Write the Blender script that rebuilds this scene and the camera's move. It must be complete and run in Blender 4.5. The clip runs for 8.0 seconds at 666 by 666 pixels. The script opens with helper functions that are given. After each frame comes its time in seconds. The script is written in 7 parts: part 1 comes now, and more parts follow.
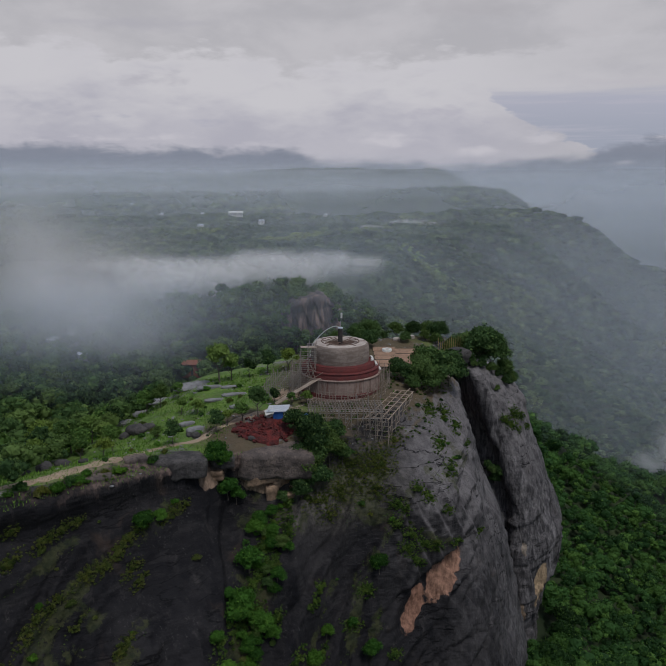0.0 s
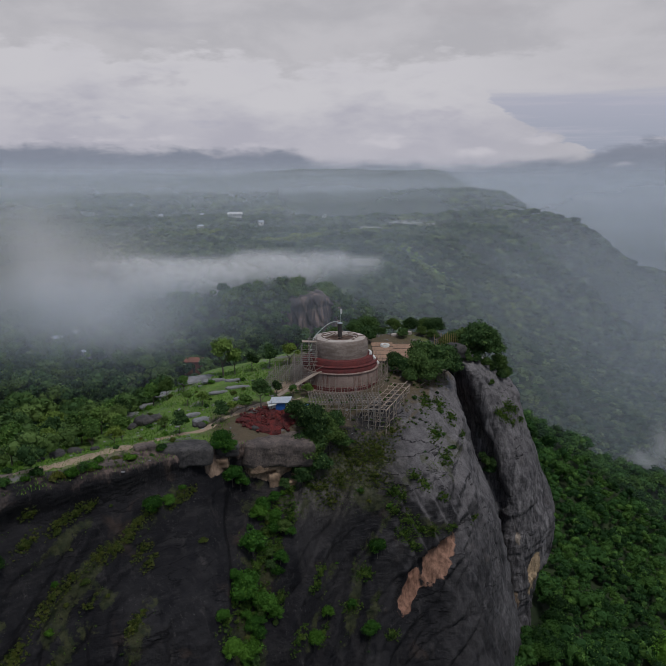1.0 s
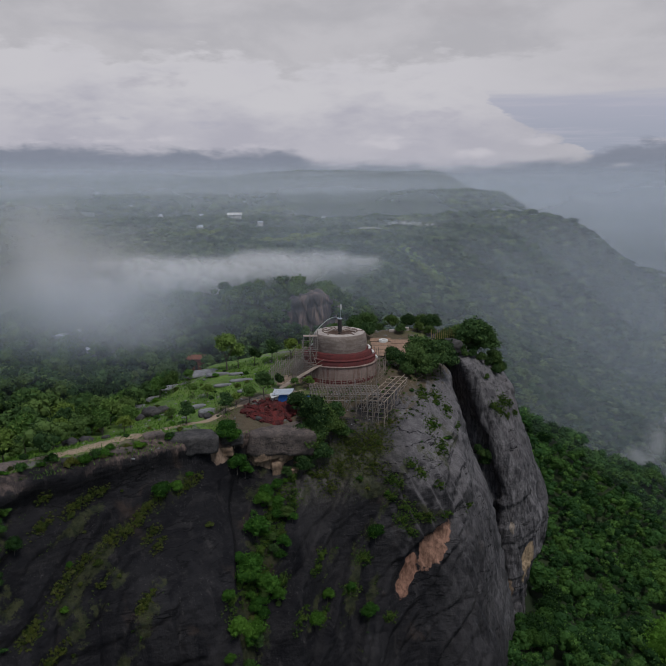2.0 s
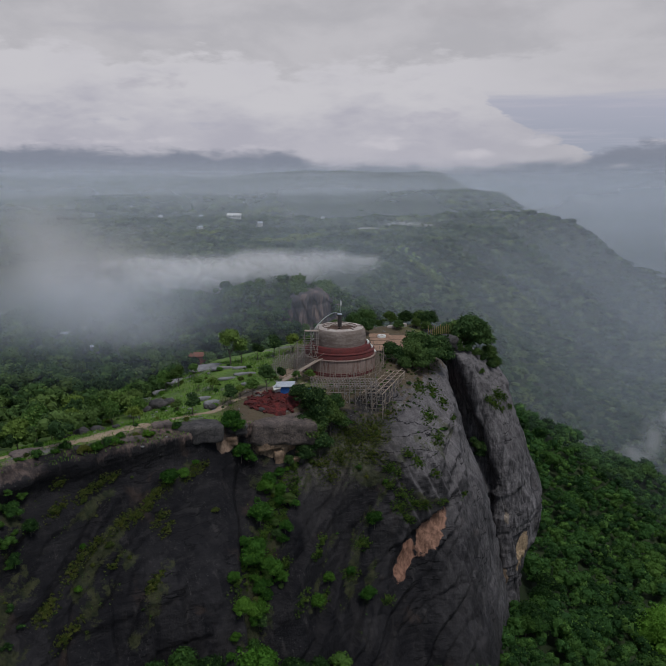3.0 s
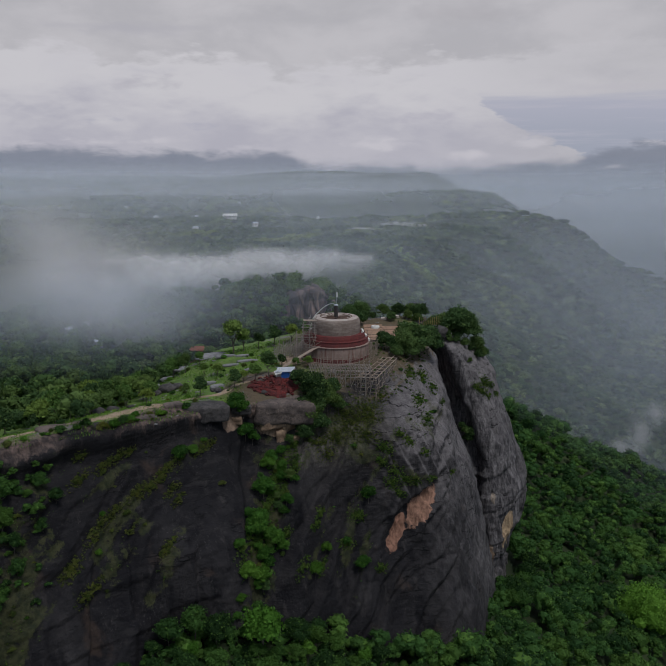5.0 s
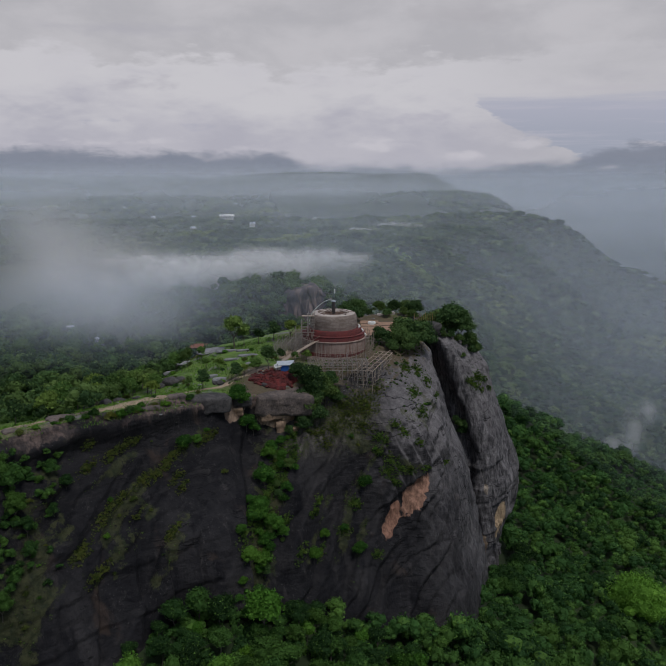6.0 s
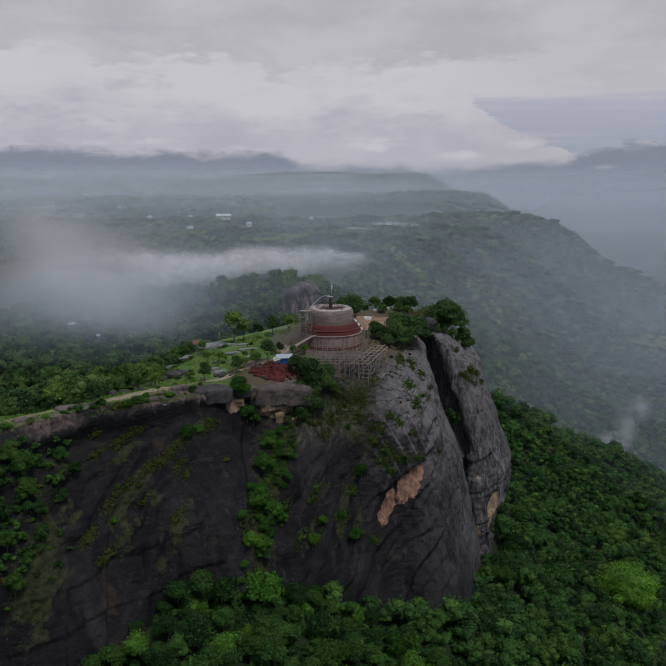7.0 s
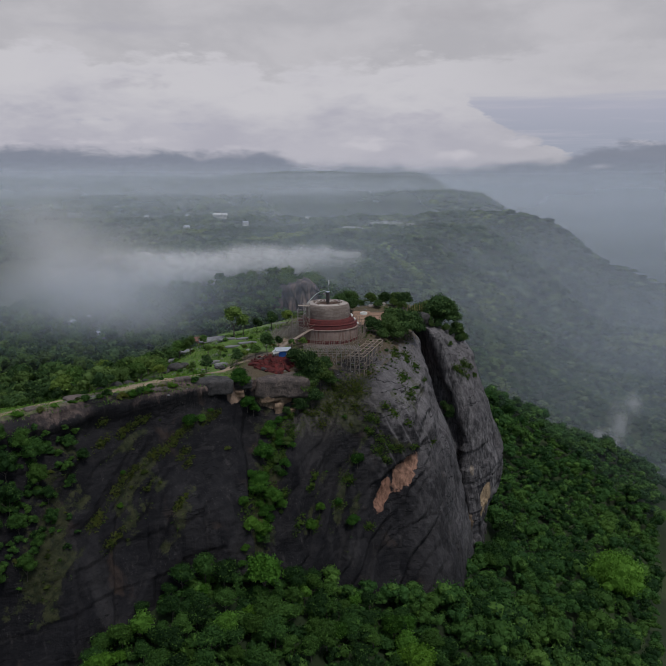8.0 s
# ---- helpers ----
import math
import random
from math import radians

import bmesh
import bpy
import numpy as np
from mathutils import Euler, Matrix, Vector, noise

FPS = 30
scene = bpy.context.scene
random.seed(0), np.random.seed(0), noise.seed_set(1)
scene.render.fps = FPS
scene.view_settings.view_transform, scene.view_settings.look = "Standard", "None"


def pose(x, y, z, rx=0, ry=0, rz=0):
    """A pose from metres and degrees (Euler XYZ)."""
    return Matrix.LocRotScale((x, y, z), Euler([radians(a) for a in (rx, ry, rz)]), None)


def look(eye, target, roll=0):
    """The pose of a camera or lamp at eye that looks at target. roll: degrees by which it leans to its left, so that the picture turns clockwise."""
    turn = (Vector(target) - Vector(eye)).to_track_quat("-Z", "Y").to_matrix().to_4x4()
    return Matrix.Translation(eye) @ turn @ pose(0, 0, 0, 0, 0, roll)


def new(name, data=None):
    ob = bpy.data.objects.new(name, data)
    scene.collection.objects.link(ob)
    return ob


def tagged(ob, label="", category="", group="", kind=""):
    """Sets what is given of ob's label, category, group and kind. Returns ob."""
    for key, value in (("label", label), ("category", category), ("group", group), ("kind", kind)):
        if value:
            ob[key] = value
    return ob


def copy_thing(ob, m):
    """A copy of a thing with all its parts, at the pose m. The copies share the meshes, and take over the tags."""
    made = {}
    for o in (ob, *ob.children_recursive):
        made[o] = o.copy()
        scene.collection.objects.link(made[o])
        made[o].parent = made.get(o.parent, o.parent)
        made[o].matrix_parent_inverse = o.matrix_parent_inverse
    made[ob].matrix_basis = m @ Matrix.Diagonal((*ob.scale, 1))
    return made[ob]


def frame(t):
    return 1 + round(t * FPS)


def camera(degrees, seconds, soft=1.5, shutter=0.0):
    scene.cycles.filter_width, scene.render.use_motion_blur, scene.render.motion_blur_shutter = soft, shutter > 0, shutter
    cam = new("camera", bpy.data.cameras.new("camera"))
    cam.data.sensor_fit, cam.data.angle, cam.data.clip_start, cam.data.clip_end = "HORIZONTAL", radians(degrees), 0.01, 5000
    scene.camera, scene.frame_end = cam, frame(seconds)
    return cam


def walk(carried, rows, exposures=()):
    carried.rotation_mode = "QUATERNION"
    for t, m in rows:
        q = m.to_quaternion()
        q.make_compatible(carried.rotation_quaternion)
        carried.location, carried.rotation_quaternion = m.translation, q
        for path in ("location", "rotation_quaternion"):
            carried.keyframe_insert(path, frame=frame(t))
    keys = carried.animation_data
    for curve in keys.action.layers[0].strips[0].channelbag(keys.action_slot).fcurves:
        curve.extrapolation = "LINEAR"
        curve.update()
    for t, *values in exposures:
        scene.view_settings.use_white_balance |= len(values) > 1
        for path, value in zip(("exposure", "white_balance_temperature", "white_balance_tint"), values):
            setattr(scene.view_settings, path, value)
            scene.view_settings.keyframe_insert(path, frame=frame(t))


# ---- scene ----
# The camera and its path: a drone backing away level from the summit.
cam = camera(48.0, 8.0, soft=0.95)
METRES, EYE, TILT, LEAN, TURN = 46.0, 43.0, -12.52, 0.0, 0.0
ROWS = [
    (0, 0.0000, 0.0000, 0.0000, -0.000, 0.000, -0.000),
    (0.5, -0.0023, -0.0596, -0.0127, -0.048, 0.036, 0.006),
    (1, -0.0045, -0.1193, -0.0253, -0.087, 0.084, -0.001),
    (1.5, -0.0069, -0.1792, -0.0381, -0.130, 0.118, -0.002),
    (3, -0.0142, -0.3594, -0.0769, -0.225, 0.206, -0.003),
    (3.5, -0.0167, -0.4199, -0.0901, -0.294, 0.231, -0.018),
    (4, -0.0194, -0.4808, -0.1035, -0.372, 0.240, -0.005),
    (4.5, -0.0223, -0.5420, -0.1173, -0.500, 0.238, 0.032),
    (6, -0.0313, -0.7270, -0.1593, -0.877, 0.308, 0.098),
    (6.5, -0.0345, -0.7889, -0.1735, -1.024, 0.298, 0.146),
    (7, -0.0377, -0.8509, -0.1878, -1.158, 0.296, 0.156),
    (7.5, -0.0409, -0.9131, -0.2023, -1.303, 0.285, 0.219),
    (8, -0.0442, -0.9752, -0.2167, -1.442, 0.249, 0.236),
]
walk(cam, [(t, pose(0, 0, EYE, TILT, LEAN, TURN) @ pose(METRES * x, METRES * y, METRES * z, 90 + pitch, roll, yaw)) for t, x, y, z, yaw, pitch, roll in ROWS])

# ---- light: an overcast monsoon sky, a faint broad sun above it ----
world = bpy.data.worlds.new("overcast_sky")
scene.world = world
world.use_nodes = True
SUN_UP, SUN_ROUND = 62.0, 145.0


def node(tree, kind):
    return tree.nodes.new(kind)


def join(tree, a, b):
    tree.links.new(a, b)


def plug(tree, socket, value):
    """Links a socket to an input, or sets its value."""
    if isinstance(value, bpy.types.NodeSocket):
        tree.links.new(value, socket)
    elif isinstance(value, tuple) and len(value) == 3 and socket.type == "RGBA":
        socket.default_value = (*value, 1)
    else:
        socket.default_value = value


def mathn(tree, op, a, b=0.0, clamp=False):
    n = node(tree, "ShaderNodeMath")
    n.operation, n.use_clamp = op, clamp
    plug(tree, n.inputs[0], a)
    plug(tree, n.inputs[1], b)
    return n.outputs[0]


def vmath(tree, op, a, b=(0, 0, 0)):
    n = node(tree, "ShaderNodeVectorMath")
    n.operation = op
    plug(tree, n.inputs[0], a)
    plug(tree, n.inputs[1], b)
    return n.outputs["Value" if op in ("LENGTH", "DISTANCE", "DOT_PRODUCT") else "Vector"]


def noisen(tree, vec, scale, detail=4.0, rough=0.55, distort=0.0):
    n = node(tree, "ShaderNodeTexNoise")
    plug(tree, n.inputs["Vector"], vec)
    n.inputs["Scale"].default_value, n.inputs["Detail"].default_value = scale, detail
    n.inputs["Roughness"].default_value, n.inputs["Distortion"].default_value = rough, distort
    return n.outputs[0]


def span(tree, value, a, b, lo=0.0, hi=1.0, smooth=True):
    n = node(tree, "ShaderNodeMapRange")
    n.interpolation_type = "SMOOTHSTEP" if smooth else "LINEAR"
    plug(tree, n.inputs[0], value)
    for i, v in enumerate((a, b, lo, hi)):
        n.inputs[i + 1].default_value = v
    return n.outputs[0]


def blend(tree, fac, a, b):
    n = node(tree, "ShaderNodeMix")
    n.data_type = "RGBA"
    plug(tree, n.inputs[0], fac)
    plug(tree, n.inputs[6], a)
    plug(tree, n.inputs[7], b)
    return n.outputs[2]


def ramp(tree, fac, stops):
    n = node(tree, "ShaderNodeValToRGB")
    while len(n.color_ramp.elements) < len(stops):
        n.color_ramp.elements.new(0.5)
    for e, (p, c) in zip(n.color_ramp.elements, stops):
        e.position, e.color = p, (*c, 1)
    plug(tree, n.inputs[0], fac)
    return n.outputs[0]


def stretch(tree, vec, sx, sy, sz, rx=0.0, ry=0.0, rz=0.0, at=(0, 0, 0)):
    n = node(tree, "ShaderNodeMapping")
    plug(tree, n.inputs[0], vec)
    n.inputs["Scale"].default_value = (sx, sy, sz)
    n.inputs["Rotation"].default_value = (radians(rx), radians(ry), radians(rz))
    n.inputs["Location"].default_value = at
    return n.outputs[0]


wt = world.node_tree
wt.nodes.clear()
sky = node(wt, "ShaderNodeTexSky")
sky.sky_type, sky.sun_disc = "NISHITA", False
sky.sun_elevation, sky.sun_rotation = radians(SUN_UP), radians(SUN_ROUND)
bg_sky = node(wt, "ShaderNodeBackground")
join(wt, sky.outputs[0], bg_sky.inputs[0])
bg_sky.inputs[1].default_value = 0.05
wc = node(wt, "ShaderNodeTexCoord").outputs["Generated"]
cover = noisen(wt, stretch(wt, wc, 1, 1, 3), 2.2, 6, 0.6)
bg_cloud = node(wt, "ShaderNodeBackground")
join(wt, ramp(wt, cover, [(0.3, (0.275, 0.32, 0.415)), (0.7, (0.415, 0.46, 0.56))]), bg_cloud.inputs[0])
bg_cloud.inputs[1].default_value = 0.82
wmix = node(wt, "ShaderNodeMixShader")
wmix.inputs[0].default_value = 0.88
join(wt, bg_sky.outputs[0], wmix.inputs[1])
join(wt, bg_cloud.outputs[0], wmix.inputs[2])
wout = node(wt, "ShaderNodeOutputWorld")
join(wt, wmix.outputs[0], wout.inputs[0])

sun = new("sun", bpy.data.lights.new("sun", "SUN"))
sun.data.energy, sun.data.angle, sun.data.color = 1.5, radians(14), (1.0, 0.975, 0.94)
az, el = radians(SUN_ROUND), radians(SUN_UP)
sun.matrix_world = look((0, 0, 300), (-300 * math.sin(az) * math.cos(el), -300 * math.cos(az) * math.cos(el), 300 - 300 * math.sin(el)))
scene.cycles.transparent_max_bounces = 40


# ---- materials ----
def material(name):
    m = bpy.data.materials.new(name)
    m.use_nodes = True
    t = m.node_tree
    t.nodes.clear()
    out = node(t, "ShaderNodeOutputMaterial")
    return m, t, out


def surface(name, shade, rough=0.8, bump=0.0, bump_scale=5.0, metal=0.0, spec=0.3, bedded=False):
    """A material whose colour is built by shade(tree, place), in metres of the world or of the thing."""
    m, t, out = material(name)
    b = node(t, "ShaderNodeBsdfPrincipled")
    pos = node(t, "ShaderNodeTexCoord").outputs["Object"]
    plug(t, b.inputs["Base Color"], shade(t, pos))
    plug(t, b.inputs["Roughness"], rough)
    b.inputs["Metallic"].default_value = metal
    b.inputs["Specular IOR Level"].default_value = spec
    if bump:
        n = node(t, "ShaderNodeBump")
        n.inputs["Strength"].default_value, n.inputs["Distance"].default_value = bump, 0.3
        height = noisen(t, pos, bump_scale, 6, 0.65)
        if bedded:
            n.inputs["Distance"].default_value = 0.5
            beds = noisen(t, stretch(t, pos, 0.45, 0.6, 1.5, 0, 52, 20), 0.35, 8, 0.62, 0.4)
            runs = noisen(t, stretch(t, pos, 1, 1, 0.15), 0.8, 6, 0.65)
            height = mathn(t, "ADD", mathn(t, "ADD", mathn(t, "MULTIPLY", height, 0.6), mathn(t, "MULTIPLY", beds, 0.8)), mathn(t, "MULTIPLY", runs, 0.25))
        join(t, height, n.inputs["Height"])
        join(t, n.outputs[0], b.inputs["Normal"])
    join(t, b.outputs[0], out.inputs[0])
    return m


def mottled(a, b, scale=1.0, c=None, fine=9.0):
    """Two colours in broad patches, a third in fine grain."""
    def shade(t, p):
        col = blend(t, span(t, noisen(t, p, scale, 4, 0.6), 0.35, 0.65), a, b)
        grain = span(t, noisen(t, p, fine * scale, 4, 0.7), 0.45, 0.75)
        return blend(t, grain, col, c or tuple(0.6 * v for v in a))
    return shade


def rock_shade(t, p):
    geo = node(t, "ShaderNodeNewGeometry")
    nz = node(t, "ShaderNodeSeparateXYZ")
    join(t, geo.outputs["Normal"], nz.inputs[0])
    up = nz.outputs[2]
    xyz = node(t, "ShaderNodeSeparateXYZ")
    join(t, p, xyz.inputs[0])
    broad = noisen(t, stretch(t, p, 1, 1, 0.45), 0.06, 5, 0.6, 0.6)
    col = ramp(t, broad, [(0.32, (0.007, 0.007, 0.009)), (0.52, (0.016, 0.0155, 0.018)), (0.76, (0.05, 0.047, 0.049))])
    # pale runs and dark water streaks that hang down the face
    streak = noisen(t, stretch(t, p, 1, 1, 0.07), 0.55, 5, 0.65, 0.3)
    col = blend(t, span(t, streak, 0.55, 0.75, 0, 0.6), col, (0.06, 0.055, 0.054))
    col = blend(t, span(t, noisen(t, stretch(t, p, 1, 1, 0.05, at=(9, 4, 1)), 0.3, 4, 0.6), 0.5, 0.64, 0, 0.8), col, (0.008, 0.008, 0.0105))
    # slanting bedding
    bed = noisen(t, stretch(t, p, 0.12, 0.3, 1.2, 0, 38, 0), 0.7, 5, 0.7)
    col = blend(t, span(t, bed, 0.52, 0.7, 0, 0.55), col, (0.034, 0.032, 0.033))
    # brown iron patches
    col = blend(t, span(t, noisen(t, p, 0.11, 4, 0.6, 0.5), 0.6, 0.72, 0, 0.5), col, (0.075, 0.052, 0.04))
    # paler stone of nose and buttress; the nose edge's sheen is painted in with it
    pale_stone = mathn(t, "MULTIPLY", span(t, mathn(t, "ADD", xyz.outputs[0], mathn(t, "MULTIPLY", xyz.outputs[2], 0.35)), 4, 30), span(t, noisen(t, stretch(t, p, 1, 1, 0.35), 0.22, 6, 0.65), 0.3, 0.7, 0.35, 1.0))
    col = blend(t, pale_stone, col, blend(t, span(t, noisen(t, stretch(t, p, 1.2, 1.2, 0.25), 1.1, 7, 0.7), 0.35, 0.68), (0.06, 0.057, 0.062), (0.25, 0.235, 0.24)))
    # upper slab of the nose, paler where its faces turn up
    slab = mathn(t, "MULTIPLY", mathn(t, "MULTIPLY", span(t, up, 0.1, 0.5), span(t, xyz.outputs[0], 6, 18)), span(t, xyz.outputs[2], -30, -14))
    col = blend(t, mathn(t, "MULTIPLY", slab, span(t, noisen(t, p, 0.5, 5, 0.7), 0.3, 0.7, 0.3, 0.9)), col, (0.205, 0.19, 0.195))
    # brown weathered slope under the rim, in the middle of the front
    brown = vmath(t, "LENGTH", vmath(t, "DIVIDE", vmath(t, "SUBTRACT", p, (1.0, 112, -8.5)), (11, 40, 6.5)))
    brown = mathn(t, "ADD", brown, mathn(t, "MULTIPLY", mathn(t, "SUBTRACT", noisen(t, p, 0.2, 6, 0.65), 0.5), 1.8))
    tan_ = blend(t, span(t, noisen(t, stretch(t, p, 1, 1, 0.4, 0, 35, 0), 0.9, 7, 0.72), 0.36, 0.64), (0.045, 0.042, 0.038), (0.17, 0.155, 0.135))
    col = blend(t, span(t, brown, 0.35, 1.3, 0.7, 0), col, tan_)
    # fine striae across the slabs, and grit
    stria = noisen(t, stretch(t, p, 0.25, 0.5, 2.6, 0, 52, 20), 1.6, 6, 0.75)
    col = blend(t, mathn(t, "MULTIPLY", mathn(t, "MULTIPLY", span(t, stria, 0.5, 0.68, 0, 0.6), span(t, xyz.outputs[0], -14, 18, 0.15, 1)), span(t, xyz.outputs[2], -34, -14, 0.25, 1)), col, (0.095, 0.09, 0.093))
    col = blend(t, span(t, noisen(t, stretch(t, p, 1, 1, 0.3), 3.5, 6, 0.8), 0.52, 0.7, 0, 0.65), col, (0.012, 0.012, 0.014))
    # cracks along the bedding, and pale weathered flecks about them
    fine = stretch(t, p, 0.12, 0.25, 1.0, 0, 55, 0)
    split = mathn(t, "ABSOLUTE", mathn(t, "SUBTRACT", noisen(t, fine, 0.4, 5, 0.55, 0.1), 0.5))
    where = span(t, noisen(t, p, 0.09, 4, 0.6), 0.47, 0.6)
    col = blend(t, mathn(t, "MULTIPLY", span(t, split, 0.004, 0.016, 0.9, 0), where), col, (0.005, 0.005, 0.006))
    fleck = mathn(t, "MULTIPLY", span(t, noisen(t, stretch(t, p, 1, 1, 0.6), 2.4, 8, 0.8), 0.56, 0.66), span(t, noisen(t, p, 0.13, 5, 0.65), 0.46, 0.62, 0, 0.75))
    col = blend(t, fleck, col, (0.115, 0.108, 0.105))
    # lichen speckle
    col = blend(t, span(t, noisen(t, p, 2.2, 6, 0.75), 0.64, 0.74, 0, 0.35), col, (0.12, 0.115, 0.11))
    # fresh breaks in the face
    for at, size, tone, turn in SCARS:
        off = vmath(t, "DIVIDE", stretch(t, vmath(t, "SUBTRACT", p, at), 1, 1, 1, 0, turn, 0), size)
        d = mathn(t, "ADD", vmath(t, "LENGTH", off), mathn(t, "MULTIPLY", mathn(t, "SUBTRACT", noisen(t, stretch(t, p, 1, 1, 0.7, 0, 30, 0), 0.55, 5, 0.55), 0.5), 1.3))
        fresh = blend(t, span(t, noisen(t, stretch(t, p, 1, 1, 0.3, 0, turn, 0), 1.1, 7, 0.72), 0.35, 0.65), tone, tuple(0.4 * v for v in tone))
        col = blend(t, span(t, d, 0.8, 0.92, 1, 0), col, fresh)
    # moss and low growth
    att = node(t, "ShaderNodeAttribute")
    att.attribute_name = "tint"
    moss = span(t, mathn(t, "ADD", att.outputs["Fac"], mathn(t, "MULTIPLY", mathn(t, "SUBTRACT", noisen(t, p, 0.9, 8, 0.78), 0.5), 2.6)), 0.66, 0.86)
    mossy = blend(t, span(t, noisen(t, p, 0.8, 5, 0.7), 0.35, 0.65), (0.026, 0.038, 0.014), (0.08, 0.085, 0.034))
    col = blend(t, mathn(t, "MULTIPLY", moss, 0.55), col, mossy)
    # turf on the summit, worn to earth round the building site
    crown_ = node(t, "ShaderNodeAttribute")
    crown_.attribute_name = "top"
    turf_mask = mathn(t, "MULTIPLY", span(t, up, 0.7, 0.86), span(t, crown_.outputs["Fac"], 0.3, 0.7))
    turf = blend(t, span(t, noisen(t, p, 0.22, 5, 0.6), 0.35, 0.65), (0.085, 0.155, 0.036), (0.15, 0.24, 0.055))
    turf = blend(t, span(t, noisen(t, p, 0.5, 6, 0.7), 0.5, 0.66, 0, 0.6), turf, (0.14, 0.15, 0.065))
    turf = blend(t, span(t, noisen(t, p, 2.6, 6, 0.75), 0.5, 0.7, 0, 0.6), turf, (0.045, 0.08, 0.024))
    site = vmath(t, "LENGTH", vmath(t, "DIVIDE", vmath(t, "SUBTRACT", p, (8, 144, 2)), (21, 32, 40)))
    site = mathn(t, "ADD", site, mathn(t, "MULTIPLY", noisen(t, p, 0.25, 5, 0.65), 0.9))
    site = mathn(t, "MINIMUM", site, mathn(t, "ADD", vmath(t, "LENGTH", vmath(t, "DIVIDE", vmath(t, "SUBTRACT", p, (-13, 118, 0)), (11, 10, 40))), mathn(t, "MULTIPLY", noisen(t, p, 0.25, 5, 0.65), 0.9)))
    earth = blend(t, noisen(t, p, 0.6, 6, 0.7), (0.15, 0.092, 0.07), (0.07, 0.062, 0.05))
    turf = blend(t, span(t, site, 1.2, 1.5, 0.9, 0), turf, earth)
    bare = span(t, noisen(t, p, 0.16, 8, 0.68), 0.575, 0.625)
    turf = blend(t, bare, turf, (0.17, 0.165, 0.165))
    col = blend(t, turf_mask, col, turf)
    # weathered pinkish rim, bare of turf, with rusty runs below it
    rim = node(t, "ShaderNodeAttribute")
    rim.attribute_name = "rim"
    ragged = mathn(t, "ADD", rim.outputs["Fac"], mathn(t, "MULTIPLY", mathn(t, "SUBTRACT", noisen(t, stretch(t, p, 1, 1, 0.25), 0.7, 6, 0.7), 0.5), 1.3))
    worn = blend(t, span(t, noisen(t, stretch(t, p, 1, 1, 0.3), 1.2, 6, 0.75), 0.38, 0.62), (0.055, 0.045, 0.043), (0.20, 0.145, 0.125))
    some = span(t, noisen(t, p, 0.11, 4, 0.6), 0.38, 0.6)
    return blend(t, mathn(t, "MULTIPLY", span(t, ragged, 0.5, 0.75, 0, 0.85), some), col, worn)


# place, half-sizes, colour and slant
SCARS = [((18.6, 116.5, -25.2), (2.7, 9.0, 5.4), (0.37, 0.21, 0.15), -38), ((13.6, 113.0, -29.2), (1.7, 9.0, 4.6), (0.35, 0.19, 0.135), -25),
         ((47.0, 153.0, -49.0), (1.9, 6.0, 5.2), (0.42, 0.31, 0.2), -14), ((-11.0, 111.0, -6.3), (4.0, 7.0, 2.4), (0.33, 0.24, 0.17), 0),
         ((-19.0, 110.0, -4.5), (1.8, 6.0, 1.8), (0.28, 0.2, 0.15), 0), ((27.3, 157.0, -6.5), (1.7, 7.0, 5.0), (0.15, 0.075, 0.05), 0),
         ((42.5, 151.0, -40.0), (0.8, 4.0, 1.3), (0.36, 0.3, 0.25), 0), ((41.0, 150.0, -56.0), (2.4, 7.0, 4.6), (0.34, 0.25, 0.18), -20)]
MAT_ROCK = surface("granite", rock_shade, rough=0.7, bump=1.0, bump_scale=1.3, spec=0.12, bedded=True)


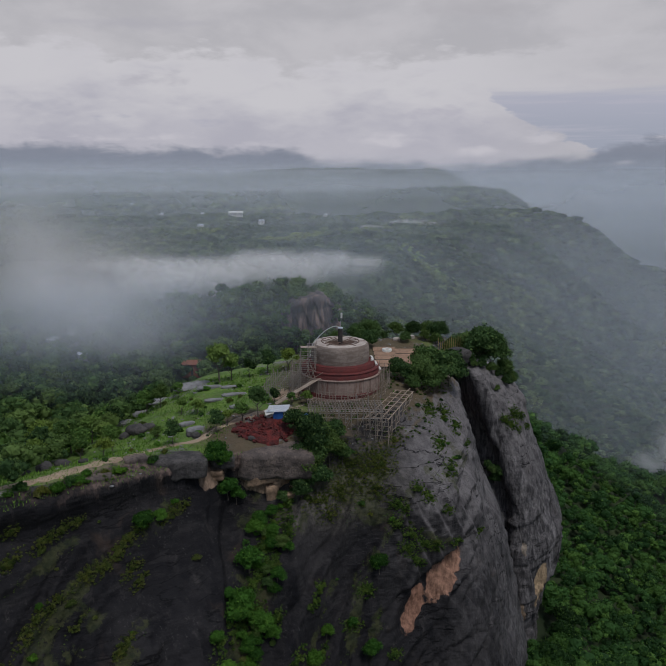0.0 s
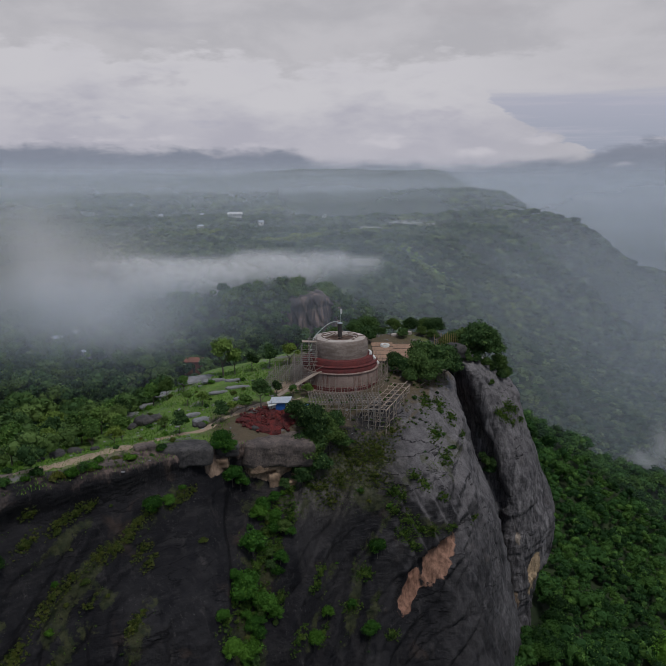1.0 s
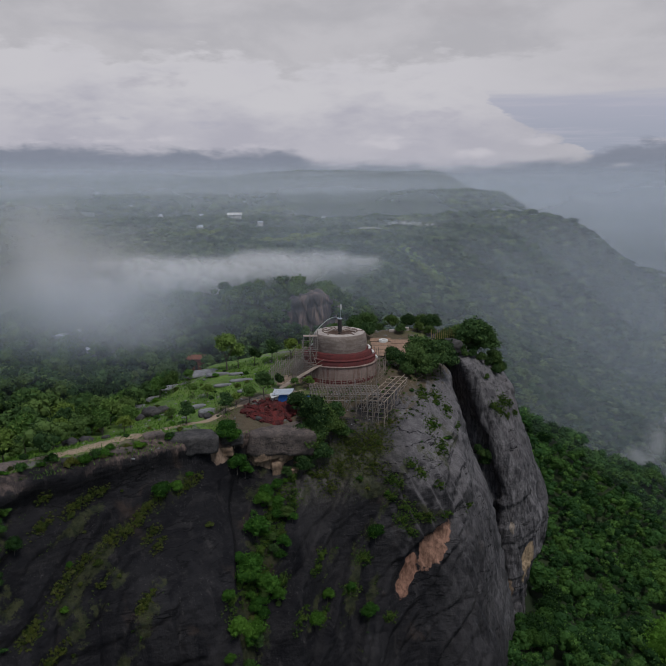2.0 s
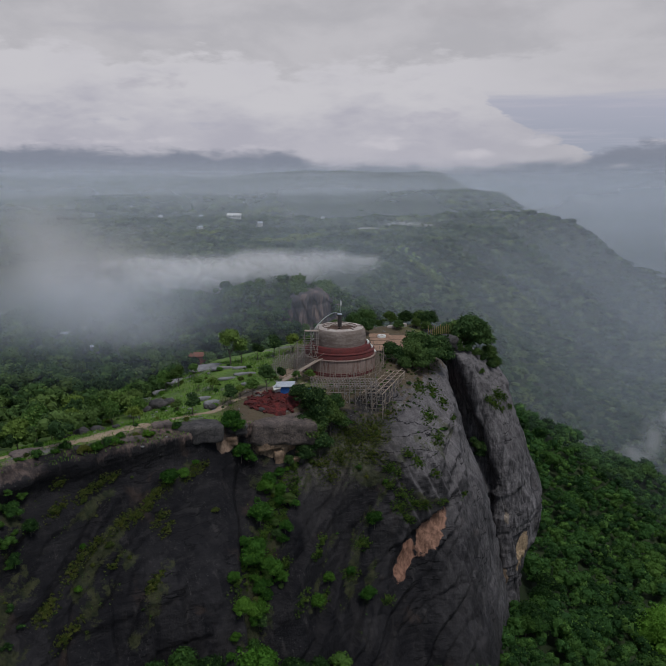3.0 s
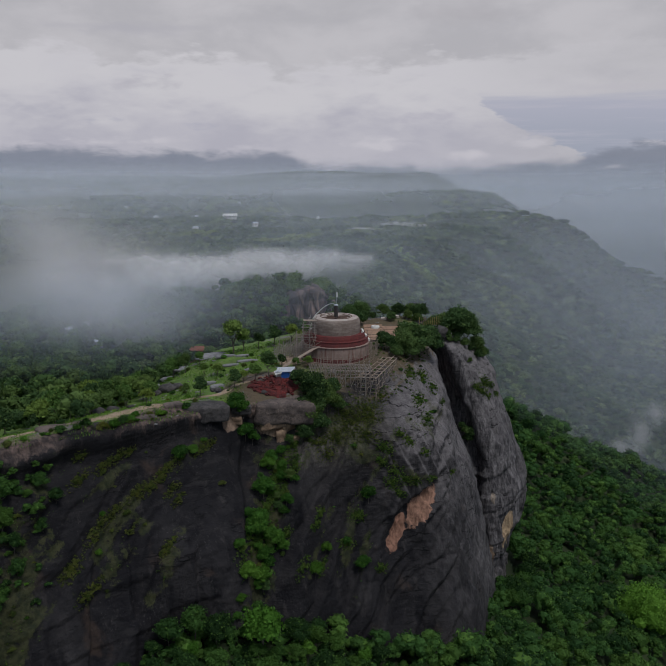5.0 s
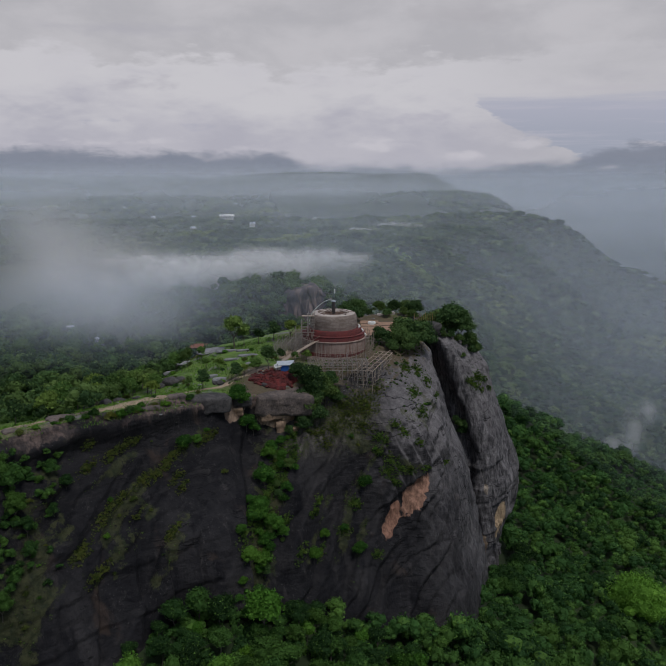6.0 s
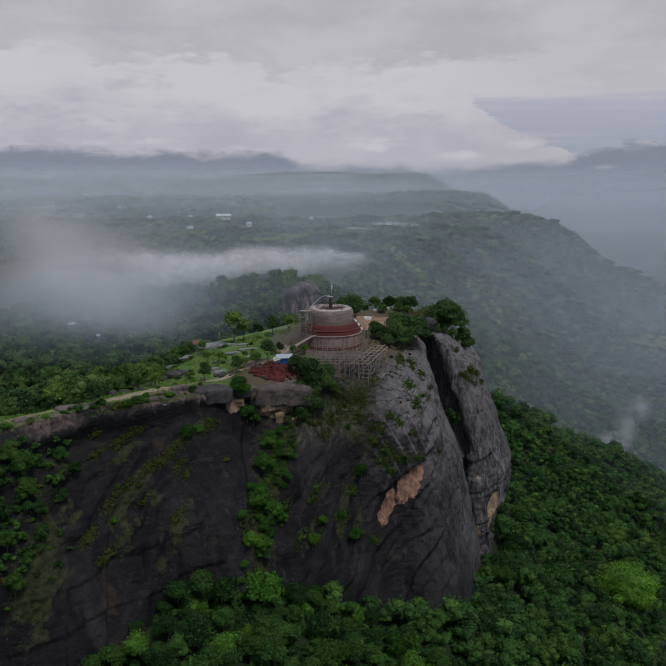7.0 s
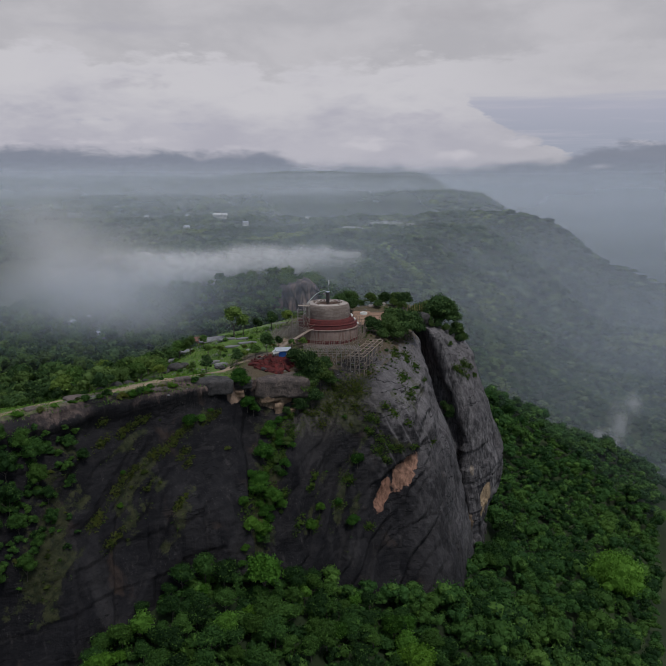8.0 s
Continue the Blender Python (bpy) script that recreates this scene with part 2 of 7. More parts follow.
def leaf_material(name, dark, mid, light, clumps=0.0):
    m, t, out = material(name)
    info = node(t, "ShaderNodeObjectInfo").outputs["Random"]
    tint = node(t, "ShaderNodeAttribute")
    tint.attribute_name = "tint"
    isle = node(t, "ShaderNodeNewGeometry").outputs["Random Per Island"]
    tree_tone = mathn(t, "FRACT", mathn(t, "ADD", info, tint.outputs["Fac"]))
    col = ramp(t, tree_tone, [(0.0, tuple(0.5 * v for v in dark)), (0.3, dark), (0.55, mid), (0.75, (mid[0] * 1.25, mid[1] * 1.05, mid[2] * 0.8)), (0.9, mid), (1.0, light)])
    col = blend(t, mathn(t, "MULTIPLY", isle, 0.4), col, tuple(0.45 * v for v in dark))
    col = blend(t, span(t, isle, 0.78, 1.0, 0, 0.65), col, tuple(1.2 * v for v in light))
    d = node(t, "ShaderNodeBsdfPrincipled")
    if clumps:
        where = node(t, "ShaderNodeTexCoord").outputs["Object"]
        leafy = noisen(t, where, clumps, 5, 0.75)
        # clearings and paler stands
        col = blend(t, span(t, noisen(t, where, 0.0075, 4, 0.6), 0.56, 0.68, 0, 0.75), col, (light[0] * 1.5, light[1] * 1.35, light[2]))
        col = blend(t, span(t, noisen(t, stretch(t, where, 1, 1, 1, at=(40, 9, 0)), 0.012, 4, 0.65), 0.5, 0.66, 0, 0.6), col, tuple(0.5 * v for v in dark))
        # dark gaps between leaf clumps, their shade mixed into the colour
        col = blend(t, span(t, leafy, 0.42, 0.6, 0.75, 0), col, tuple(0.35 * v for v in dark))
        bump = node(t, "ShaderNodeBump")
        bump.inputs["Strength"].default_value, bump.inputs["Distance"].default_value = 1.0, 0.8
        join(t, leafy, bump.inputs["Height"])
        join(t, bump.outputs[0], d.inputs["Normal"])
    join(t, col, d.inputs["Base Color"])
    d.inputs["Roughness"].default_value, d.inputs["Specular IOR Level"].default_value = 0.7, 0.1
    tr = node(t, "ShaderNodeBsdfTranslucent")
    join(t, col, tr.inputs[0])
    mx = node(t, "ShaderNodeMixShader")
    mx.inputs[0].default_value = 0.25
    join(t, d.outputs[0], mx.inputs[1])
    join(t, tr.outputs[0], mx.inputs[2])
    join(t, mx.outputs[0], out.inputs[0])
    return m


MAT_LEAF = leaf_material("broad_leaves", (0.027, 0.069, 0.02), (0.048, 0.118, 0.028), (0.105, 0.21, 0.04))
MAT_LEAF_PLAIN = leaf_material("woodland_leaves", (0.048, 0.10, 0.034), (0.078, 0.145, 0.046), (0.15, 0.23, 0.065))
MAT_LEAF_SLOPE = leaf_material("slope_leaves", (0.030, 0.082, 0.024), (0.055, 0.135, 0.034), (0.12, 0.23, 0.045))
MAT_LEAF_LIGHT = leaf_material("light_leaves", (0.085, 0.17, 0.04), (0.14, 0.23, 0.055), (0.20, 0.29, 0.075))
MAT_LEAF_BRIGHT = leaf_material("young_leaves", (0.052, 0.145, 0.018), (0.08, 0.20, 0.026), (0.13, 0.27, 0.042))
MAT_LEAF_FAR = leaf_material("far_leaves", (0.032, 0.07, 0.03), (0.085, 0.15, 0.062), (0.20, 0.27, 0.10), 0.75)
MAT_LEAF_DRY = leaf_material("dry_leaves", (0.055, 0.09, 0.02), (0.095, 0.125, 0.03), (0.16, 0.17, 0.055))
MAT_LEAF_BUSH = leaf_material("bush_leaves", (0.034, 0.105, 0.018), (0.058, 0.155, 0.025), (0.12, 0.25, 0.035))
MAT_BARK = surface("bark", mottled((0.10, 0.085, 0.07), (0.16, 0.14, 0.12), 3.0), 0.9, 0.4, 12)


def ground_shade(t, p):
    col = blend(t, span(t, noisen(t, p, 0.012, 6, 0.65), 0.4, 0.62), (0.022, 0.036, 0.013), (0.045, 0.065, 0.024))
    col = blend(t, span(t, noisen(t, p, 0.05, 5, 0.7), 0.4, 0.65, 0, 0.8), col, (0.014, 0.026, 0.010))
    col = blend(t, span(t, noisen(t, p, 0.004, 5, 0.6), 0.58, 0.66, 0, 0.8), col, (0.12, 0.16, 0.06))
    return blend(t, span(t, noisen(t, p, 0.2, 4, 0.7), 0.5, 0.7, 0, 0.6), col, (0.03, 0.028, 0.018))


MAT_GROUND = surface("forest_floor", ground_shade, 0.95, 1.0, 0.12)
MAT_PLASTER = surface("raw_plaster", lambda t, p: blend(t, span(t, noisen(t, stretch(t, p, 1, 1, 5), 0.5, 6, 0.7), 0.4, 0.62, 0, 0.7), mottled((0.23, 0.185, 0.16), (0.31, 0.26, 0.23), 0.45, (0.17, 0.13, 0.11), 5)(t, p), (0.15, 0.115, 0.10)), 0.9, 0.35, 4)


def drum_shade(t, p):
    col = blend(t, span(t, noisen(t, p, 0.6, 5, 0.65), 0.35, 0.65), (0.31, 0.235, 0.205), (0.24, 0.17, 0.145))
    return blend(t, span(t, noisen(t, stretch(t, p, 1, 1, 0.12), 1.3, 5, 0.65), 0.5, 0.66, 0, 0.85), col, (0.15, 0.075, 0.06))


MAT_DRUM = surface("stained_render", drum_shade, 0.9, 0.35, 4)
MAT_RED = surface("red_brickwork", mottled((0.155, 0.036, 0.034), (0.11, 0.032, 0.032), 0.9, (0.08, 0.028, 0.027), 6), 0.85, 0.5, 6)
MAT_PALE = surface("pale_cement", mottled((0.52, 0.47, 0.43), (0.40, 0.34, 0.31), 0.8, (0.3, 0.25, 0.22), 6), 0.85, 0.3, 5)
MAT_PIT = surface("formwork_boards", mottled((0.17, 0.11, 0.085), (0.11, 0.075, 0.06), 1.5), 0.9, 0.3, 6)
MAT_STEEL = surface("scaffold_steel", mottled((0.36, 0.34, 0.32), (0.24, 0.19, 0.165), 1.2), 0.6, metal=0.4)
MAT_POLE = surface("weathered_poles", mottled((0.30, 0.25, 0.21), (0.22, 0.18, 0.15), 1.2), 0.85, 0.2, 8)
MAT_PLANK = surface("pale_planks", mottled((0.42, 0.34, 0.28), (0.32, 0.25, 0.2), 0.8), 0.85, 0.2, 6)
MAT_SOIL = surface("red_earth", mottled((0.16, 0.030, 0.028), (0.075, 0.022, 0.022), 0.9, (0.05, 0.02, 0.02), 4), 0.95, 1.0, 2.5)
MAT_PATH = surface("trodden_earth", mottled((0.40, 0.31, 0.23), (0.30, 0.22, 0.165), 0.4, (0.2, 0.16, 0.1), 8), 0.95, 0.5, 3)
MAT_SLAB = surface("bare_grey_slab", mottled((0.25, 0.25, 0.26), (0.18, 0.18, 0.19), 0.3, (0.11, 0.11, 0.115), 6), 0.85, 0.5, 2)
MAT_BOULDER = surface("dark_boulder", mottled((0.045, 0.042, 0.044), (0.095, 0.088, 0.086), 0.6, (0.022, 0.022, 0.024), 5), 0.8, 0.7, 2)
MAT_RIM = surface("weathered_rim_granite", mottled((0.17, 0.135, 0.12), (0.085, 0.07, 0.066), 0.5, (0.045, 0.04, 0.04), 5), 0.85, 0.9, 1.6)
MAT_BLUE = surface("blue_tarpaulin", mottled((0.03, 0.12, 0.42), (0.04, 0.16, 0.5), 0.8), 0.5, 0.3, 3)
MAT_SHEET = surface("pale_roof_sheet", mottled((0.52, 0.56, 0.62), (0.42, 0.47, 0.54), 0.6), 0.5, 0.3, 4)
MAT_WHITE = surface("white_paint", mottled((0.72, 0.72, 0.7), (0.6, 0.6, 0.58), 0.7), 0.6)
MAT_PAVING = surface("brown_paving", mottled((0.36, 0.23, 0.16), (0.28, 0.18, 0.125), 0.4, (0.2, 0.13, 0.1), 5), 0.85, 0.3, 3)
MAT_DARK = surface("dark_metal", mottled((0.06, 0.055, 0.055), (0.09, 0.08, 0.075), 2.0), 0.6, metal=0.5)
MAT_HOSE = surface("pale_hose", mottled((0.42, 0.46, 0.42), (0.34, 0.38, 0.35), 2.0), 0.5)
MAT_YELLOW = surface("ochre_paint", mottled((0.45, 0.33, 0.14), (0.36, 0.27, 0.13), 2.0), 0.7)
MAT_ROOF_TILE = surface("red_tile_roof", mottled((0.26, 0.10, 0.06), (0.2, 0.085, 0.055), 0.8), 0.9)


def mist_material(name, tone, strength, scale, soft=0.45, seed=0.0, squash=1.0):
    """Water droplets hung in air, and blue distance haze: a scattering sheet, thin and ragged, clear towards its edges.
    """
    m, t, out = material(name)
    gen = node(t, "ShaderNodeTexCoord").outputs["Generated"]
    pos = node(t, "ShaderNodeTexCoord").outputs["Object"]
    c = vmath(t, "MULTIPLY", vmath(t, "SUBTRACT", gen, (0.5, 0.5, 0.5)), (2.0, 0.0, 2.0))
    edge = vmath(t, "LENGTH", c)
    n = noisen(t, stretch(t, pos, 1, 1, squash, at=(seed, 0, seed)), scale, 7, 0.6, 0.3)
    edge = mathn(t, "ADD", edge, mathn(t, "MULTIPLY", mathn(t, "SUBTRACT", n, 0.5), 1.5))
    a = mathn(t, "MULTIPLY", span(t, edge, 1.0 - 1.6 * soft, 1.0, 1, 0), strength)
    limit = span(t, vmath(t, "LENGTH", c), 0.75, 1.0, 1, 0)
    a = mathn(t, "MULTIPLY", a, limit)
    return finish_mist(m, t, out, tone, a)


def finish_mist(m, t, out, tone, a):
    df, tl, tp = node(t, "ShaderNodeBsdfDiffuse"), node(t, "ShaderNodeBsdfTranslucent"), node(t, "ShaderNodeBsdfTransparent")
    plug(t, df.inputs[0], tone)
    plug(t, tl.inputs[0], tone)
    both, mx = node(t, "ShaderNodeMixShader"), node(t, "ShaderNodeMixShader")
    both.inputs[0].default_value = 0.5
    join(t, df.outputs[0], both.inputs[1])
    join(t, tl.outputs[0], both.inputs[2])
    join(t, a, mx.inputs[0])
    join(t, tp.outputs[0], mx.inputs[1])
    join(t, both.outputs[0], mx.inputs[2])
    join(t, mx.outputs[0], out.inputs[0])
    return m


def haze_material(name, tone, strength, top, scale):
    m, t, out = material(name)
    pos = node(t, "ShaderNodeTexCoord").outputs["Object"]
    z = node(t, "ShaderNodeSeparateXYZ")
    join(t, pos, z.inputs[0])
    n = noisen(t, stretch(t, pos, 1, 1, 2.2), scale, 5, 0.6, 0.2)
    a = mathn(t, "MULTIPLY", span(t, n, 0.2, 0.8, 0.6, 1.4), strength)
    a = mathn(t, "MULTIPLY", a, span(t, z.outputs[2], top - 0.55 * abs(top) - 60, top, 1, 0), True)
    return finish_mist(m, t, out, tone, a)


# ---- building helpers ----
def hashed(ix, iy, iz, seed):
    h = (ix.astype(np.int64) * 374761393 + iy.astype(np.int64) * 668265263 + iz.astype(np.int64) * 2147483647 + seed * 1274126177) & 0xFFFFFFFF
    h = ((h ^ (h >> 13)) * 1274126177) & 0xFFFFFFFF
    return ((h ^ (h >> 16)) & 0xFFFF) / 65535.0


def grain(p, scale, seed=0, octaves=4, fall=0.5):
    """Smooth value noise of points (n, 3), about -1 to 1."""
    total, amp, norm = np.zeros(len(p)), 1.0, 0.0
    for o in range(octaves):
        q = p * scale * 2 ** o
        i = np.floor(q)
        f = q - i
        f = f * f * f * (f * (f * 6 - 15) + 10)
        i = i.astype(np.int64)
        v = 0
        for dx in (0, 1):
            for dy in (0, 1):
                for dz in (0, 1):
                    w = (f[:, 0] if dx else 1 - f[:, 0]) * (f[:, 1] if dy else 1 - f[:, 1]) * (f[:, 2] if dz else 1 - f[:, 2])
                    v = v + w * hashed(i[:, 0] + dx, i[:, 1] + dy, i[:, 2] + dz, seed + 17 * o)
        total += amp * (2 * v - 1)
        norm += amp
        amp *= fall
    return total / norm


def mesh_from(name, verts, faces, mats, smooth=True, tint=None, slots=None):
    me = bpy.data.meshes.new(name)
    me.from_pydata([tuple(v) for v in np.asarray(verts, float)], [], [tuple(int(i) for i in f) for f in faces])
    for m in mats if isinstance(mats, (list, tuple)) else [mats]:
        me.materials.append(m)
    me.polygons.foreach_set("use_smooth", [smooth] * len(me.polygons))
    if slots is not None:
        me.polygons.foreach_set("material_index", np.asarray(slots, np.int32))
    if tint is not None:
        at = me.attributes.new("tint", "FLOAT", "POINT")
        at.data.foreach_set("value", np.asarray(tint, np.float32))
    me.update()
    return me


def quads_mesh(name, verts, quads, mat, tris=None, tint=None, smooth=False, slots=None):
    """A mesh from arrays, fast for large counts: quads (m, 4) and tris (k, 3)."""
    me = bpy.data.meshes.new(name)
    verts, quads = np.asarray(verts, np.float32), np.asarray(quads, np.int32).reshape(-1, 4)
    tris = np.zeros((0, 3), np.int32) if tris is None else np.asarray(tris, np.int32).reshape(-1, 3)
    me.vertices.add(len(verts))
    me.vertices.foreach_set("co", verts.ravel())
    loops = np.concatenate([quads.ravel(), tris.ravel()])
    me.loops.add(len(loops))
    me.loops.foreach_set("vertex_index", loops)
    n = len(quads) + len(tris)
    me.polygons.add(n)
    me.polygons.foreach_set("loop_start", np.concatenate([np.arange(len(quads)) * 4, len(quads) * 4 + np.arange(len(tris)) * 3]).astype(np.int32))
    me.polygons.foreach_set("use_smooth", np.full(n, smooth))
    for m in mat if isinstance(mat, (list, tuple)) else [mat]:
        me.materials.append(m)
    if slots is not None:
        me.polygons.foreach_set("material_index", np.asarray(slots, np.int32))
    if tint is not None:
        at = me.attributes.new("tint", "FLOAT", "POINT")
        at.data.foreach_set("value", np.asarray(tint, np.float32))
    me.update(calc_edges=True)
    me.validate()
    return me


class Shape:
    """Gathers simple solids into one mesh."""

    def __init__(self):
        self.v, self.f = [], []

    def add(self, verts, faces):
        k = len(self.v)
        self.v += [tuple(v) for v in verts]
        self.f += [tuple(i + k for i in f) for f in faces]
        return self

    def box(self, m, sx, sy, sz):
        """A box with a bevelled top edge, standing on the origin of m."""
        b = 0.06 * min(sx, sy, sz)
        rings = [(0, 0), (sz - b, 0), (sz, b)]
        verts = [m @ Vector((x * (sx / 2 - i), y * (sy / 2 - i), z)) for z, i in rings for x, y in ((-1, -1), (1, -1), (1, 1), (-1, 1))]
        faces = [(3, 2, 1, 0), (8, 9, 10, 11)]
        for r in (0, 4):
            faces += [(r + i, r + (i + 1) % 4, r + 4 + (i + 1) % 4, r + 4 + i) for i in range(4)]
        return self.add(verts, faces)

    def bar(self, a, b, r, sides=6, r2=None):
        a, b = Vector(a), Vector(b)
        q = (b - a).to_track_quat("Z", "Y").to_matrix()
        verts = []
        for c, rr in ((a, r), (b, r if r2 is None else r2)):
            verts += [c + q @ Vector((rr * math.cos(2 * math.pi * i / sides), rr * math.sin(2 * math.pi * i / sides), 0)) for i in range(sides)]
        faces = [(i, (i + 1) % sides, sides + (i + 1) % sides, sides + i) for i in range(sides)]
        return self.add(verts, faces + [tuple(range(sides))[::-1], tuple(range(sides, 2 * sides))])

    def lathe(self, profile, sides=64, at=(0, 0, 0), wobble=0.0, closed=False):
        verts = []
        for k, (r, z) in enumerate(profile):
            for i in range(sides):
                a = 2 * math.pi * i / sides
                rr = r * (1 + wobble * noise.noise((3 * math.cos(a), 3 * math.sin(a), 0.7 * z)))
                verts.append((at[0] + rr * math.cos(a), at[1] + rr * math.sin(a), at[2] + z))
        faces = [(k * sides + i, k * sides + (i + 1) % sides, (k + 1) * sides + (i + 1) % sides, (k + 1) * sides + i)
                 for k in range(len(profile) - 1) for i in range(sides)]
        if closed:
            faces += [tuple(range(sides))[::-1], tuple(range((len(profile) - 1) * sides, len(profile) * sides))]
        return self.add(verts, faces)

    def mesh(self, name, mat, smooth=False):
        return mesh_from(name, self.v, self.f, mat, smooth)


def part(name, shape, mat, parent, label="", smooth=False):
    ob = new(name, shape.mesh(name, mat, smooth) if isinstance(shape, Shape) else shape)
    ob.parent = parent
    return tagged(ob, label)


def thing(name, at, label, category, group="", kind=""):
    """An Empty at the base of a thing, for its parts."""
    ob = new(name)
    ob.location = at
    ob.empty_display_size = 0.3
    return tagged(ob, label, category, group, kind)


def catmull(curve, n):
    """n points along a smooth curve through the control points."""
    c = np.asarray(curve, float)
    c = np.concatenate([[2 * c[0] - c[1]], c, [2 * c[-1] - c[-2]]])
    u = np.linspace(0, len(c) - 3 - 1e-6, n)
    i = u.astype(int)
    t = (u - i)[(...,) + (None,) * (c.ndim - 1)]
    a, b, d, e = c[i], c[i + 1], c[i + 2], c[i + 3]
    return 0.5 * (2 * b + (d - a) * t + (2 * a - 5 * b + 4 * d - e) * t ** 2 + (3 * b - a - 3 * d + e) * t ** 3)


def loft(curves, across, down):
    """A grid of points (down, across, 3) through control curves of equal length."""
    g = np.array([catmull(c, across) for c in curves])
    return catmull(g, down)


def grid_faces(rows, cols, wrap=False):
    r, c = np.meshgrid(np.arange(rows - 1), np.arange(cols if wrap else cols - 1), indexing="ij")
    c2 = (c + 1) % cols
    return np.stack([r * cols + c, (r + 1) * cols + c, (r + 1) * cols + c2, r * cols + c2], -1).reshape(-1, 4)


def grid_normals(g):
    n = np.cross(np.gradient(g, axis=0), np.gradient(g, axis=1))
    return n / (np.linalg.norm(n, axis=-1, keepdims=True) + 1e-9)


# ---- the rock: a summit plateau with a sheer front, and a buttress split off it by a cleft ----
def smooth01(v, a, b):
    t = np.clip((v - a) / (b - a), 0, 1)
    return t * t * (3 - 2 * t)


BACK_FOOT = [(-112, 205, -42), (-76, 205, -42), (-52, 200, -42), (-32, 196, -42), (-14, 192, -42), (2, 192, -42), (14, 192, -42), (22, 190, -42), (28, 184, -42), (28, 180, -42)]
BACK = [(-110, 168, -26), (-73, 168, -25), (-50, 170, -19), (-31, 170, -9), (-15, 166, -3), (1, 169, 0.6), (12, 172, 1.6), (20, 173, 1.8), (26, 173, 1.6), (27, 177, -2)]
CREST = [(-106, 132, -18), (-68, 134, -15.5), (-45, 144, -9.5), (-29, 148, -0.9), (-16, 143, 1.2), (0, 146, 2.6), (10, 148, 2.7), (17, 153, 2.6), (23, 159, 2.3), (27, 168, 0)]
SITE = [(-101, 97, -5), (-63, 101, -5), (-47, 113, -4.5), (-32, 122, -2.4), (-17, 124, 0.4), (-2, 128, 1.6), (8, 130, 2.0), (15, 139, 1.2), (23, 149, 0.6), (26.6, 164, -1)]
RIM = [(-96, 68, -1), (-57, 81, 0.5), (-41, 95, 0.8), (-27, 107, 0), (-14, 112, -1.6), (0, 118, -2.5), (10, 123, -3.6), (17, 133, -1.8), (25, 146, -2.4), (26.2, 162, -3)]
BROW = [(-95, 63, -8), (-57, 76, -7), (-41, 89, -7), (-27, 101, -7), (-14, 110.5, -9.5), (1, 115, -10), (13, 117, -9.5), (21, 124, -10), (27.6, 144.5, -8.6), (26, 163, -9)]
MID = [(-90, 60, -20), (-52, 74, -17), (-38, 85.5, -19), (-27, 90, -19.5), (-14, 97, -21), (0, 111, -22), (13, 113.5, -22), (25, 122, -22), (33.2, 142, -24), (30, 161, -24)]
LOW = [(-90, 57, -32), (-50, 69.5, -28), (-37, 79, -29), (-25, 87, -31), (-13, 91, -31), (0, 104, -34), (12, 109.5, -36), (28, 119, -38), (37.4, 142.6, -41), (34, 159, -41)]
FOOT = [(-88, 55, -44), (-48, 65, -42), (-36, 74, -42), (-24, 84, -42), (-12, 87, -44), (1, 99, -48), (14, 105.5, -52), (29.5, 114, -55), (41, 144, -58), (38, 157, -58)]
ROOT = [(-86, 50, -80), (-48, 61, -80), (-36, 70, -80), (-24, 80, -80), (-12, 84, -80), (1, 95, -85), (14, 101, -85), (30, 110, -90), (44, 142, -95), (42, 156, -95)]


def along(x, z, x0, z0, x1, z1, width):
    """1 on the line between two places of the front (breadth, height), falling to 0 past its width."""
    dx, dz = x1 - x0, z1 - z0
    t = np.clip(((x - x0) * dx + (z - z0) * dz) / (dx * dx + dz * dz), 0, 1)
    return np.exp(-((np.hypot(x - x0 - t * dx, z - z0 - t * dz)) / width) ** 2)


def steps(c, period, blunt=0.12):
    """A saw of slabs: proud at each ledge, sinking back towards the next."""
    f = c / period - np.floor(c / period)
    return (1 - f) * smooth01(f, 0, blunt)


def slabs(c, period, sharp=0.05):
    """A saw of overhanging slabs: each swells towards its edge and breaks off there."""
    f = c / period - np.floor(c / period)
    return f * (1 - smooth01(f, 1 - sharp, 1))


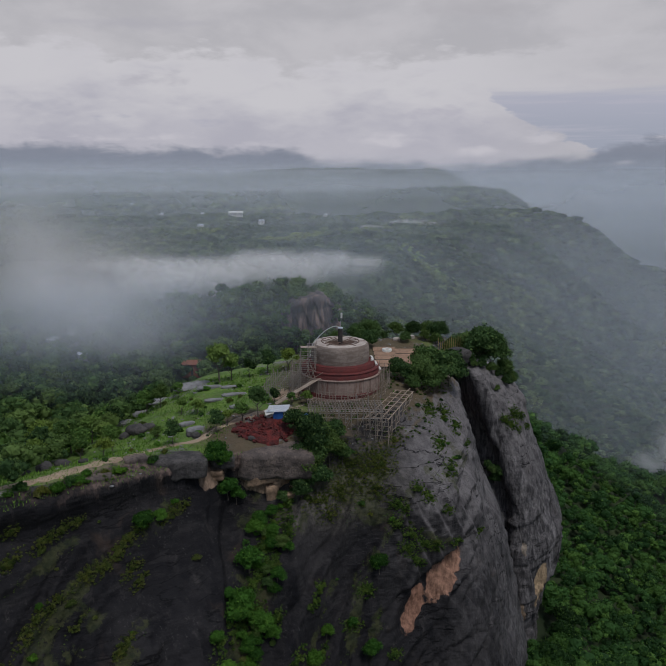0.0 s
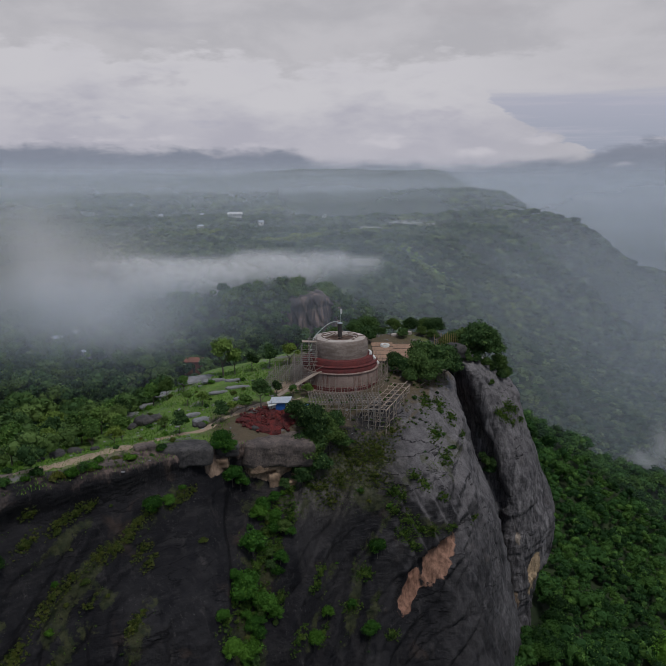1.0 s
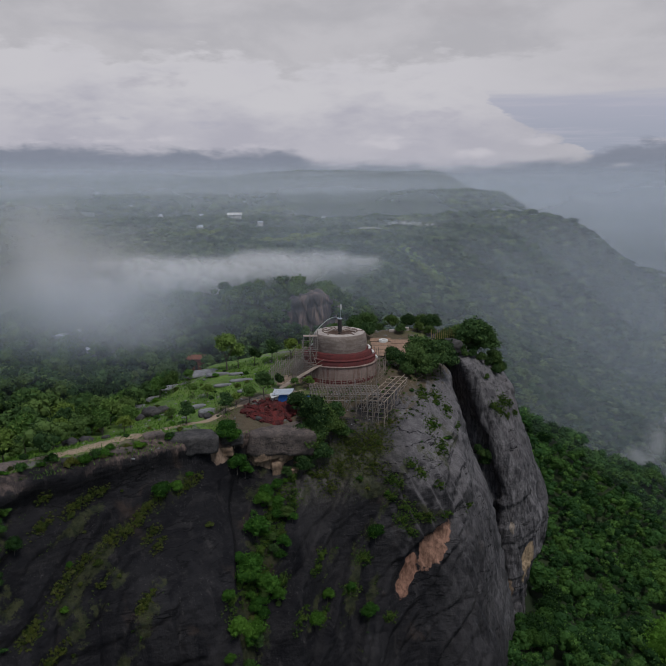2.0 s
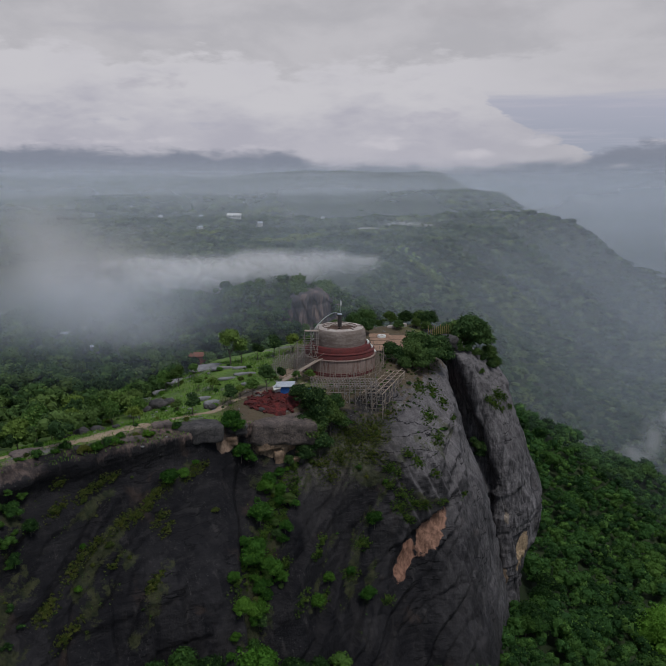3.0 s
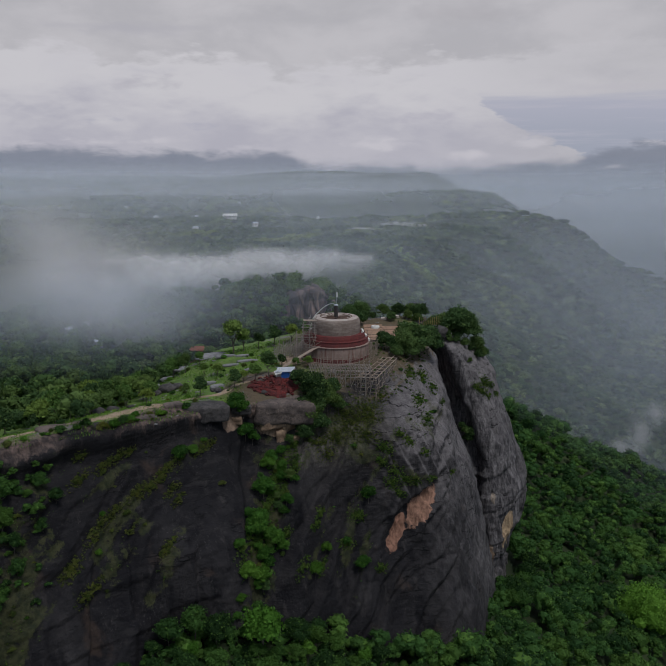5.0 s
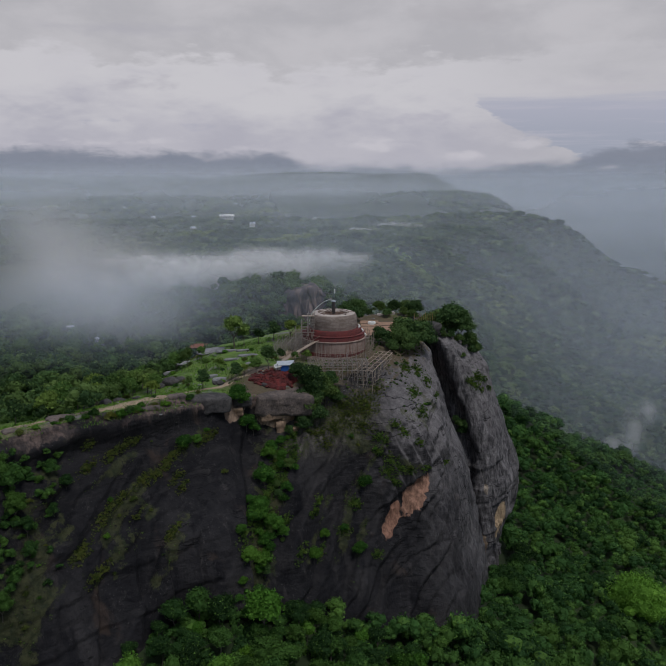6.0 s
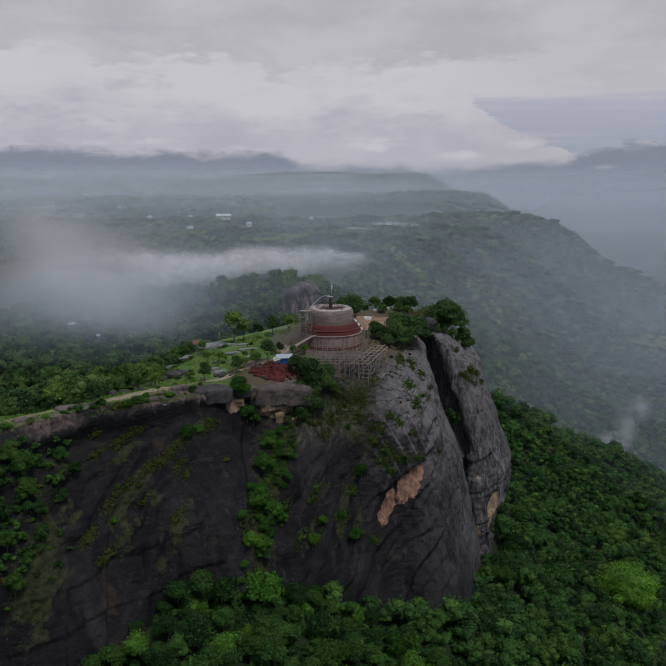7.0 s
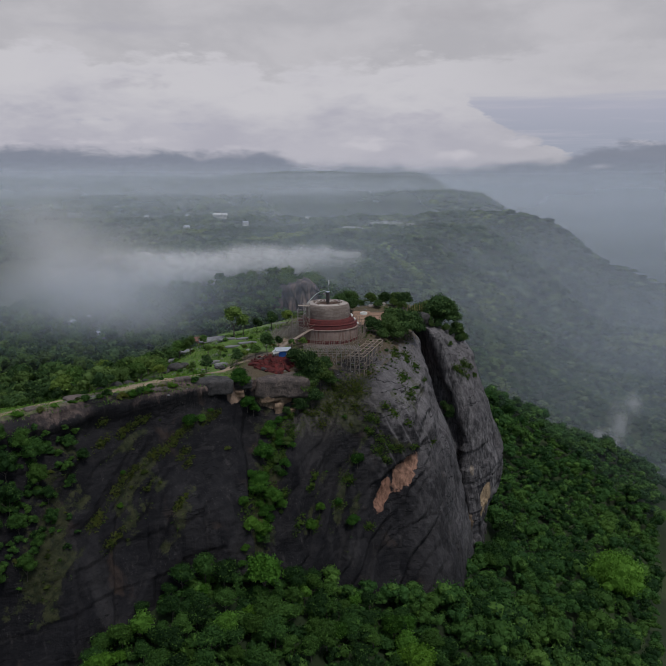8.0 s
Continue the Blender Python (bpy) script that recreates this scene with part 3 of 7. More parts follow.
def front_relief(p, steep):
    """How far the front stands out: diagonal slabs, the gully, the cornice under the rim."""
    x, z = p[:, 0], p[:, 2]
    warp = 2.6 * grain(p, 0.06, 21, 3)
    c = 0.87 * x - 0.5 * z + warp
    middle = smooth01(x, -12, -6) * (1 - smooth01(x, 8, 16)) * smooth01(-z, 5, 13)
    left = (1 - smooth01(x, -22, -15)) * smooth01(-z, 4, 9)
    right = smooth01(x, 15, 22)
    amount = 0.55 + 0.45 * grain(p, 0.09, 23, 2)
    d = middle * 3.0 * amount * steps(c, 7.3, 0.06) + left * 2.3 * amount * steps(c + 3, 12.5, 0.08)
    # overhanging slabs that run down across the nose, and thin flakes on them
    nose = smooth01(x, 3, 9) * smooth01(-z, 6, 12) * (1 - smooth01(x, 24, 29))
    slant = 0.72 * x - 0.69 * z + 1.6 * warp
    keep = smooth01(grain(p, 0.07, 35, 2), -0.45, 0.25)
    d += nose * keep * (1.7 * slabs(slant, 11.0, 0.04) + 0.7 * slabs(slant + 0.5 * warp + 2.0, 4.1, 0.08))
    d += (left * smooth01(z, -27, -17) + 0.7 * middle) * (0.9 * keep * slabs(slant + 3.0, 8.2, 0.05) + 0.35 * slabs(slant + 1.3 * warp, 3.1, 0.1))
    # upright cracks low on the long face
    low = left * (1 - smooth01(z, -24, -15))
    d += low * (0.8 * slabs(x + 0.12 * z + 0.8 * warp, 5.3, 0.06) * (0.5 + 0.5 * keep) + 0.4 * slabs(-z + 0.1 * x + 1.2 * warp, 6.7, 0.05))
    # grooves that run down the pale upper slab, side by side
    flute = smooth01(x, 8, 14) * smooth01(p[:, 1], 108, 116)
    d += flute * (0.55 * slabs(0.80 * x + 0.45 * z + 0.4 * p[:, 1] + 0.8 * warp, 2.7, 0.15) + 0.3 * grain(p * np.array([1, 1, 0.35]), 0.75, 36, 4, 0.6))
    d += right * 0.25 * steps(0.35 * x + 0.25 * p[:, 1] - 0.9 * z + warp, 9.0)
    edge = x + 0.18 * (z + 20) + 0.8 * grain(p, 0.12, 25, 2)
    d -= 3.4 * smooth01(edge, -16.2, -15.2) * (1 - smooth01(edge, -13.0, -7.0)) * smooth01(-z, 7, 13)
    lip = 1 - smooth01(x, 2, 9)
    wob = 1.2 * grain(p * np.array([1, 1, 0]), 0.11, 27, 3)
    d += lip * (0.5 + 0.8 * grain(p * np.array([1, 1, 0]), 0.07, 29, 2)) * (0.9 * np.exp(-((z + 1.6 + wob) / 1.3) ** 2) - 0.8 * np.exp(-((z + 5.2 + wob) / 2.0) ** 2)) * steep
    # one long curved joint across the lower nose
    joint = np.abs(z + 38.0 - 0.42 * (x - 20) + 1.2 * np.sin(x * 0.25))
    d -= 0.8 * (1 - smooth01(joint, 0.0, 0.45)) * smooth01(x, 9, 12) * (1 - smooth01(x, 27, 30))
    # the overhang above the fresh break
    brow_z = -20.5 + 0.55 * (x - 21)
    d -= 1.3 * smooth01(brow_z - z, 0, 0.6) * (1 - smooth01(brow_z - z, 4, 11)) * smooth01(x, 9, 12) * (1 - smooth01(x, 22, 25))
    return d * steep


def rock_form(curves, across, down, seed, relief=None):
    g = loft(curves, across, down)
    n = grid_normals(g)
    p = g.reshape(-1, 3)
    steep = 1 - smooth01(n.reshape(-1, 3)[:, 2], 0.45, 0.85)
    d = steep * (1.3 * grain(p, 0.06, seed + 5, 2) + 0.6 * grain(p * np.array([1, 1, 0.45]), 0.28, seed + 7, 6, 0.62) + 0.14 * grain(p * np.array([0.6, 1, 1.6]), 1.1, seed + 8, 3, 0.6))
    d += (1 - steep) * (0.5 * grain(p, 0.09, seed + 9, 4) + 0.16 * grain(p, 0.7, seed + 11, 3))
    if relief:
        d += relief(p, steep)
    else:
        split = 0.8 * p[:, 0] + 0.5 * p[:, 1] + 0.12 * p[:, 2]
        d += steep * (1.1 * slabs(split + 1.2 * grain(p, 0.08, 31, 3), 6.2, 0.06) + 0.35 * grain(p * np.array([1, 1, 0.3]), 0.9, 32, 4, 0.6))
        # cross joints: blocks that have dropped out leave squared niches
        level = p[:, 2] - 0.35 * p[:, 0] + 1.5 * grain(p, 0.1, 37, 2)
        block = hashed(np.floor(split / 3.4), np.floor(level / 5.5), 0 * np.floor(level), 9)
        d -= steep * 0.9 * (block > 0.74) * smooth01(-p[:, 2], 30, 36)
        d += steep * 0.45 * slabs(-level, 8.4, 0.06) * smooth01(-p[:, 2], 24, 36)
    p = p + n.reshape(-1, 3) * d[:, None]
    return p.reshape(g.shape)


def growth(p, up):
    """Where plants hold on the rock: along ledges and gullies, and in ragged mats."""
    x, z = p[:, 0], p[:, 2]
    front = p[:, 1] < 150
    m = np.zeros(len(p))
    for x0, z0, x1, z1, w in BANDS:
        m = np.maximum(m, along(x, z, x0, z0, x1, z1, w))
    m = m * front
    return np.clip(0.8 * m + 1.1 * grain(p, 0.3, 33, 4) * smooth01(m, 0.03, 0.3), 0, 1)


# ledges that carry growth: from, to (breadth, height) and half-width
BANDS = [(2, -4.5, 9, -5.5, 2.6), (-24, -7, -34, -12, 1.6), (-34, -12, -42, -21, 1.8), (-36, -7, -43, -11, 1.2), (-26, -18, -30, -26, 1.4), (-33, -16, -37, -24, 2.0), (-47, -6, -49, -30, 4.5),
         (-12.5, -10, -13.5, -33, 2.6), (-9, -12, -12, -24, 2.4), (4, -7, 9, -9, 4.5), (-2, -7, -4, -11, 2.5), (0, -8, 9, -14, 3.4), (12, -12, 6, -21, 1.3), (6, -21, 2, -34, 1.5), (13, -16, 19, -19, 1.8),
         (1, -20, -4, -32, 0.9), (8, -27, 5, -38, 1.2), (16, -8, 22, -12, 1.0), (19, -4, 24, -10, 0.9), (40, -9, 44, -14, 1.5)]

main_grid = rock_form([BACK_FOOT, BACK, CREST, SITE, RIM, BROW, MID, LOW, FOOT, ROOT], 410, 310, 11, front_relief)
tower_top = [(28, 166, 1), (29.4, 163.4, 0), (31.0, 160, 0), (35, 163, -1), (40, 170, -5), (40, 178, -5), (31, 180, 0)]
tower_lip = [(28.4, 165, -4), (29.8, 160.4, -4), (32.0, 157.2, -4), (36, 159.5, -6), (44, 168, -10), (43, 181, -9), (31, 183, -4)]
tower_1 = [(30, 164, -15), (34.9, 159.8, -16.5), (36.7, 156.6, -16.5), (41, 158.5, -17), (47.2, 168, -20), (46, 183, -20), (31, 187, -18)]
tower_2 = [(34, 160, -30), (38.9, 157.0, -30), (40.9, 153.8, -30), (46, 155.8, -30), (51.4, 166, -31), (50, 183, -30), (32, 189, -30)]
tower_3 = [(36, 158, -42), (39.4, 155.4, -42), (40.8, 152, -42), (47.5, 153.8, -41), (53.6, 163.2, -41), (52, 181, -42), (33, 189, -45)]
tower_4 = [(38, 156, -53), (40.6, 153.4, -51), (42.0, 150, -51), (46.6, 152.6, -51), (50.2, 158.6, -52), (50, 176, -53), (34, 189, -55)]
tower_5 = [(38, 155, -62), (39.0, 152.4, -62), (40.4, 149, -62), (44.5, 151, -62), (47, 158, -62), (49, 176, -62), (34, 189, -62)]
tower_root = [(38, 154, -95), (39.0, 149.4, -95), (40.4, 146, -95), (46, 148, -95), (51, 158, -95), (54, 178, -95), (34, 190, -95)]


def ring_of(c):
    return c + [c[0]]


tower_grid = rock_form([ring_of([(34, 171, -1 + 0.1 * i) for i in range(7)])] + [ring_of(c) for c in (tower_top, tower_lip, tower_1, tower_2, tower_3, tower_4, tower_5, tower_root)], 220, 210, 41)


def rock_mesh(name, g, rim_row=-9.0):
    """The rock's mesh, with its growth laid on as a mask."""
    p = g.reshape(-1, 3)
    me = quads_mesh(name, p, grid_faces(*g.shape[:2]), MAT_ROCK, smooth=True, tint=growth(p, grid_normals(g).reshape(-1, 3)[:, 2]))
    row = np.repeat(np.arange(g.shape[0]) / (g.shape[0] - 1), g.shape[1])
    past = row - rim_row
    rim = np.where(past < 0, np.exp(-(past / 0.01) ** 2), 1 - smooth01(past, 0.02, 0.085)) * (1 - smooth01(p[:, 0], -4, 6))
    top = 1 - smooth01(past, 0.0, 0.02) if rim_row > 0 else 0 * past
    me.attributes.new("top", "FLOAT", "POINT").data.foreach_set("value", top.astype(np.float32))
    me.attributes.new("rim", "FLOAT", "POINT").data.foreach_set("value", rim.astype(np.float32))
    return me


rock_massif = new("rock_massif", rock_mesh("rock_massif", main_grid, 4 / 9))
tagged(rock_massif, "sheer dark granite cliff with a grassy summit plateau", "cliff", kind="structure")
rock_buttress = new("rock_buttress", rock_mesh("rock_buttress", tower_grid))
tagged(rock_buttress, "grey granite buttress split from the cliff by a cleft", "cliff", kind="structure")

from mathutils.bvhtree import BVHTree

rock_verts = np.vstack([main_grid.reshape(-1, 3), tower_grid.reshape(-1, 3)])
rock_faces = np.vstack([grid_faces(*main_grid.shape[:2]), grid_faces(*tower_grid.shape[:2]) + main_grid.shape[0] * main_grid.shape[1]])
ROCK = BVHTree.FromPolygons(rock_verts.tolist(), rock_faces.tolist())


def top_at(x, y, sink=0.0):
    """The rock's upper surface at a place in the plan; None past its edge."""
    hit, n, _, _ = ROCK.ray_cast(Vector((x, y, 100)), Vector((0, 0, -1)))
    return None if hit is None else Vector((x, y, hit.z - sink))


def face_at(x, z):
    """The cliff's front at a breadth and a height: place and normal."""
    hit, n, _, _ = ROCK.ray_cast(Vector((x, -60, z)), Vector((0, 1, 0)))
    return hit, n


# ---- the land: one sheet from under the rock to the horizon ----
def land(x, y):
    x, y = np.asarray(x, float), np.asarray(y, float)
    yy = np.clip(y, 60, 3000)
    crest_x = -60 + 0.165 * (yy - 100) + 0.40 * np.clip(yy - 790, 0, 510)
    crest_z = -26 - 0.022 * (np.minimum(yy, 1100) - 100)
    right = np.maximum(x - crest_x - 14, 0)
    left = np.maximum(crest_x - 90 - x, 0)
    spur = crest_z - (0.42 + 0.12 * smooth01(yy, 450, 700)) * right - 0.0006 * right ** 2 - 14 * (1 - np.exp(-left / 260))
    near = smooth01(-y, -70, 120)
    floor = -196 + 0 * y
    z = np.logaddexp((spur - 40 * near) / 15, floor / 15) * 15
    # the ground steps up to the foot of the cliff, and falls away at its left end
    z = z + 5 * np.exp(-(((x + 6) / 24) ** 2 + ((y - 82) / 22) ** 2)) - 26 * np.exp(-(((x + 58) / 22) ** 2 + ((y - 58) / 26) ** 2))
    z = z + 6 * np.exp(-(((x - 31) / 16) ** 2 + ((y - 98) / 16) ** 2))
    # the knoll behind the summit and the saddle before it
    z = z + 18 * smooth01(x, -160, -20) * (1 - smooth01(x, 12, 42)) * np.exp(-((y - 325) / 32) ** 2)
    z = z - 14 * np.exp(-(((x + 20) / 60) ** 2 + ((y - 235) / 36) ** 2)) + 8 * np.exp(-(((x + 9) / 24) ** 2 + ((y - 303) / 13) ** 2))
    # the wooded hill at the far end of the plateau
    z = z + 14 * np.exp(-(((x - 330) / 300) ** 2 + ((y - 2250) / 330) ** 2)) 
    # a spur that comes down from its edge
    down, off = 0.9 * (x - 390) + 0.44 * (y - 1320), -0.44 * (x - 390) + 0.9 * (y - 1320)
    z = z + 36 * np.exp(-(off / 60) ** 2) * smooth01(down, -60, 60) * (1 - smooth01(down, 250, 480))
    # the side ridge beside the buttress and the ravine behind it
    aside = smooth01(x, 40, 75)
    z = z + aside * (14 + 9 * grain(np.stack([x, y, 0 * x], -1).reshape(-1, 3), 1 / 38, 77, 3).reshape(x.shape)) * np.exp(-((y - 285) / 55) ** 2) - 48 * aside * smooth01(y, 298, 385) * (1 - smooth01(y, 480, 660)) * (1 - smooth01(x, 260, 420))
    # far ranges
    r = np.hypot(x, y)
    p = np.stack([x, y, 0 * x], -1).reshape(-1, 3)
    hills = grain(p, 1 / 700, 3, 4).reshape(x.shape)
    z = z + smooth01(r, 1000, 2600) * 20 * np.maximum(hills, -0.4)
    z = z + smooth01(r, 3300, 4600) * (70 + 60 * grain(p, 1 / 1500, 8, 3).reshape(x.shape))
    z = z + smooth01(r, 150, 900) * 9 * grain(p, 1 / 90, 5, 3).reshape(x.shape)
    return z


rings = np.concatenate([[0], np.geomspace(12, 4750, 160)])
spokes = np.linspace(0, 2 * np.pi, 301)[:-1]
rr, aa = np.meshgrid(rings, spokes, indexing="ij")
gx, gy = rr * np.sin(aa), 100 + rr * np.cos(aa)
gy = np.where(rr > 4000, gy - 100 * (rr - 4000) / 750, gy)
land_verts = np.stack([gx, gy, land(gx, gy)], -1)
ground = new("ground", quads_mesh("ground", land_verts.reshape(-1, 3), grid_faces(len(rings), len(spokes), True)[:, ::-1], MAT_GROUND, smooth=True))
tagged(ground, "forested hills and valley floor reaching to the horizon", "terrain", kind="structure")


# ---- trees ----
def ico(subdiv):
    bm = bmesh.new()
    bmesh.ops.create_icosphere(bm, subdivisions=subdiv, radius=1)
    bm.verts.ensure_lookup_table()
    v = np.array([x.co[:] for x in bm.verts])
    f = np.array([[y.index for y in x.verts] for x in bm.faces])
    bm.free()
    return v, f


ICO1, ICO2 = ico(1), ico(2)


def crown_arrays(seed, leaves, lobes, size, leaf, flat=0.75, core=0.74):
    """A crown about 2 * size wide standing on z = 0: dark inner lobes and many leaf blades over them."""
    rng = np.random.default_rng(seed)
    v, f = ICO1
    centre, rad = [], []
    for k in range(lobes):
        a, b = rng.uniform(0, 2 * np.pi), rng.uniform(-0.35, 1.0)
        d = size * rng.uniform(0.2, 0.78)
        centre.append((d * np.cos(a) * (1 - 0.5 * max(b, 0)), d * np.sin(a) * (1 - 0.5 * max(b, 0)), size * flat * (1.0 + 0.62 * b)))
        rad.append(size * rng.uniform(0.22, 0.46))
    centre, rad = np.array(centre), np.array(rad)
    cv, ct = [], []
    for k in range(lobes):
        w = v * (1 + 0.25 * rng.standard_normal((len(v), 1)) * 0.6)
        ct.append(f + k * len(v))
        cv.append(centre[k] + w * rad[k] * np.array([1, 1, 0.85]) * core)
    cv, ct = np.vstack(cv), np.vstack(ct)
    # blades
    k = rng.choice(lobes, leaves, p=rad ** 2 / np.sum(rad ** 2))
    n = rng.standard_normal((leaves, 3))
    n[:, 2] = np.abs(n[:, 2]) * 1.0 - 0.25
    n /= np.linalg.norm(n, axis=1, keepdims=True)
    c = centre[k] + n * rad[k][:, None] * np.array([1, 1, 0.85]) * rng.uniform(0.72, 1.3, (leaves, 1))
    m = n + 0.75 * rng.standard_normal((leaves, 3))
    m /= np.linalg.norm(m, axis=1, keepdims=True)
    s = np.cross(m, rng.standard_normal((leaves, 3)))
    s /= np.linalg.norm(s, axis=1, keepdims=True)
    u = np.cross(m, s)
    h = (leaf * rng.uniform(0.6, 1.35, leaves))[:, None]
    q = np.stack([c - s * h, c + s * h, c + u * h * 1.5], 1).reshape(-1, 3)
    verts = np.vstack([cv, q])
    blades = len(cv) + np.arange(leaves * 3).reshape(-1, 3)
    return verts, np.zeros((0, 4), int), np.vstack([ct, blades])


def trunk_shape(seed, height, spread):
    rng = random.Random(seed)
    s = Shape()
    lean = Vector((rng.uniform(-0.1, 0.1) * height, rng.uniform(-0.1, 0.1) * height, height))
    r = 0.05 * height * 0.6 + 0.05
    s.bar((0, 0, -0.6), lean * 0.5, r, 7, r * 0.75)
    s.bar(lean * 0.5, lean, r * 0.75, 7, r * 0.5)
    for i in range(5):
        a = i * 2.4 + rng.uniform(0, 1)
        b = lean * rng.uniform(0.55, 0.95)
        s.bar(b, b + Vector((math.cos(a) * spread * 0.55, math.sin(a) * spread * 0.55, spread * rng.uniform(0.4, 0.8))), r * 0.45, 5, r * 0.15)
    return s


def tree_kind(name, seed, size, height, leaves, lobes, leaf, mat, label, flat=0.75):
    """One tree, stem and crown; copies share its meshes."""
    v, q, t = crown_arrays(seed, leaves, lobes, size, leaf, flat)
    ob = thing(name, (0, 0, -500), label, "tree")
    part("trunk", trunk_shape(seed, height + 0.5 * size, size), MAT_BARK, ob)
    crown = part("crown", quads_mesh("crown", v + np.array([0, 0, height]), q, mat, t, np.full(len(v), 0.0)), None, ob)
    return ob


def put_tree(kind, x, y, z, scale=1.0, turn=None, label="", group=""):
    ob = copy_thing(kind, pose(x, y, z, 0, 0, random.uniform(0, 360) if turn is None else turn) @ Matrix.Diagonal((scale, scale, scale * random.uniform(0.9, 1.12), 1)))
    return tagged(ob, label, group=group)


WIDE = [tree_kind("forest_tree", 100 + i, 3.2, 2.6, 2100, 20, 0.20, MAT_LEAF, "broad-crowned green tree in the forest below the cliff") for i in range(5)]
BRIGHT = [tree_kind("forest_tree", 120 + i, 3.2, 2.6, 2100, 20, 0.20, MAT_LEAF_BRIGHT, "bright green young-leaved tree in the forest") for i in range(2)]
SLIM = [tree_kind("plateau_tree", 140 + i, 1.8, 1.1, 1100, 14, 0.17, MAT_LEAF_LIGHT if i else MAT_LEAF_PLAIN, "small slender tree on the summit grass", 0.95) for i in range(3)]
SHRUB = [tree_kind("shrub", 160 + i, 1.5, 0.05, 640, 12, 0.13, (MAT_LEAF, MAT_LEAF_BRIGHT, MAT_LEAF_DRY)[i], "low green shrub rooted in the granite", 0.42) for i in range(3)]
GREAT = tree_kind("spreading_tree", 155, 9.6, 5.0, 9000, 70, 0.30, leaf_material("spreading_leaves", (0.075, 0.19, 0.02), (0.11, 0.26, 0.03), (0.17, 0.33, 0.05)), "great spreading bright green tree on the slope", 0.7)
KINDS = WIDE + BRIGHT + SLIM + SHRUB + [GREAT]


def joined_crowns(name, spots, variants, mat, label):
    """Many crowns as one object: spots are rows of x, y, z, scale, turn, tint."""
    vs, qs, ts, tint, k = [], [], [], [], 0
    for i, (x, y, z, s, a, tone) in enumerate(spots):
        v, q, t = variants[i % len(variants)]
        ca, sa = math.cos(a), math.sin(a)
        w = v @ np.array([[ca, sa, 0], [-sa, ca, 0], [0, 0, 1]]) * s + np.array([x, y, z])
        vs.append(w)
        qs.append(q + k)
        ts.append(t + k)
        tint.append(np.full(len(v), tone))
        k += len(v)
    ob = new(name, quads_mesh(name, np.vstack(vs), np.vstack(qs), mat, np.vstack(ts), np.concatenate(tint)))
    return tagged(ob, label, "forest", kind="stuff")


rng = np.random.default_rng(5)


def scatter(x0, x1, y0, y1, step, keep):
    """A jittered grid of places in the plan that keep() accepts."""
    xs, ys = np.meshgrid(np.arange(x0, x1, step), np.arange(y0, y1, step))
    xs, ys = xs.ravel() + rng.uniform(-0.5, 0.5, xs.size) * step, ys.ravel() + rng.uniform(-0.5, 0.5, ys.size) * step
    ok = keep(xs, ys)
    return xs[ok], ys[ok]


def off_rock(xs, ys, zs):
    """Which places lie on the land outside the rock."""
    ok = np.ones(len(xs), bool)
    for i, (x, y, z) in enumerate(zip(xs, ys, zs)):
        t = top_at(x, y)
        ok[i] = t is None or t.z < z + 1
    return ok


# the forest at the foot: the nearest trees singly, those behind them as one wood
fx, fy = scatter(-100, 170, 48, 335, 3.75, lambda x, y: (np.abs(x + 2) < 0.47 * (y + 50) + 8) & ((x > -60 + 0.165 * (y - 100)) | (y < 100)) & ((y < 200) | (x > 25)) & ((x > -40) | (y > 82)) & ((y < 172) | (x > 0.25 * (y + 45) - 6)))
fz = land(fx, fy)
ok = off_rock(fx, fy, fz)
fx, fy, fz = fx[ok], fy[ok], fz[ok]
order = np.argsort(np.hypot(fx, fy + 20))
for j, i in enumerate(order[:290]):
    s = rng.uniform(0.42, 0.95)
    kind = BRIGHT[int(rng.integers(2))] if rng.random() < 0.2 else WIDE[int(rng.integers(5))]
    put_tree(kind, fx[i], fy[i], fz[i] - 0.3, s, group="forest at the foot of the cliff")
MIDS = [crown_arrays(300 + i, 520, 11, 3.1, 0.225, core=0.9) for i in range(6)]
BACKS = [crown_arrays(320 + i, 220, 8, 3.1, 0.36, core=0.95) for i in range(5)]
rest = [(fx[i], fy[i], fz[i] + 1.6, rng.uniform(0.5, 1.0) * (1.7 if rng.random() < 0.18 else 1), rng.uniform(0, 6.3), rng.random()) for i in order[290:]]
joined_crowns("forest_slope", rest, MIDS, MAT_LEAF_SLOPE, "dense green forest on the slope beside the cliff")

# the wood on the flat left of and behind the summit
lx, ly = scatter(-165, 25, 105, 380, 6.4, lambda x, y: (x < 0.42 * (y - 60) - 60 + 0 * x) & (np.abs(x + 2) < 0.5 * (y + 50) + 8) | ((y > 200) & (x < 25) & (np.abs(x + 2) < 0.5 * (y + 50) + 8)))
lz = land(lx, ly)
ok = off_rock(lx, ly, lz)
joined_crowns("forest_plateau", [(x, y, z + 1.6, rng.uniform(0.75, 1.5), rng.uniform(0, 6.3), rng.random()) for x, y, z in zip(lx[ok], ly[ok], lz[ok])], BACKS, MAT_LEAF_PLAIN,
              "mixed green woodland behind the rock summit")


def dome_crown(seed, ball=ICO2, flat=0.8, rough=0.5):
    r = np.random.default_rng(seed)
    v, f = ball
    f = f[v[f][:, :, 2].max(1) > 0.0]
    used = np.unique(f)
    back = np.zeros(len(v), int)
    back[used] = np.arange(len(used))
    v, f = v[used], back[f]
    v = v * (1 + rough * grain(v + 3.1 * seed, 2.4, seed, 3, 0.7) + 0.2 * rough * r.standard_normal(len(v)))[:, None] * np.array([1, 1, flat])
    return v, np.zeros((0, 4), int), f


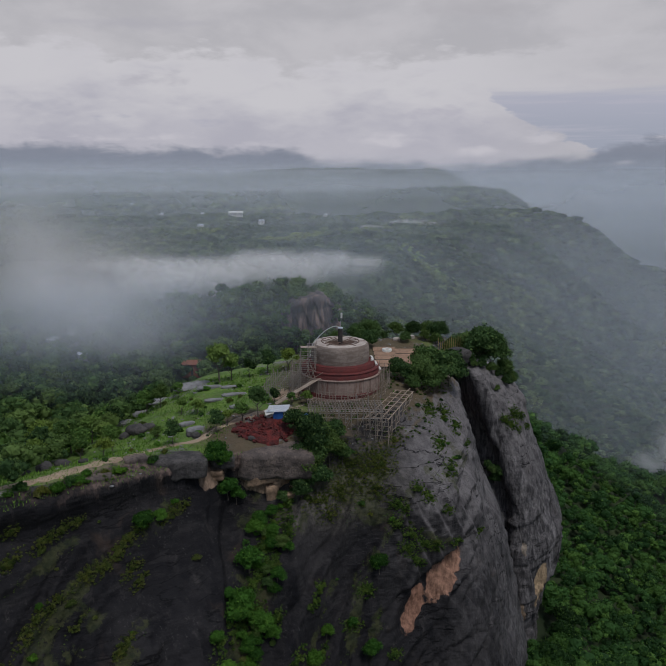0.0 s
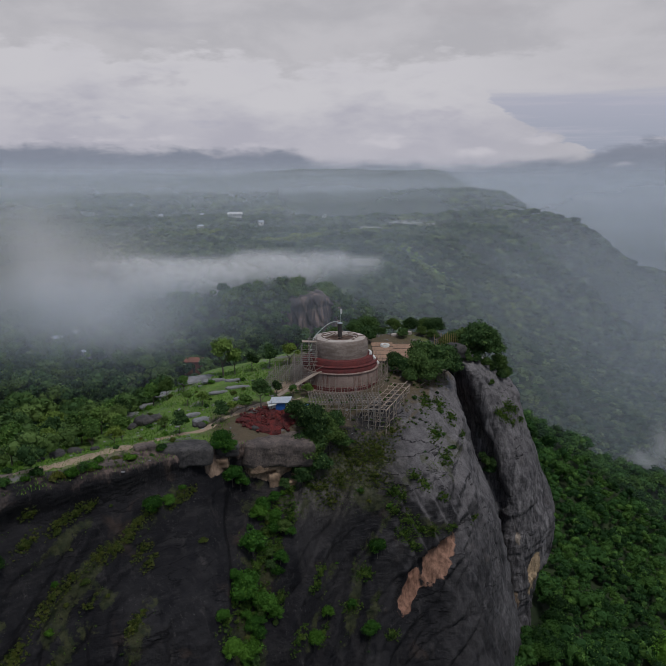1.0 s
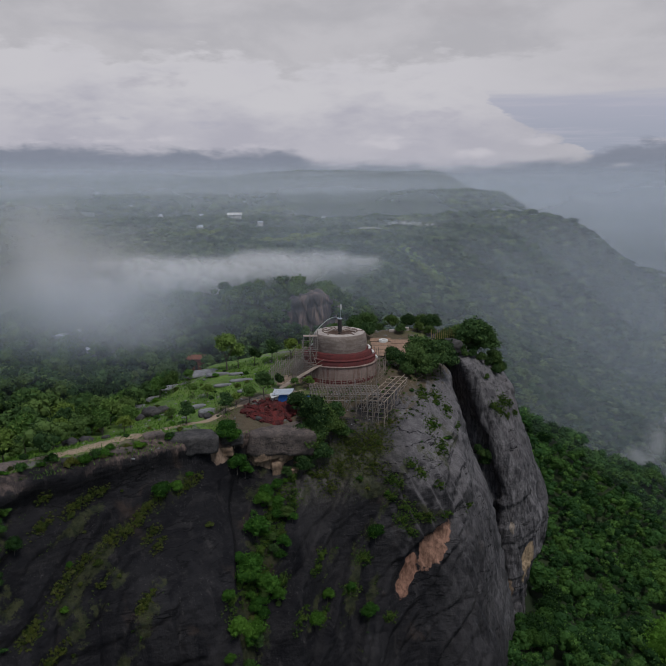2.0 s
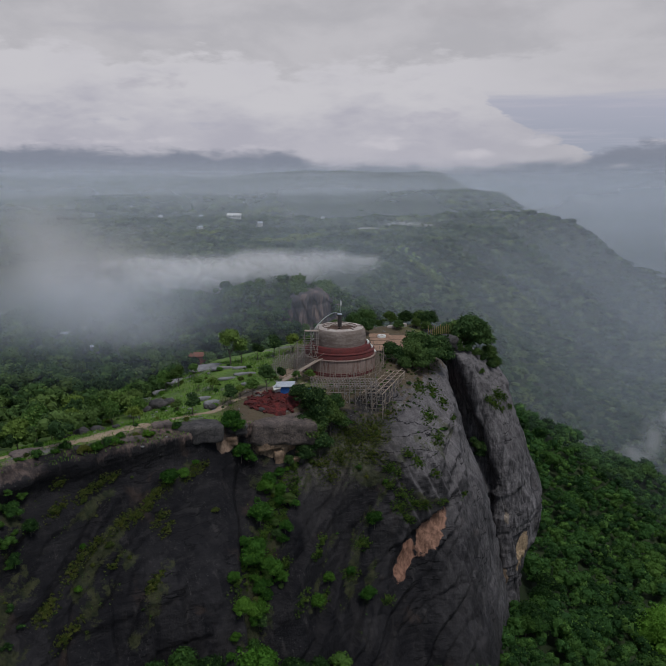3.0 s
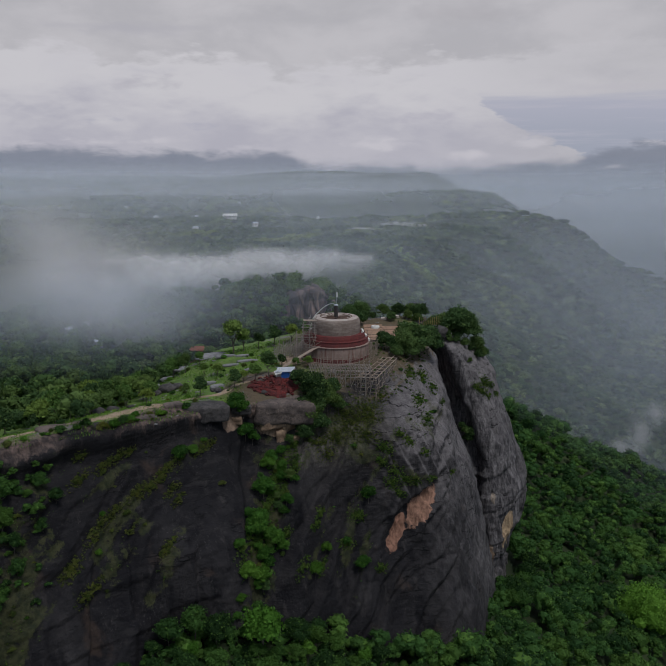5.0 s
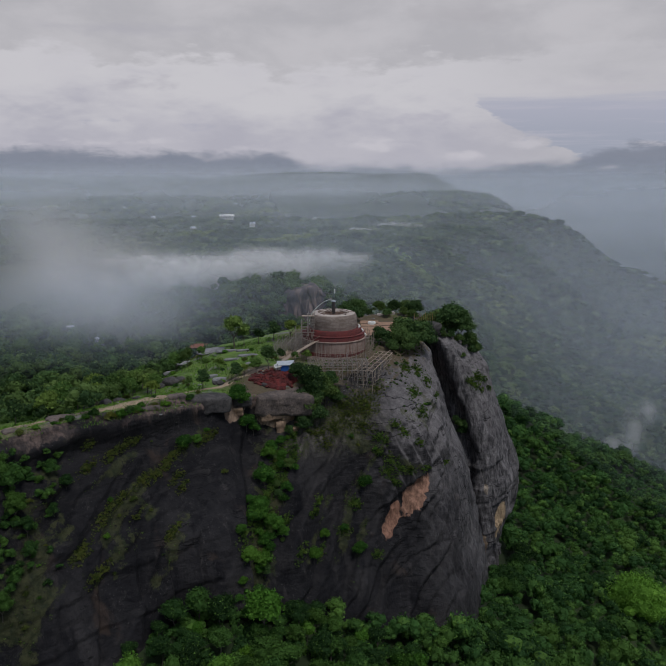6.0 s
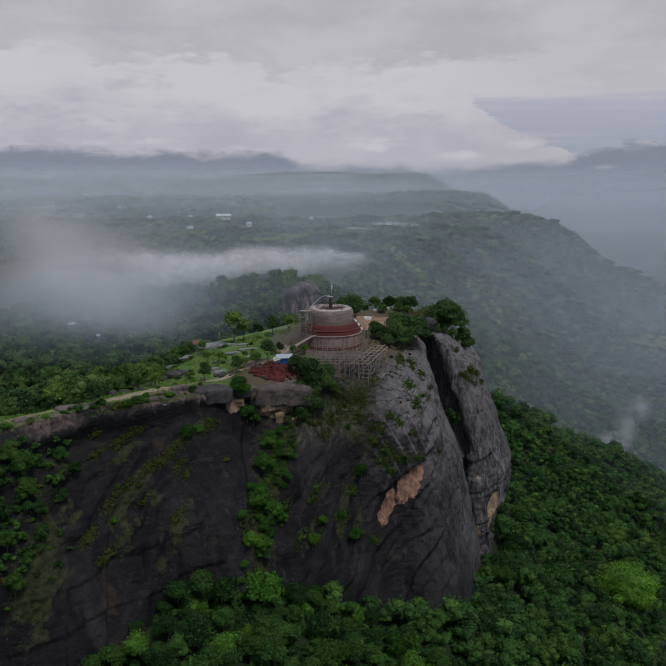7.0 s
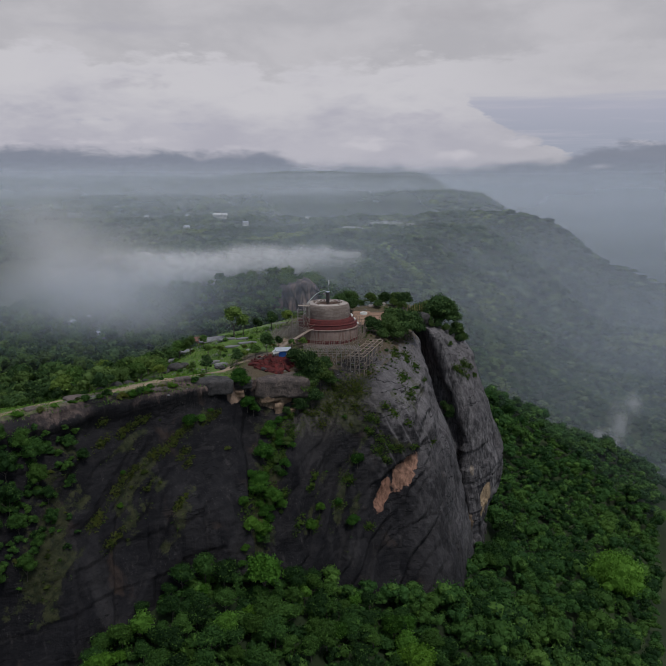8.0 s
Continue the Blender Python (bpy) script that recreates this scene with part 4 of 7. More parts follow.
# trees on the rock's own flat, left of the grass
tx_, ty_ = scatter(-118, -36, 88, 168, 4.6, lambda x, y: (x < -41 + 0.08 * (y - 105)) & (y > 92 - 0.95 * (x + 44)  - 40 * (x < -80)) | ((x < -44) & (y > 122)))
spots = []
for x, y in zip(tx_, ty_):
    q = top_at(x, y)
    if q is not None and q.z > -26 and rng.random() < 0.9:
        spots.append((x, y, q.z + 0.9, rng.uniform(0.45, 1.05), rng.uniform(0, 6.3), rng.random()))
joined_crowns("forest_flat", spots, MIDS, MAT_LEAF_PLAIN, "green thicket on the flat beside the rim path")
# undergrowth between the trees at the foot
LOW_CROWNS = [crown_arrays(330 + i, 170, 6, 2.6, 0.3, 0.5, 0.9) for i in range(4)]
ux, uy = scatter(-48, 75, 54, 125, 3.2, lambda x, y: (np.abs(x + 2) < 0.47 * (y + 50) + 6) & ((x > -40) | (y > 82)))
uz = land(ux, uy)
ok = off_rock(ux, uy, uz)
joined_crowns("undergrowth", [(x, y, z - 0.2, rng.uniform(0.6, 1.1), rng.uniform(0, 6.3), rng.random()) for x, y, z in zip(ux[ok], uy[ok], uz[ok])], LOW_CROWNS, MAT_LEAF, "dense green undergrowth between the forest trees")
put_tree(BRIGHT[0], -11.5, 83.0, float(land(-11.5, 83.0)) - 0.2, 1.3, label="large bright green tree at the cliff foot")
put_tree(BRIGHT[1], 17.0, 80.0, float(land(17.0, 80.0)) - 0.2, 1.2, label="large bright green tree at the cliff foot")
put_tree(GREAT, 93.0, 165.0, float(land(93.0, 165.0)) - 3.0, 1.0)


DOMES = [dome_crown(i) for i in range(7)]
# smaller crowns that close the canopy behind the summit
cx_, cy_ = scatter(-165, 25, 105, 380, 4.3, lambda x, y: ((x < 0.42 * (y - 60) - 60) | ((y > 195) & (x < 25))) & (np.abs(x + 2) < 0.5 * (y + 50) + 8))
cz_ = land(cx_, cy_)
ok = off_rock(cx_, cy_, cz_)
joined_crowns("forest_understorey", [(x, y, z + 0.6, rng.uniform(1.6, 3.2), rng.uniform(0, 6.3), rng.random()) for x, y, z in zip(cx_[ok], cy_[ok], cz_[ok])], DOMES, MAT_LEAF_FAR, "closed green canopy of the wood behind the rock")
# far woods, larger crowns with distance
spots = []
for y0, y1, step, r in ((300, 560, 5.6, 3.4), (560, 900, 8.4, 4.8), (900, 1300, 13.0, 7.5), (1300, 1800, 20.0, 11.0), (1800, 2500, 30.0, 16.0)):
    x, y = scatter(-0.55 * y1, 0.55 * y1, y0, y1, step, lambda x, y: (np.abs(x) < 0.5 * (y + 50) + 20) & ((y > 400) | (x > 25)) & ((x > -60 + 0.16 * y) | (y > 700)))
    z = land(x, y)
    spots += [(a, b, c + 0.3 * r, r * s, t, k) for a, b, c, s, t, k in zip(x, y, z, rng.uniform(0.6, 1.25, len(x)), rng.uniform(0, 6.3, len(x)), rng.random(len(x)))]
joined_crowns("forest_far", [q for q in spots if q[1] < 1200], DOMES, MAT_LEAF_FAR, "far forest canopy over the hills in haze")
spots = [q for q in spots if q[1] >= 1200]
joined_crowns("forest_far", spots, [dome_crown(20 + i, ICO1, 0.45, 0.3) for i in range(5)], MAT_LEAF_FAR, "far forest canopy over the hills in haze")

spots = []
for i in range(150):
    a, d = rng.uniform(0, 6.3), math.sqrt(rng.random())
    x, y = 92 + 34 * d * math.cos(a) + 8 * math.sin(3 * a), 775 + 40 * d * math.sin(a)
    spots.append((x, y, float(land(x, y)) + 2.5, rng.uniform(1.8, 3.8), rng.uniform(0, 6.3), rng.random()))
joined_crowns("forest_clearing", spots, DOMES, MAT_LEAF_LIGHT, "pale green young growth in a clearing of the far forest")

# ---- sky backdrop: the cloud deck far beyond the hills ----
m, t, out = material("cloud_deck")
uvn = node(t, "ShaderNodeUVMap").outputs[0]
sep = node(t, "ShaderNodeSeparateXYZ")
join(t, uvn, sep.inputs[0])
u_, v_ = sep.outputs[0], sep.outputs[1]


def skyline(stops, ease="B_SPLINE"):
    """A height along the sky, as a smooth curve through (bearing, height)."""
    n = node(t, "ShaderNodeValToRGB")
    n.color_ramp.interpolation = ease
    while len(n.color_ramp.elements) < len(stops):
        n.color_ramp.elements.new(0.5)
    for e, (p, h) in zip(n.color_ramp.elements, stops):
        e.position, e.color = p + 0.5, (h, h, h, 1)
    join(t, mathn(t, "ADD", u_, 0.5), n.inputs[0])
    return n.outputs[0]


def billow(scale, seed, squash=0.75, detail=7, rough=0.55):
    """Cauliflower edges: rounded heads over heads, about -0.5 to 0.5."""
    at = stretch(t, uvn, 1.0, squash, 1, at=(seed, 0.37 * seed, 0))
    bent = vmath(t, "ADD", at, vmath(t, "MULTIPLY", vmath(t, "SUBTRACT", noise_vec(at, 2.2 * scale), (0.5, 0.5, 0.5)), (0.5 / scale, 0.5 / scale, 0)))
    vo = node(t, "ShaderNodeTexVoronoi")
    vo.feature, vo.voronoi_dimensions = "SMOOTH_F1", "2D"
    join(t, bent, vo.inputs["Vector"])
    vo.inputs["Scale"].default_value, vo.inputs["Detail"].default_value = scale, 3.0
    vo.inputs["Roughness"].default_value, vo.inputs["Smoothness"].default_value = 0.55, 0.35
    heads = mathn(t, "SUBTRACT", 0.42, vo.outputs["Distance"])
    return mathn(t, "ADD", mathn(t, "MULTIPLY", heads, 0.8), mathn(t, "MULTIPLY", mathn(t, "SUBTRACT", noisen(t, at, 1.3 * scale, detail, rough, 0.2), 0.5), 0.8))


def noise_vec(vec, scale):
    n = node(t, "ShaderNodeTexNoise")
    join(t, vec, n.inputs["Vector"])
    n.inputs["Scale"].default_value, n.inputs["Detail"].default_value = scale, 4
    return n.outputs["Color"]


def patch(u0, v0, ru, rv, ragged, reach=0.9, soft=0.7):
    """1 within a ragged oval of the sky, 0 outside."""
    d = vmath(t, "LENGTH", vmath(t, "DIVIDE", vmath(t, "SUBTRACT", uvn, (u0, v0, 0)), (ru, rv, 1)))
    return span(t, mathn(t, "SUBTRACT", d, mathn(t, "MULTIPLY", ragged, reach)), 1 - soft, 1, 1, 0)


def tinted(mask, amount, tone):
    return blend(t, mathn(t, "MULTIPLY", mask, amount), col, tone)


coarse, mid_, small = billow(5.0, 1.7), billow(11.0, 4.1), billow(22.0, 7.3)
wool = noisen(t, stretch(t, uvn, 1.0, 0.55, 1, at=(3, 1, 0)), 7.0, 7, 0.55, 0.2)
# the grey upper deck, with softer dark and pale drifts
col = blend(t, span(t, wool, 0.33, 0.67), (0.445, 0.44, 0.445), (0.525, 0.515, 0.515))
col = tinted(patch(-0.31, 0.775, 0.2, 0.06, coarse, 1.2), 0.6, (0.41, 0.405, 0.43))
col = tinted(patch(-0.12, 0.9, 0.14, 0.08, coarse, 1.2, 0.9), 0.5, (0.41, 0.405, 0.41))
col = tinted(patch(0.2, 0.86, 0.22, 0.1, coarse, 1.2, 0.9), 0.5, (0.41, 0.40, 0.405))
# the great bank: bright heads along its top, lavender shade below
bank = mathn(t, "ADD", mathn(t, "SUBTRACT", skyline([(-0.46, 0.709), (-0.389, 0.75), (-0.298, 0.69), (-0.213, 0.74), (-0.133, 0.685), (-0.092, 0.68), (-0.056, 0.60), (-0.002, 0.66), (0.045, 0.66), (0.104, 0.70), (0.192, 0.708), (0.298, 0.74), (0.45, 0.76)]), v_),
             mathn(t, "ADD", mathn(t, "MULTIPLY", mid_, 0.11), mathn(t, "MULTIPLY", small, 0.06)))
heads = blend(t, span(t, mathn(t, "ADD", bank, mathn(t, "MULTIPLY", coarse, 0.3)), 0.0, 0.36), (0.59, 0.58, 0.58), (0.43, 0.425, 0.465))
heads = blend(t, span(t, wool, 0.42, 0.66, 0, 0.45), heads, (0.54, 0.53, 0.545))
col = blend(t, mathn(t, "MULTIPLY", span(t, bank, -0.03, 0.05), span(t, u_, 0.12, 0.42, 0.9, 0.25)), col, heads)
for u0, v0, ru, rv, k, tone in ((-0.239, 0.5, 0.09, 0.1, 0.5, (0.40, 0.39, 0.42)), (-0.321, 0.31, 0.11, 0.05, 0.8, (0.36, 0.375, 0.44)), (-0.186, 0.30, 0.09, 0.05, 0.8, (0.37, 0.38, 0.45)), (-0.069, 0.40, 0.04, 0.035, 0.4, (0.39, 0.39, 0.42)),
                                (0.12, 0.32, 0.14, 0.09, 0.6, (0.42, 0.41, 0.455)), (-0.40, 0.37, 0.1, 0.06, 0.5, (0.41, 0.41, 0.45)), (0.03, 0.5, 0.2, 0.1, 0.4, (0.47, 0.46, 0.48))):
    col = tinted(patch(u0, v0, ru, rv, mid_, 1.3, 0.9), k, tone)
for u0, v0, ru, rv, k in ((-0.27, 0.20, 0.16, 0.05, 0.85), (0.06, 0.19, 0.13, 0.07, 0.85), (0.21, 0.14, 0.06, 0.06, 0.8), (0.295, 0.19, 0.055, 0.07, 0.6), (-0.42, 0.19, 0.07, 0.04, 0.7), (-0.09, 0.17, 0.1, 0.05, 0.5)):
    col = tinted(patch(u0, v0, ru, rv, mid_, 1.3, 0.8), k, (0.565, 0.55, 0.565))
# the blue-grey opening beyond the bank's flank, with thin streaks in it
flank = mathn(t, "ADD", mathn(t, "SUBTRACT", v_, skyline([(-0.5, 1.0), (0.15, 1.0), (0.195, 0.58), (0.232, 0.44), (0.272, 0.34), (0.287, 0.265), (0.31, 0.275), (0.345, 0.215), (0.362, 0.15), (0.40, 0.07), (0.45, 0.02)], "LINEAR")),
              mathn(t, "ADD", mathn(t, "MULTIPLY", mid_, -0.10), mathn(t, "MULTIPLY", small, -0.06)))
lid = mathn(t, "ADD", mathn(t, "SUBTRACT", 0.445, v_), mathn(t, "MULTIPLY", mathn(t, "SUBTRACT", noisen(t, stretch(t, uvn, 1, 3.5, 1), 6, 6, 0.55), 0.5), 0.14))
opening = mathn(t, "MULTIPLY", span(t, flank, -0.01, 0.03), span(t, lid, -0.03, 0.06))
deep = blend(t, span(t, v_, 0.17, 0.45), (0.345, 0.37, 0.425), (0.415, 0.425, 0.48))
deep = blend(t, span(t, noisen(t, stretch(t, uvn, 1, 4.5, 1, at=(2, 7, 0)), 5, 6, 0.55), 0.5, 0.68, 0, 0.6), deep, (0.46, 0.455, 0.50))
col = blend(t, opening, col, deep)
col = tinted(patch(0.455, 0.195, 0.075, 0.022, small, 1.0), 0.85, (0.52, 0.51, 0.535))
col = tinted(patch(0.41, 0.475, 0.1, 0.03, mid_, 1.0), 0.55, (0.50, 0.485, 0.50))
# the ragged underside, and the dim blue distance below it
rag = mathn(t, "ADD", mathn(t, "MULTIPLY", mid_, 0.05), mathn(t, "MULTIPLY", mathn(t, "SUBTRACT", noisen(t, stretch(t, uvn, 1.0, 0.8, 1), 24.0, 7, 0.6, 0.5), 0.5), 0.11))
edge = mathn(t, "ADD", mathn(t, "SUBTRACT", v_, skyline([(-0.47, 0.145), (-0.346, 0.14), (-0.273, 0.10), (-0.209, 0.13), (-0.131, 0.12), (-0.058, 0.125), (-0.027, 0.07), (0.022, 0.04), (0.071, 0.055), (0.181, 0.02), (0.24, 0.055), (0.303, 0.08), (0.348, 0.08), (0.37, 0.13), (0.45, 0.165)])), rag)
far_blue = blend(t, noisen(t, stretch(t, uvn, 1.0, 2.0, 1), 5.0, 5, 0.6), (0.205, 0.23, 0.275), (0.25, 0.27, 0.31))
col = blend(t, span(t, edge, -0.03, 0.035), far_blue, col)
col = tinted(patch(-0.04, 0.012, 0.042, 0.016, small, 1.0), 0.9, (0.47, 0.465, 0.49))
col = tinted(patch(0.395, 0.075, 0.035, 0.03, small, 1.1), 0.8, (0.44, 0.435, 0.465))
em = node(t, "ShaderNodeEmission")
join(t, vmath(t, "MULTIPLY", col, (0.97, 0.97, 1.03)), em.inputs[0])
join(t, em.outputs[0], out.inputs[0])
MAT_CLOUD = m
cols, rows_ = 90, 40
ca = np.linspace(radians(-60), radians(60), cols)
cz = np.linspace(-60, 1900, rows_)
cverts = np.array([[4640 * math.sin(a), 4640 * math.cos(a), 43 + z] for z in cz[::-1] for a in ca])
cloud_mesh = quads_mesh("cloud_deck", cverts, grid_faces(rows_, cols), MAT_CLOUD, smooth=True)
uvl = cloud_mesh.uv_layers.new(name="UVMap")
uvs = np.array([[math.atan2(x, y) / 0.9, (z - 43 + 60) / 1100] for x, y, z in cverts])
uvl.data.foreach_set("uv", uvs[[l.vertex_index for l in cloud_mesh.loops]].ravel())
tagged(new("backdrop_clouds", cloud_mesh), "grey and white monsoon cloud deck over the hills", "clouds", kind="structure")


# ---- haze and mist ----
# the veiling of distance by air, added as nested thin translucent sheets
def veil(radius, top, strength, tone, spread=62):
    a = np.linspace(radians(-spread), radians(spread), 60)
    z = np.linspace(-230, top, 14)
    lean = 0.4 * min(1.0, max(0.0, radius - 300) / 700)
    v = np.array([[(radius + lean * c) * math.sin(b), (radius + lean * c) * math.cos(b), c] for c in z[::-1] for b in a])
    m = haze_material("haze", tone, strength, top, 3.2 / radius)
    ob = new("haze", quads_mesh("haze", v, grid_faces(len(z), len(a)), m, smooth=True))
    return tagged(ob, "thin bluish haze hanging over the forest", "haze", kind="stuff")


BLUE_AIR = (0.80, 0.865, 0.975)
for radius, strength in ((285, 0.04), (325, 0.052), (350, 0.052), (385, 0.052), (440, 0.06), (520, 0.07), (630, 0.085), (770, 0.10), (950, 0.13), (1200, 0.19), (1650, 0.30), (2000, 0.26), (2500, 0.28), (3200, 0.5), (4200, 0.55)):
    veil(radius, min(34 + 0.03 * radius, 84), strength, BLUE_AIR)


def mist_sheet(x, y, z, w, h, mat, lean=25, turn=0, bulge=0.25):
    n = 16
    u = np.linspace(-1, 1, n)
    v = np.array([[w / 2 * a, bulge * w / 2 * (a * a + b * b - 1), h / 2 * b] for b in u[::-1] for a in u])
    ob = new("mist", quads_mesh("mist", v, grid_faces(n, n), mat, smooth=True))
    ob.matrix_world = pose(x, y, z, -lean, 0, turn)
    return tagged(ob, "pale mist and haze drifting over the treetops", "mist", kind="stuff")


WHITE_AIR = (0.93, 0.92, 0.92)
MISTS = [mist_material("mist", WHITE_AIR, 0.5, 0.055, 0.62, 3.1 * i, 1.5) for i in range(4)]
rm = random.Random(77)
# a bank lying along the crest of the knoll, thick in the middle, trailing off to one end
for i in range(34):
    f = (i + 0.5) / 34
    x = -128 + 143 * f + rm.uniform(-5, 5)
    big = 0.55 + 0.45 * math.sin(math.pi * min(1.0, 0.12 + 0.9 * f))
    z = -15 + 12.5 * f ** 0.6 + rm.uniform(-2.5, 2.5)
    mist_sheet(x, 338 + rm.uniform(-12, 30), z, rm.uniform(38, 66) * big, rm.uniform(17, 30) * big, MISTS[i % 4], 6, rm.uniform(-14, 14))
# the drifting column at its other end, tall and thin
MISTS2 = [mist_material("mist", WHITE_AIR, 0.21, 0.03, 0.75, 11 + 2.7 * i, 1.0) for i in range(3)]
for i in range(30):
    f = i / 29
    mist_sheet(-134 + 50 * f + rm.uniform(-14, 14), 276 + 80 * rm.random(), -26 + 54 * rm.random() * (1 - 0.6 * f), rm.uniform(50, 90), rm.uniform(34, 62), MISTS2[i % 3], 8, rm.uniform(-14, 14))
# rags over the trees, in the valley and on the far plain
for i, (x, y, z, w, h) in enumerate(((-92, 252, -15, 60, 26), (-70, 262, -18, 46, 20), (-20, 335, -6, 90, 16), (214, 455, -132, 24, 40), (222, 452, -118, 18, 26), (206, 458, -146, 34, 26), (-62, 1150, -26, 30, 44), (128, 1130, -40, 150, 16), (70, 1090, -44, 110, 14))):
    mist_sheet(x, y, z, w, h, MISTS2[i % 3] if i < 3 or i == 6 else MISTS[i % 4], 8, 12 - 5 * i)

# blue sheets added to lay distance haze over the knoll and the woods
AIR = [mist_material("mist", (0.80, 0.88, 1.0), 0.17, 0.012, 0.7, 21 + 3.7 * i, 1.2) for i in range(2)]
for i, (x, y, z, w, h) in enumerate(((-20, 258, -6, 170, 60), (5, 345, 0, 150, 60), (-78, 262, -8, 150, 60), (-70, 238, -10, 150, 56), (-90, 225, -12, 130, 50), (-84, 276, -10, 130, 50))):
    mist_sheet(x, y, z, w, h, AIR[i % 2], 20, 5 * i - 10)


# ---- the stupa under construction ----
SX, SY = 1.35, 136.0
SZ = 2.2
stupa = thing("stupa", (SX, SY, SZ), "unfinished brick and plaster stupa ringed by scaffolding on the summit", "stupa")
part("foundation", Shape().lathe([(7.7, -3.0), (7.65, 0.0), (7.4, 0.1)], 72, wobble=0.004), MAT_DRUM, stupa, "rough stone footing", True)
part("drum", Shape().lathe([(7.45, 0.2), (7.45, 1.8), (7.42, 3.2)], 96, wobble=0.004), MAT_DRUM, stupa, "stained brown cement drum wall", True)
part("base_course", Shape().lathe([(7.56, -0.4), (7.56, 0.55), (7.5, 0.8), (7.4, 0.85)], 96, wobble=0.01), MAT_RED, stupa, "dark red brick base course", True)
for i in range(26):
    a = 2 * math.pi * i / 26
    part("pilaster", Shape().box(Matrix.Rotation(a, 4, "Z") @ Matrix.Translation((7.44, 0, 0.2)), 0.10, 0.36, 2.9), MAT_DRUM, stupa)
part("lower_ledge", Shape().lathe([(7.3, 3.15), (7.6, 3.2), (7.6, 3.4), (6.9, 3.48)], 96, wobble=0.003), MAT_DRUM, stupa, "brown cement ledge", True)
part("lower_band", Shape().lathe([(7.2, 3.45), (7.2, 4.35), (7.0, 4.4)], 96, wobble=0.004), MAT_RED, stupa, "dark red brick band", True)
part("middle_ledge", Shape().lathe([(6.9, 4.38), (7.3, 4.42), (7.3, 4.52), (6.3, 4.6)], 96, wobble=0.003), MAT_RED, stupa, "dark red brick ledge", True)
part("upper_band", Shape().lathe([(6.45, 4.55), (6.45, 5.4), (6.3, 5.45)], 96, wobble=0.004), MAT_RED, stupa, "dark red brick band", True)
part("upper_ledge", Shape().lathe([(6.0, 5.42), (6.42, 5.44), (6.4, 5.5), (5.3, 5.58)], 96, wobble=0.003), MAT_RED, stupa, "dark red brick ledge", True)
for a0, r, z in ((20, 7.6, 3.5), (15, 6.9, 4.58), (8, 6.15, 5.6), (160, 6.15, 5.6)):
    cap, n_ = Shape(), 14
    section = ((-0.32, 0.0), (0.05, 0.0), (0.12, 0.1), (0.08, 0.24), (-0.1, 0.32), (-0.32, 0.32))
    verts = [((r + dr) * math.cos(radians(a0 - 22 + 2.4 * k)), (r + dr) * math.sin(radians(a0 - 22 + 2.4 * k)), z + dz) for k in range(n_) for dr, dz in section]
    m_ = len(section)
    cap.add(verts, [(k * m_ + i, k * m_ + (i + 1) % m_, (k + 1) * m_ + (i + 1) % m_, (k + 1) * m_ + i) for k in range(n_ - 1) for i in range(m_)] + [tuple(range(m_))[::-1], tuple(range((n_ - 1) * m_, n_ * m_))])
    part("moulding", cap, MAT_WHITE, stupa, "white plastered stretch of moulding")
dome_profile = [(5.4, 5.5), (5.46, 6.4), (5.45, 7.3), (5.38, 8.1), (5.2, 8.65), (4.95, 8.9), (4.6, 8.98)]
part("dome", Shape().lathe(dome_profile, 96, wobble=0.008), MAT_PLASTER, stupa, "raw grey-brown plaster dome wall", True)
part("crown_ring", Shape().lathe([(4.95, 8.9), (4.5, 9.04), (3.4, 9.06), (2.75, 8.98), (2.7, 8.4)], 72, wobble=0.012), MAT_PALE, stupa, "pale cement ring round the open top", True)
part("inner_ring", Shape().lathe([(3.6, 9.05), (3.62, 9.13), (3.4, 9.13), (3.38, 9.05)], 64, wobble=0.01), MAT_PIT, stupa, "raised lip of the opening", True)
part("pit_floor", Shape().lathe([(2.75, 8.55), (1.2, 8.5), (0.1, 8.5)], 48, wobble=0.02), MAT_PIT, stupa, "brown formwork boards in the opening")
for i in range(14):
    a = 2 * math.pi * i / 14 + 0.13 * math.sin(i * 5)
    r0, r1 = 0.5, 3.3 + 1.4 * (i % 3 == 0)
    part("beam", Shape().bar((r0 * math.cos(a), r0 * math.sin(a), 8.9), (r1 * math.cos(a), r1 * math.sin(a), 9.12), 0.07, 5), MAT_PIT, stupa)
mast = part("mast", Shape().lathe([(0.44, 8.2), (0.44, 11.3), (0.42, 11.5)], 20), MAT_DARK, stupa, "dark central concrete post", True)
part("mast_cap", Shape().lathe([(0.3, 11.45), (0.5, 11.5), (0.5, 11.66), (0.1, 11.68)], 20, closed=True), MAT_SHEET, mast, "pale metal cap")
part("spike", Shape().bar((0.1, 0, 11.6), (0.16, 0, 14.6), 0.035, 5), MAT_HOSE, mast, "thin rod")
part("pennant", Shape().box(pose(0.22, 0, 13.4), 0.34, 0.05, 1.0), MAT_WHITE, mast, "small white pennant")
hose = Shape()
hp = catmull([(-0.2, 0, 11.75), (-1.2, 0, 11.85), (-2.7, -0.4, 11.2), (-4.2, -1.0, 9.9), (-5.0, -1.4, 9.0), (-5.7, -1.9, 7.0)], 24)
for a, b in zip(hp[:-1], hp[1:]):
    hose.bar(a, b, 0.085, 6)
part("hose", hose, MAT_HOSE, stupa, "pale green concrete hose", True)

# ---- scaffolding ----
UNIT_POLES = {}


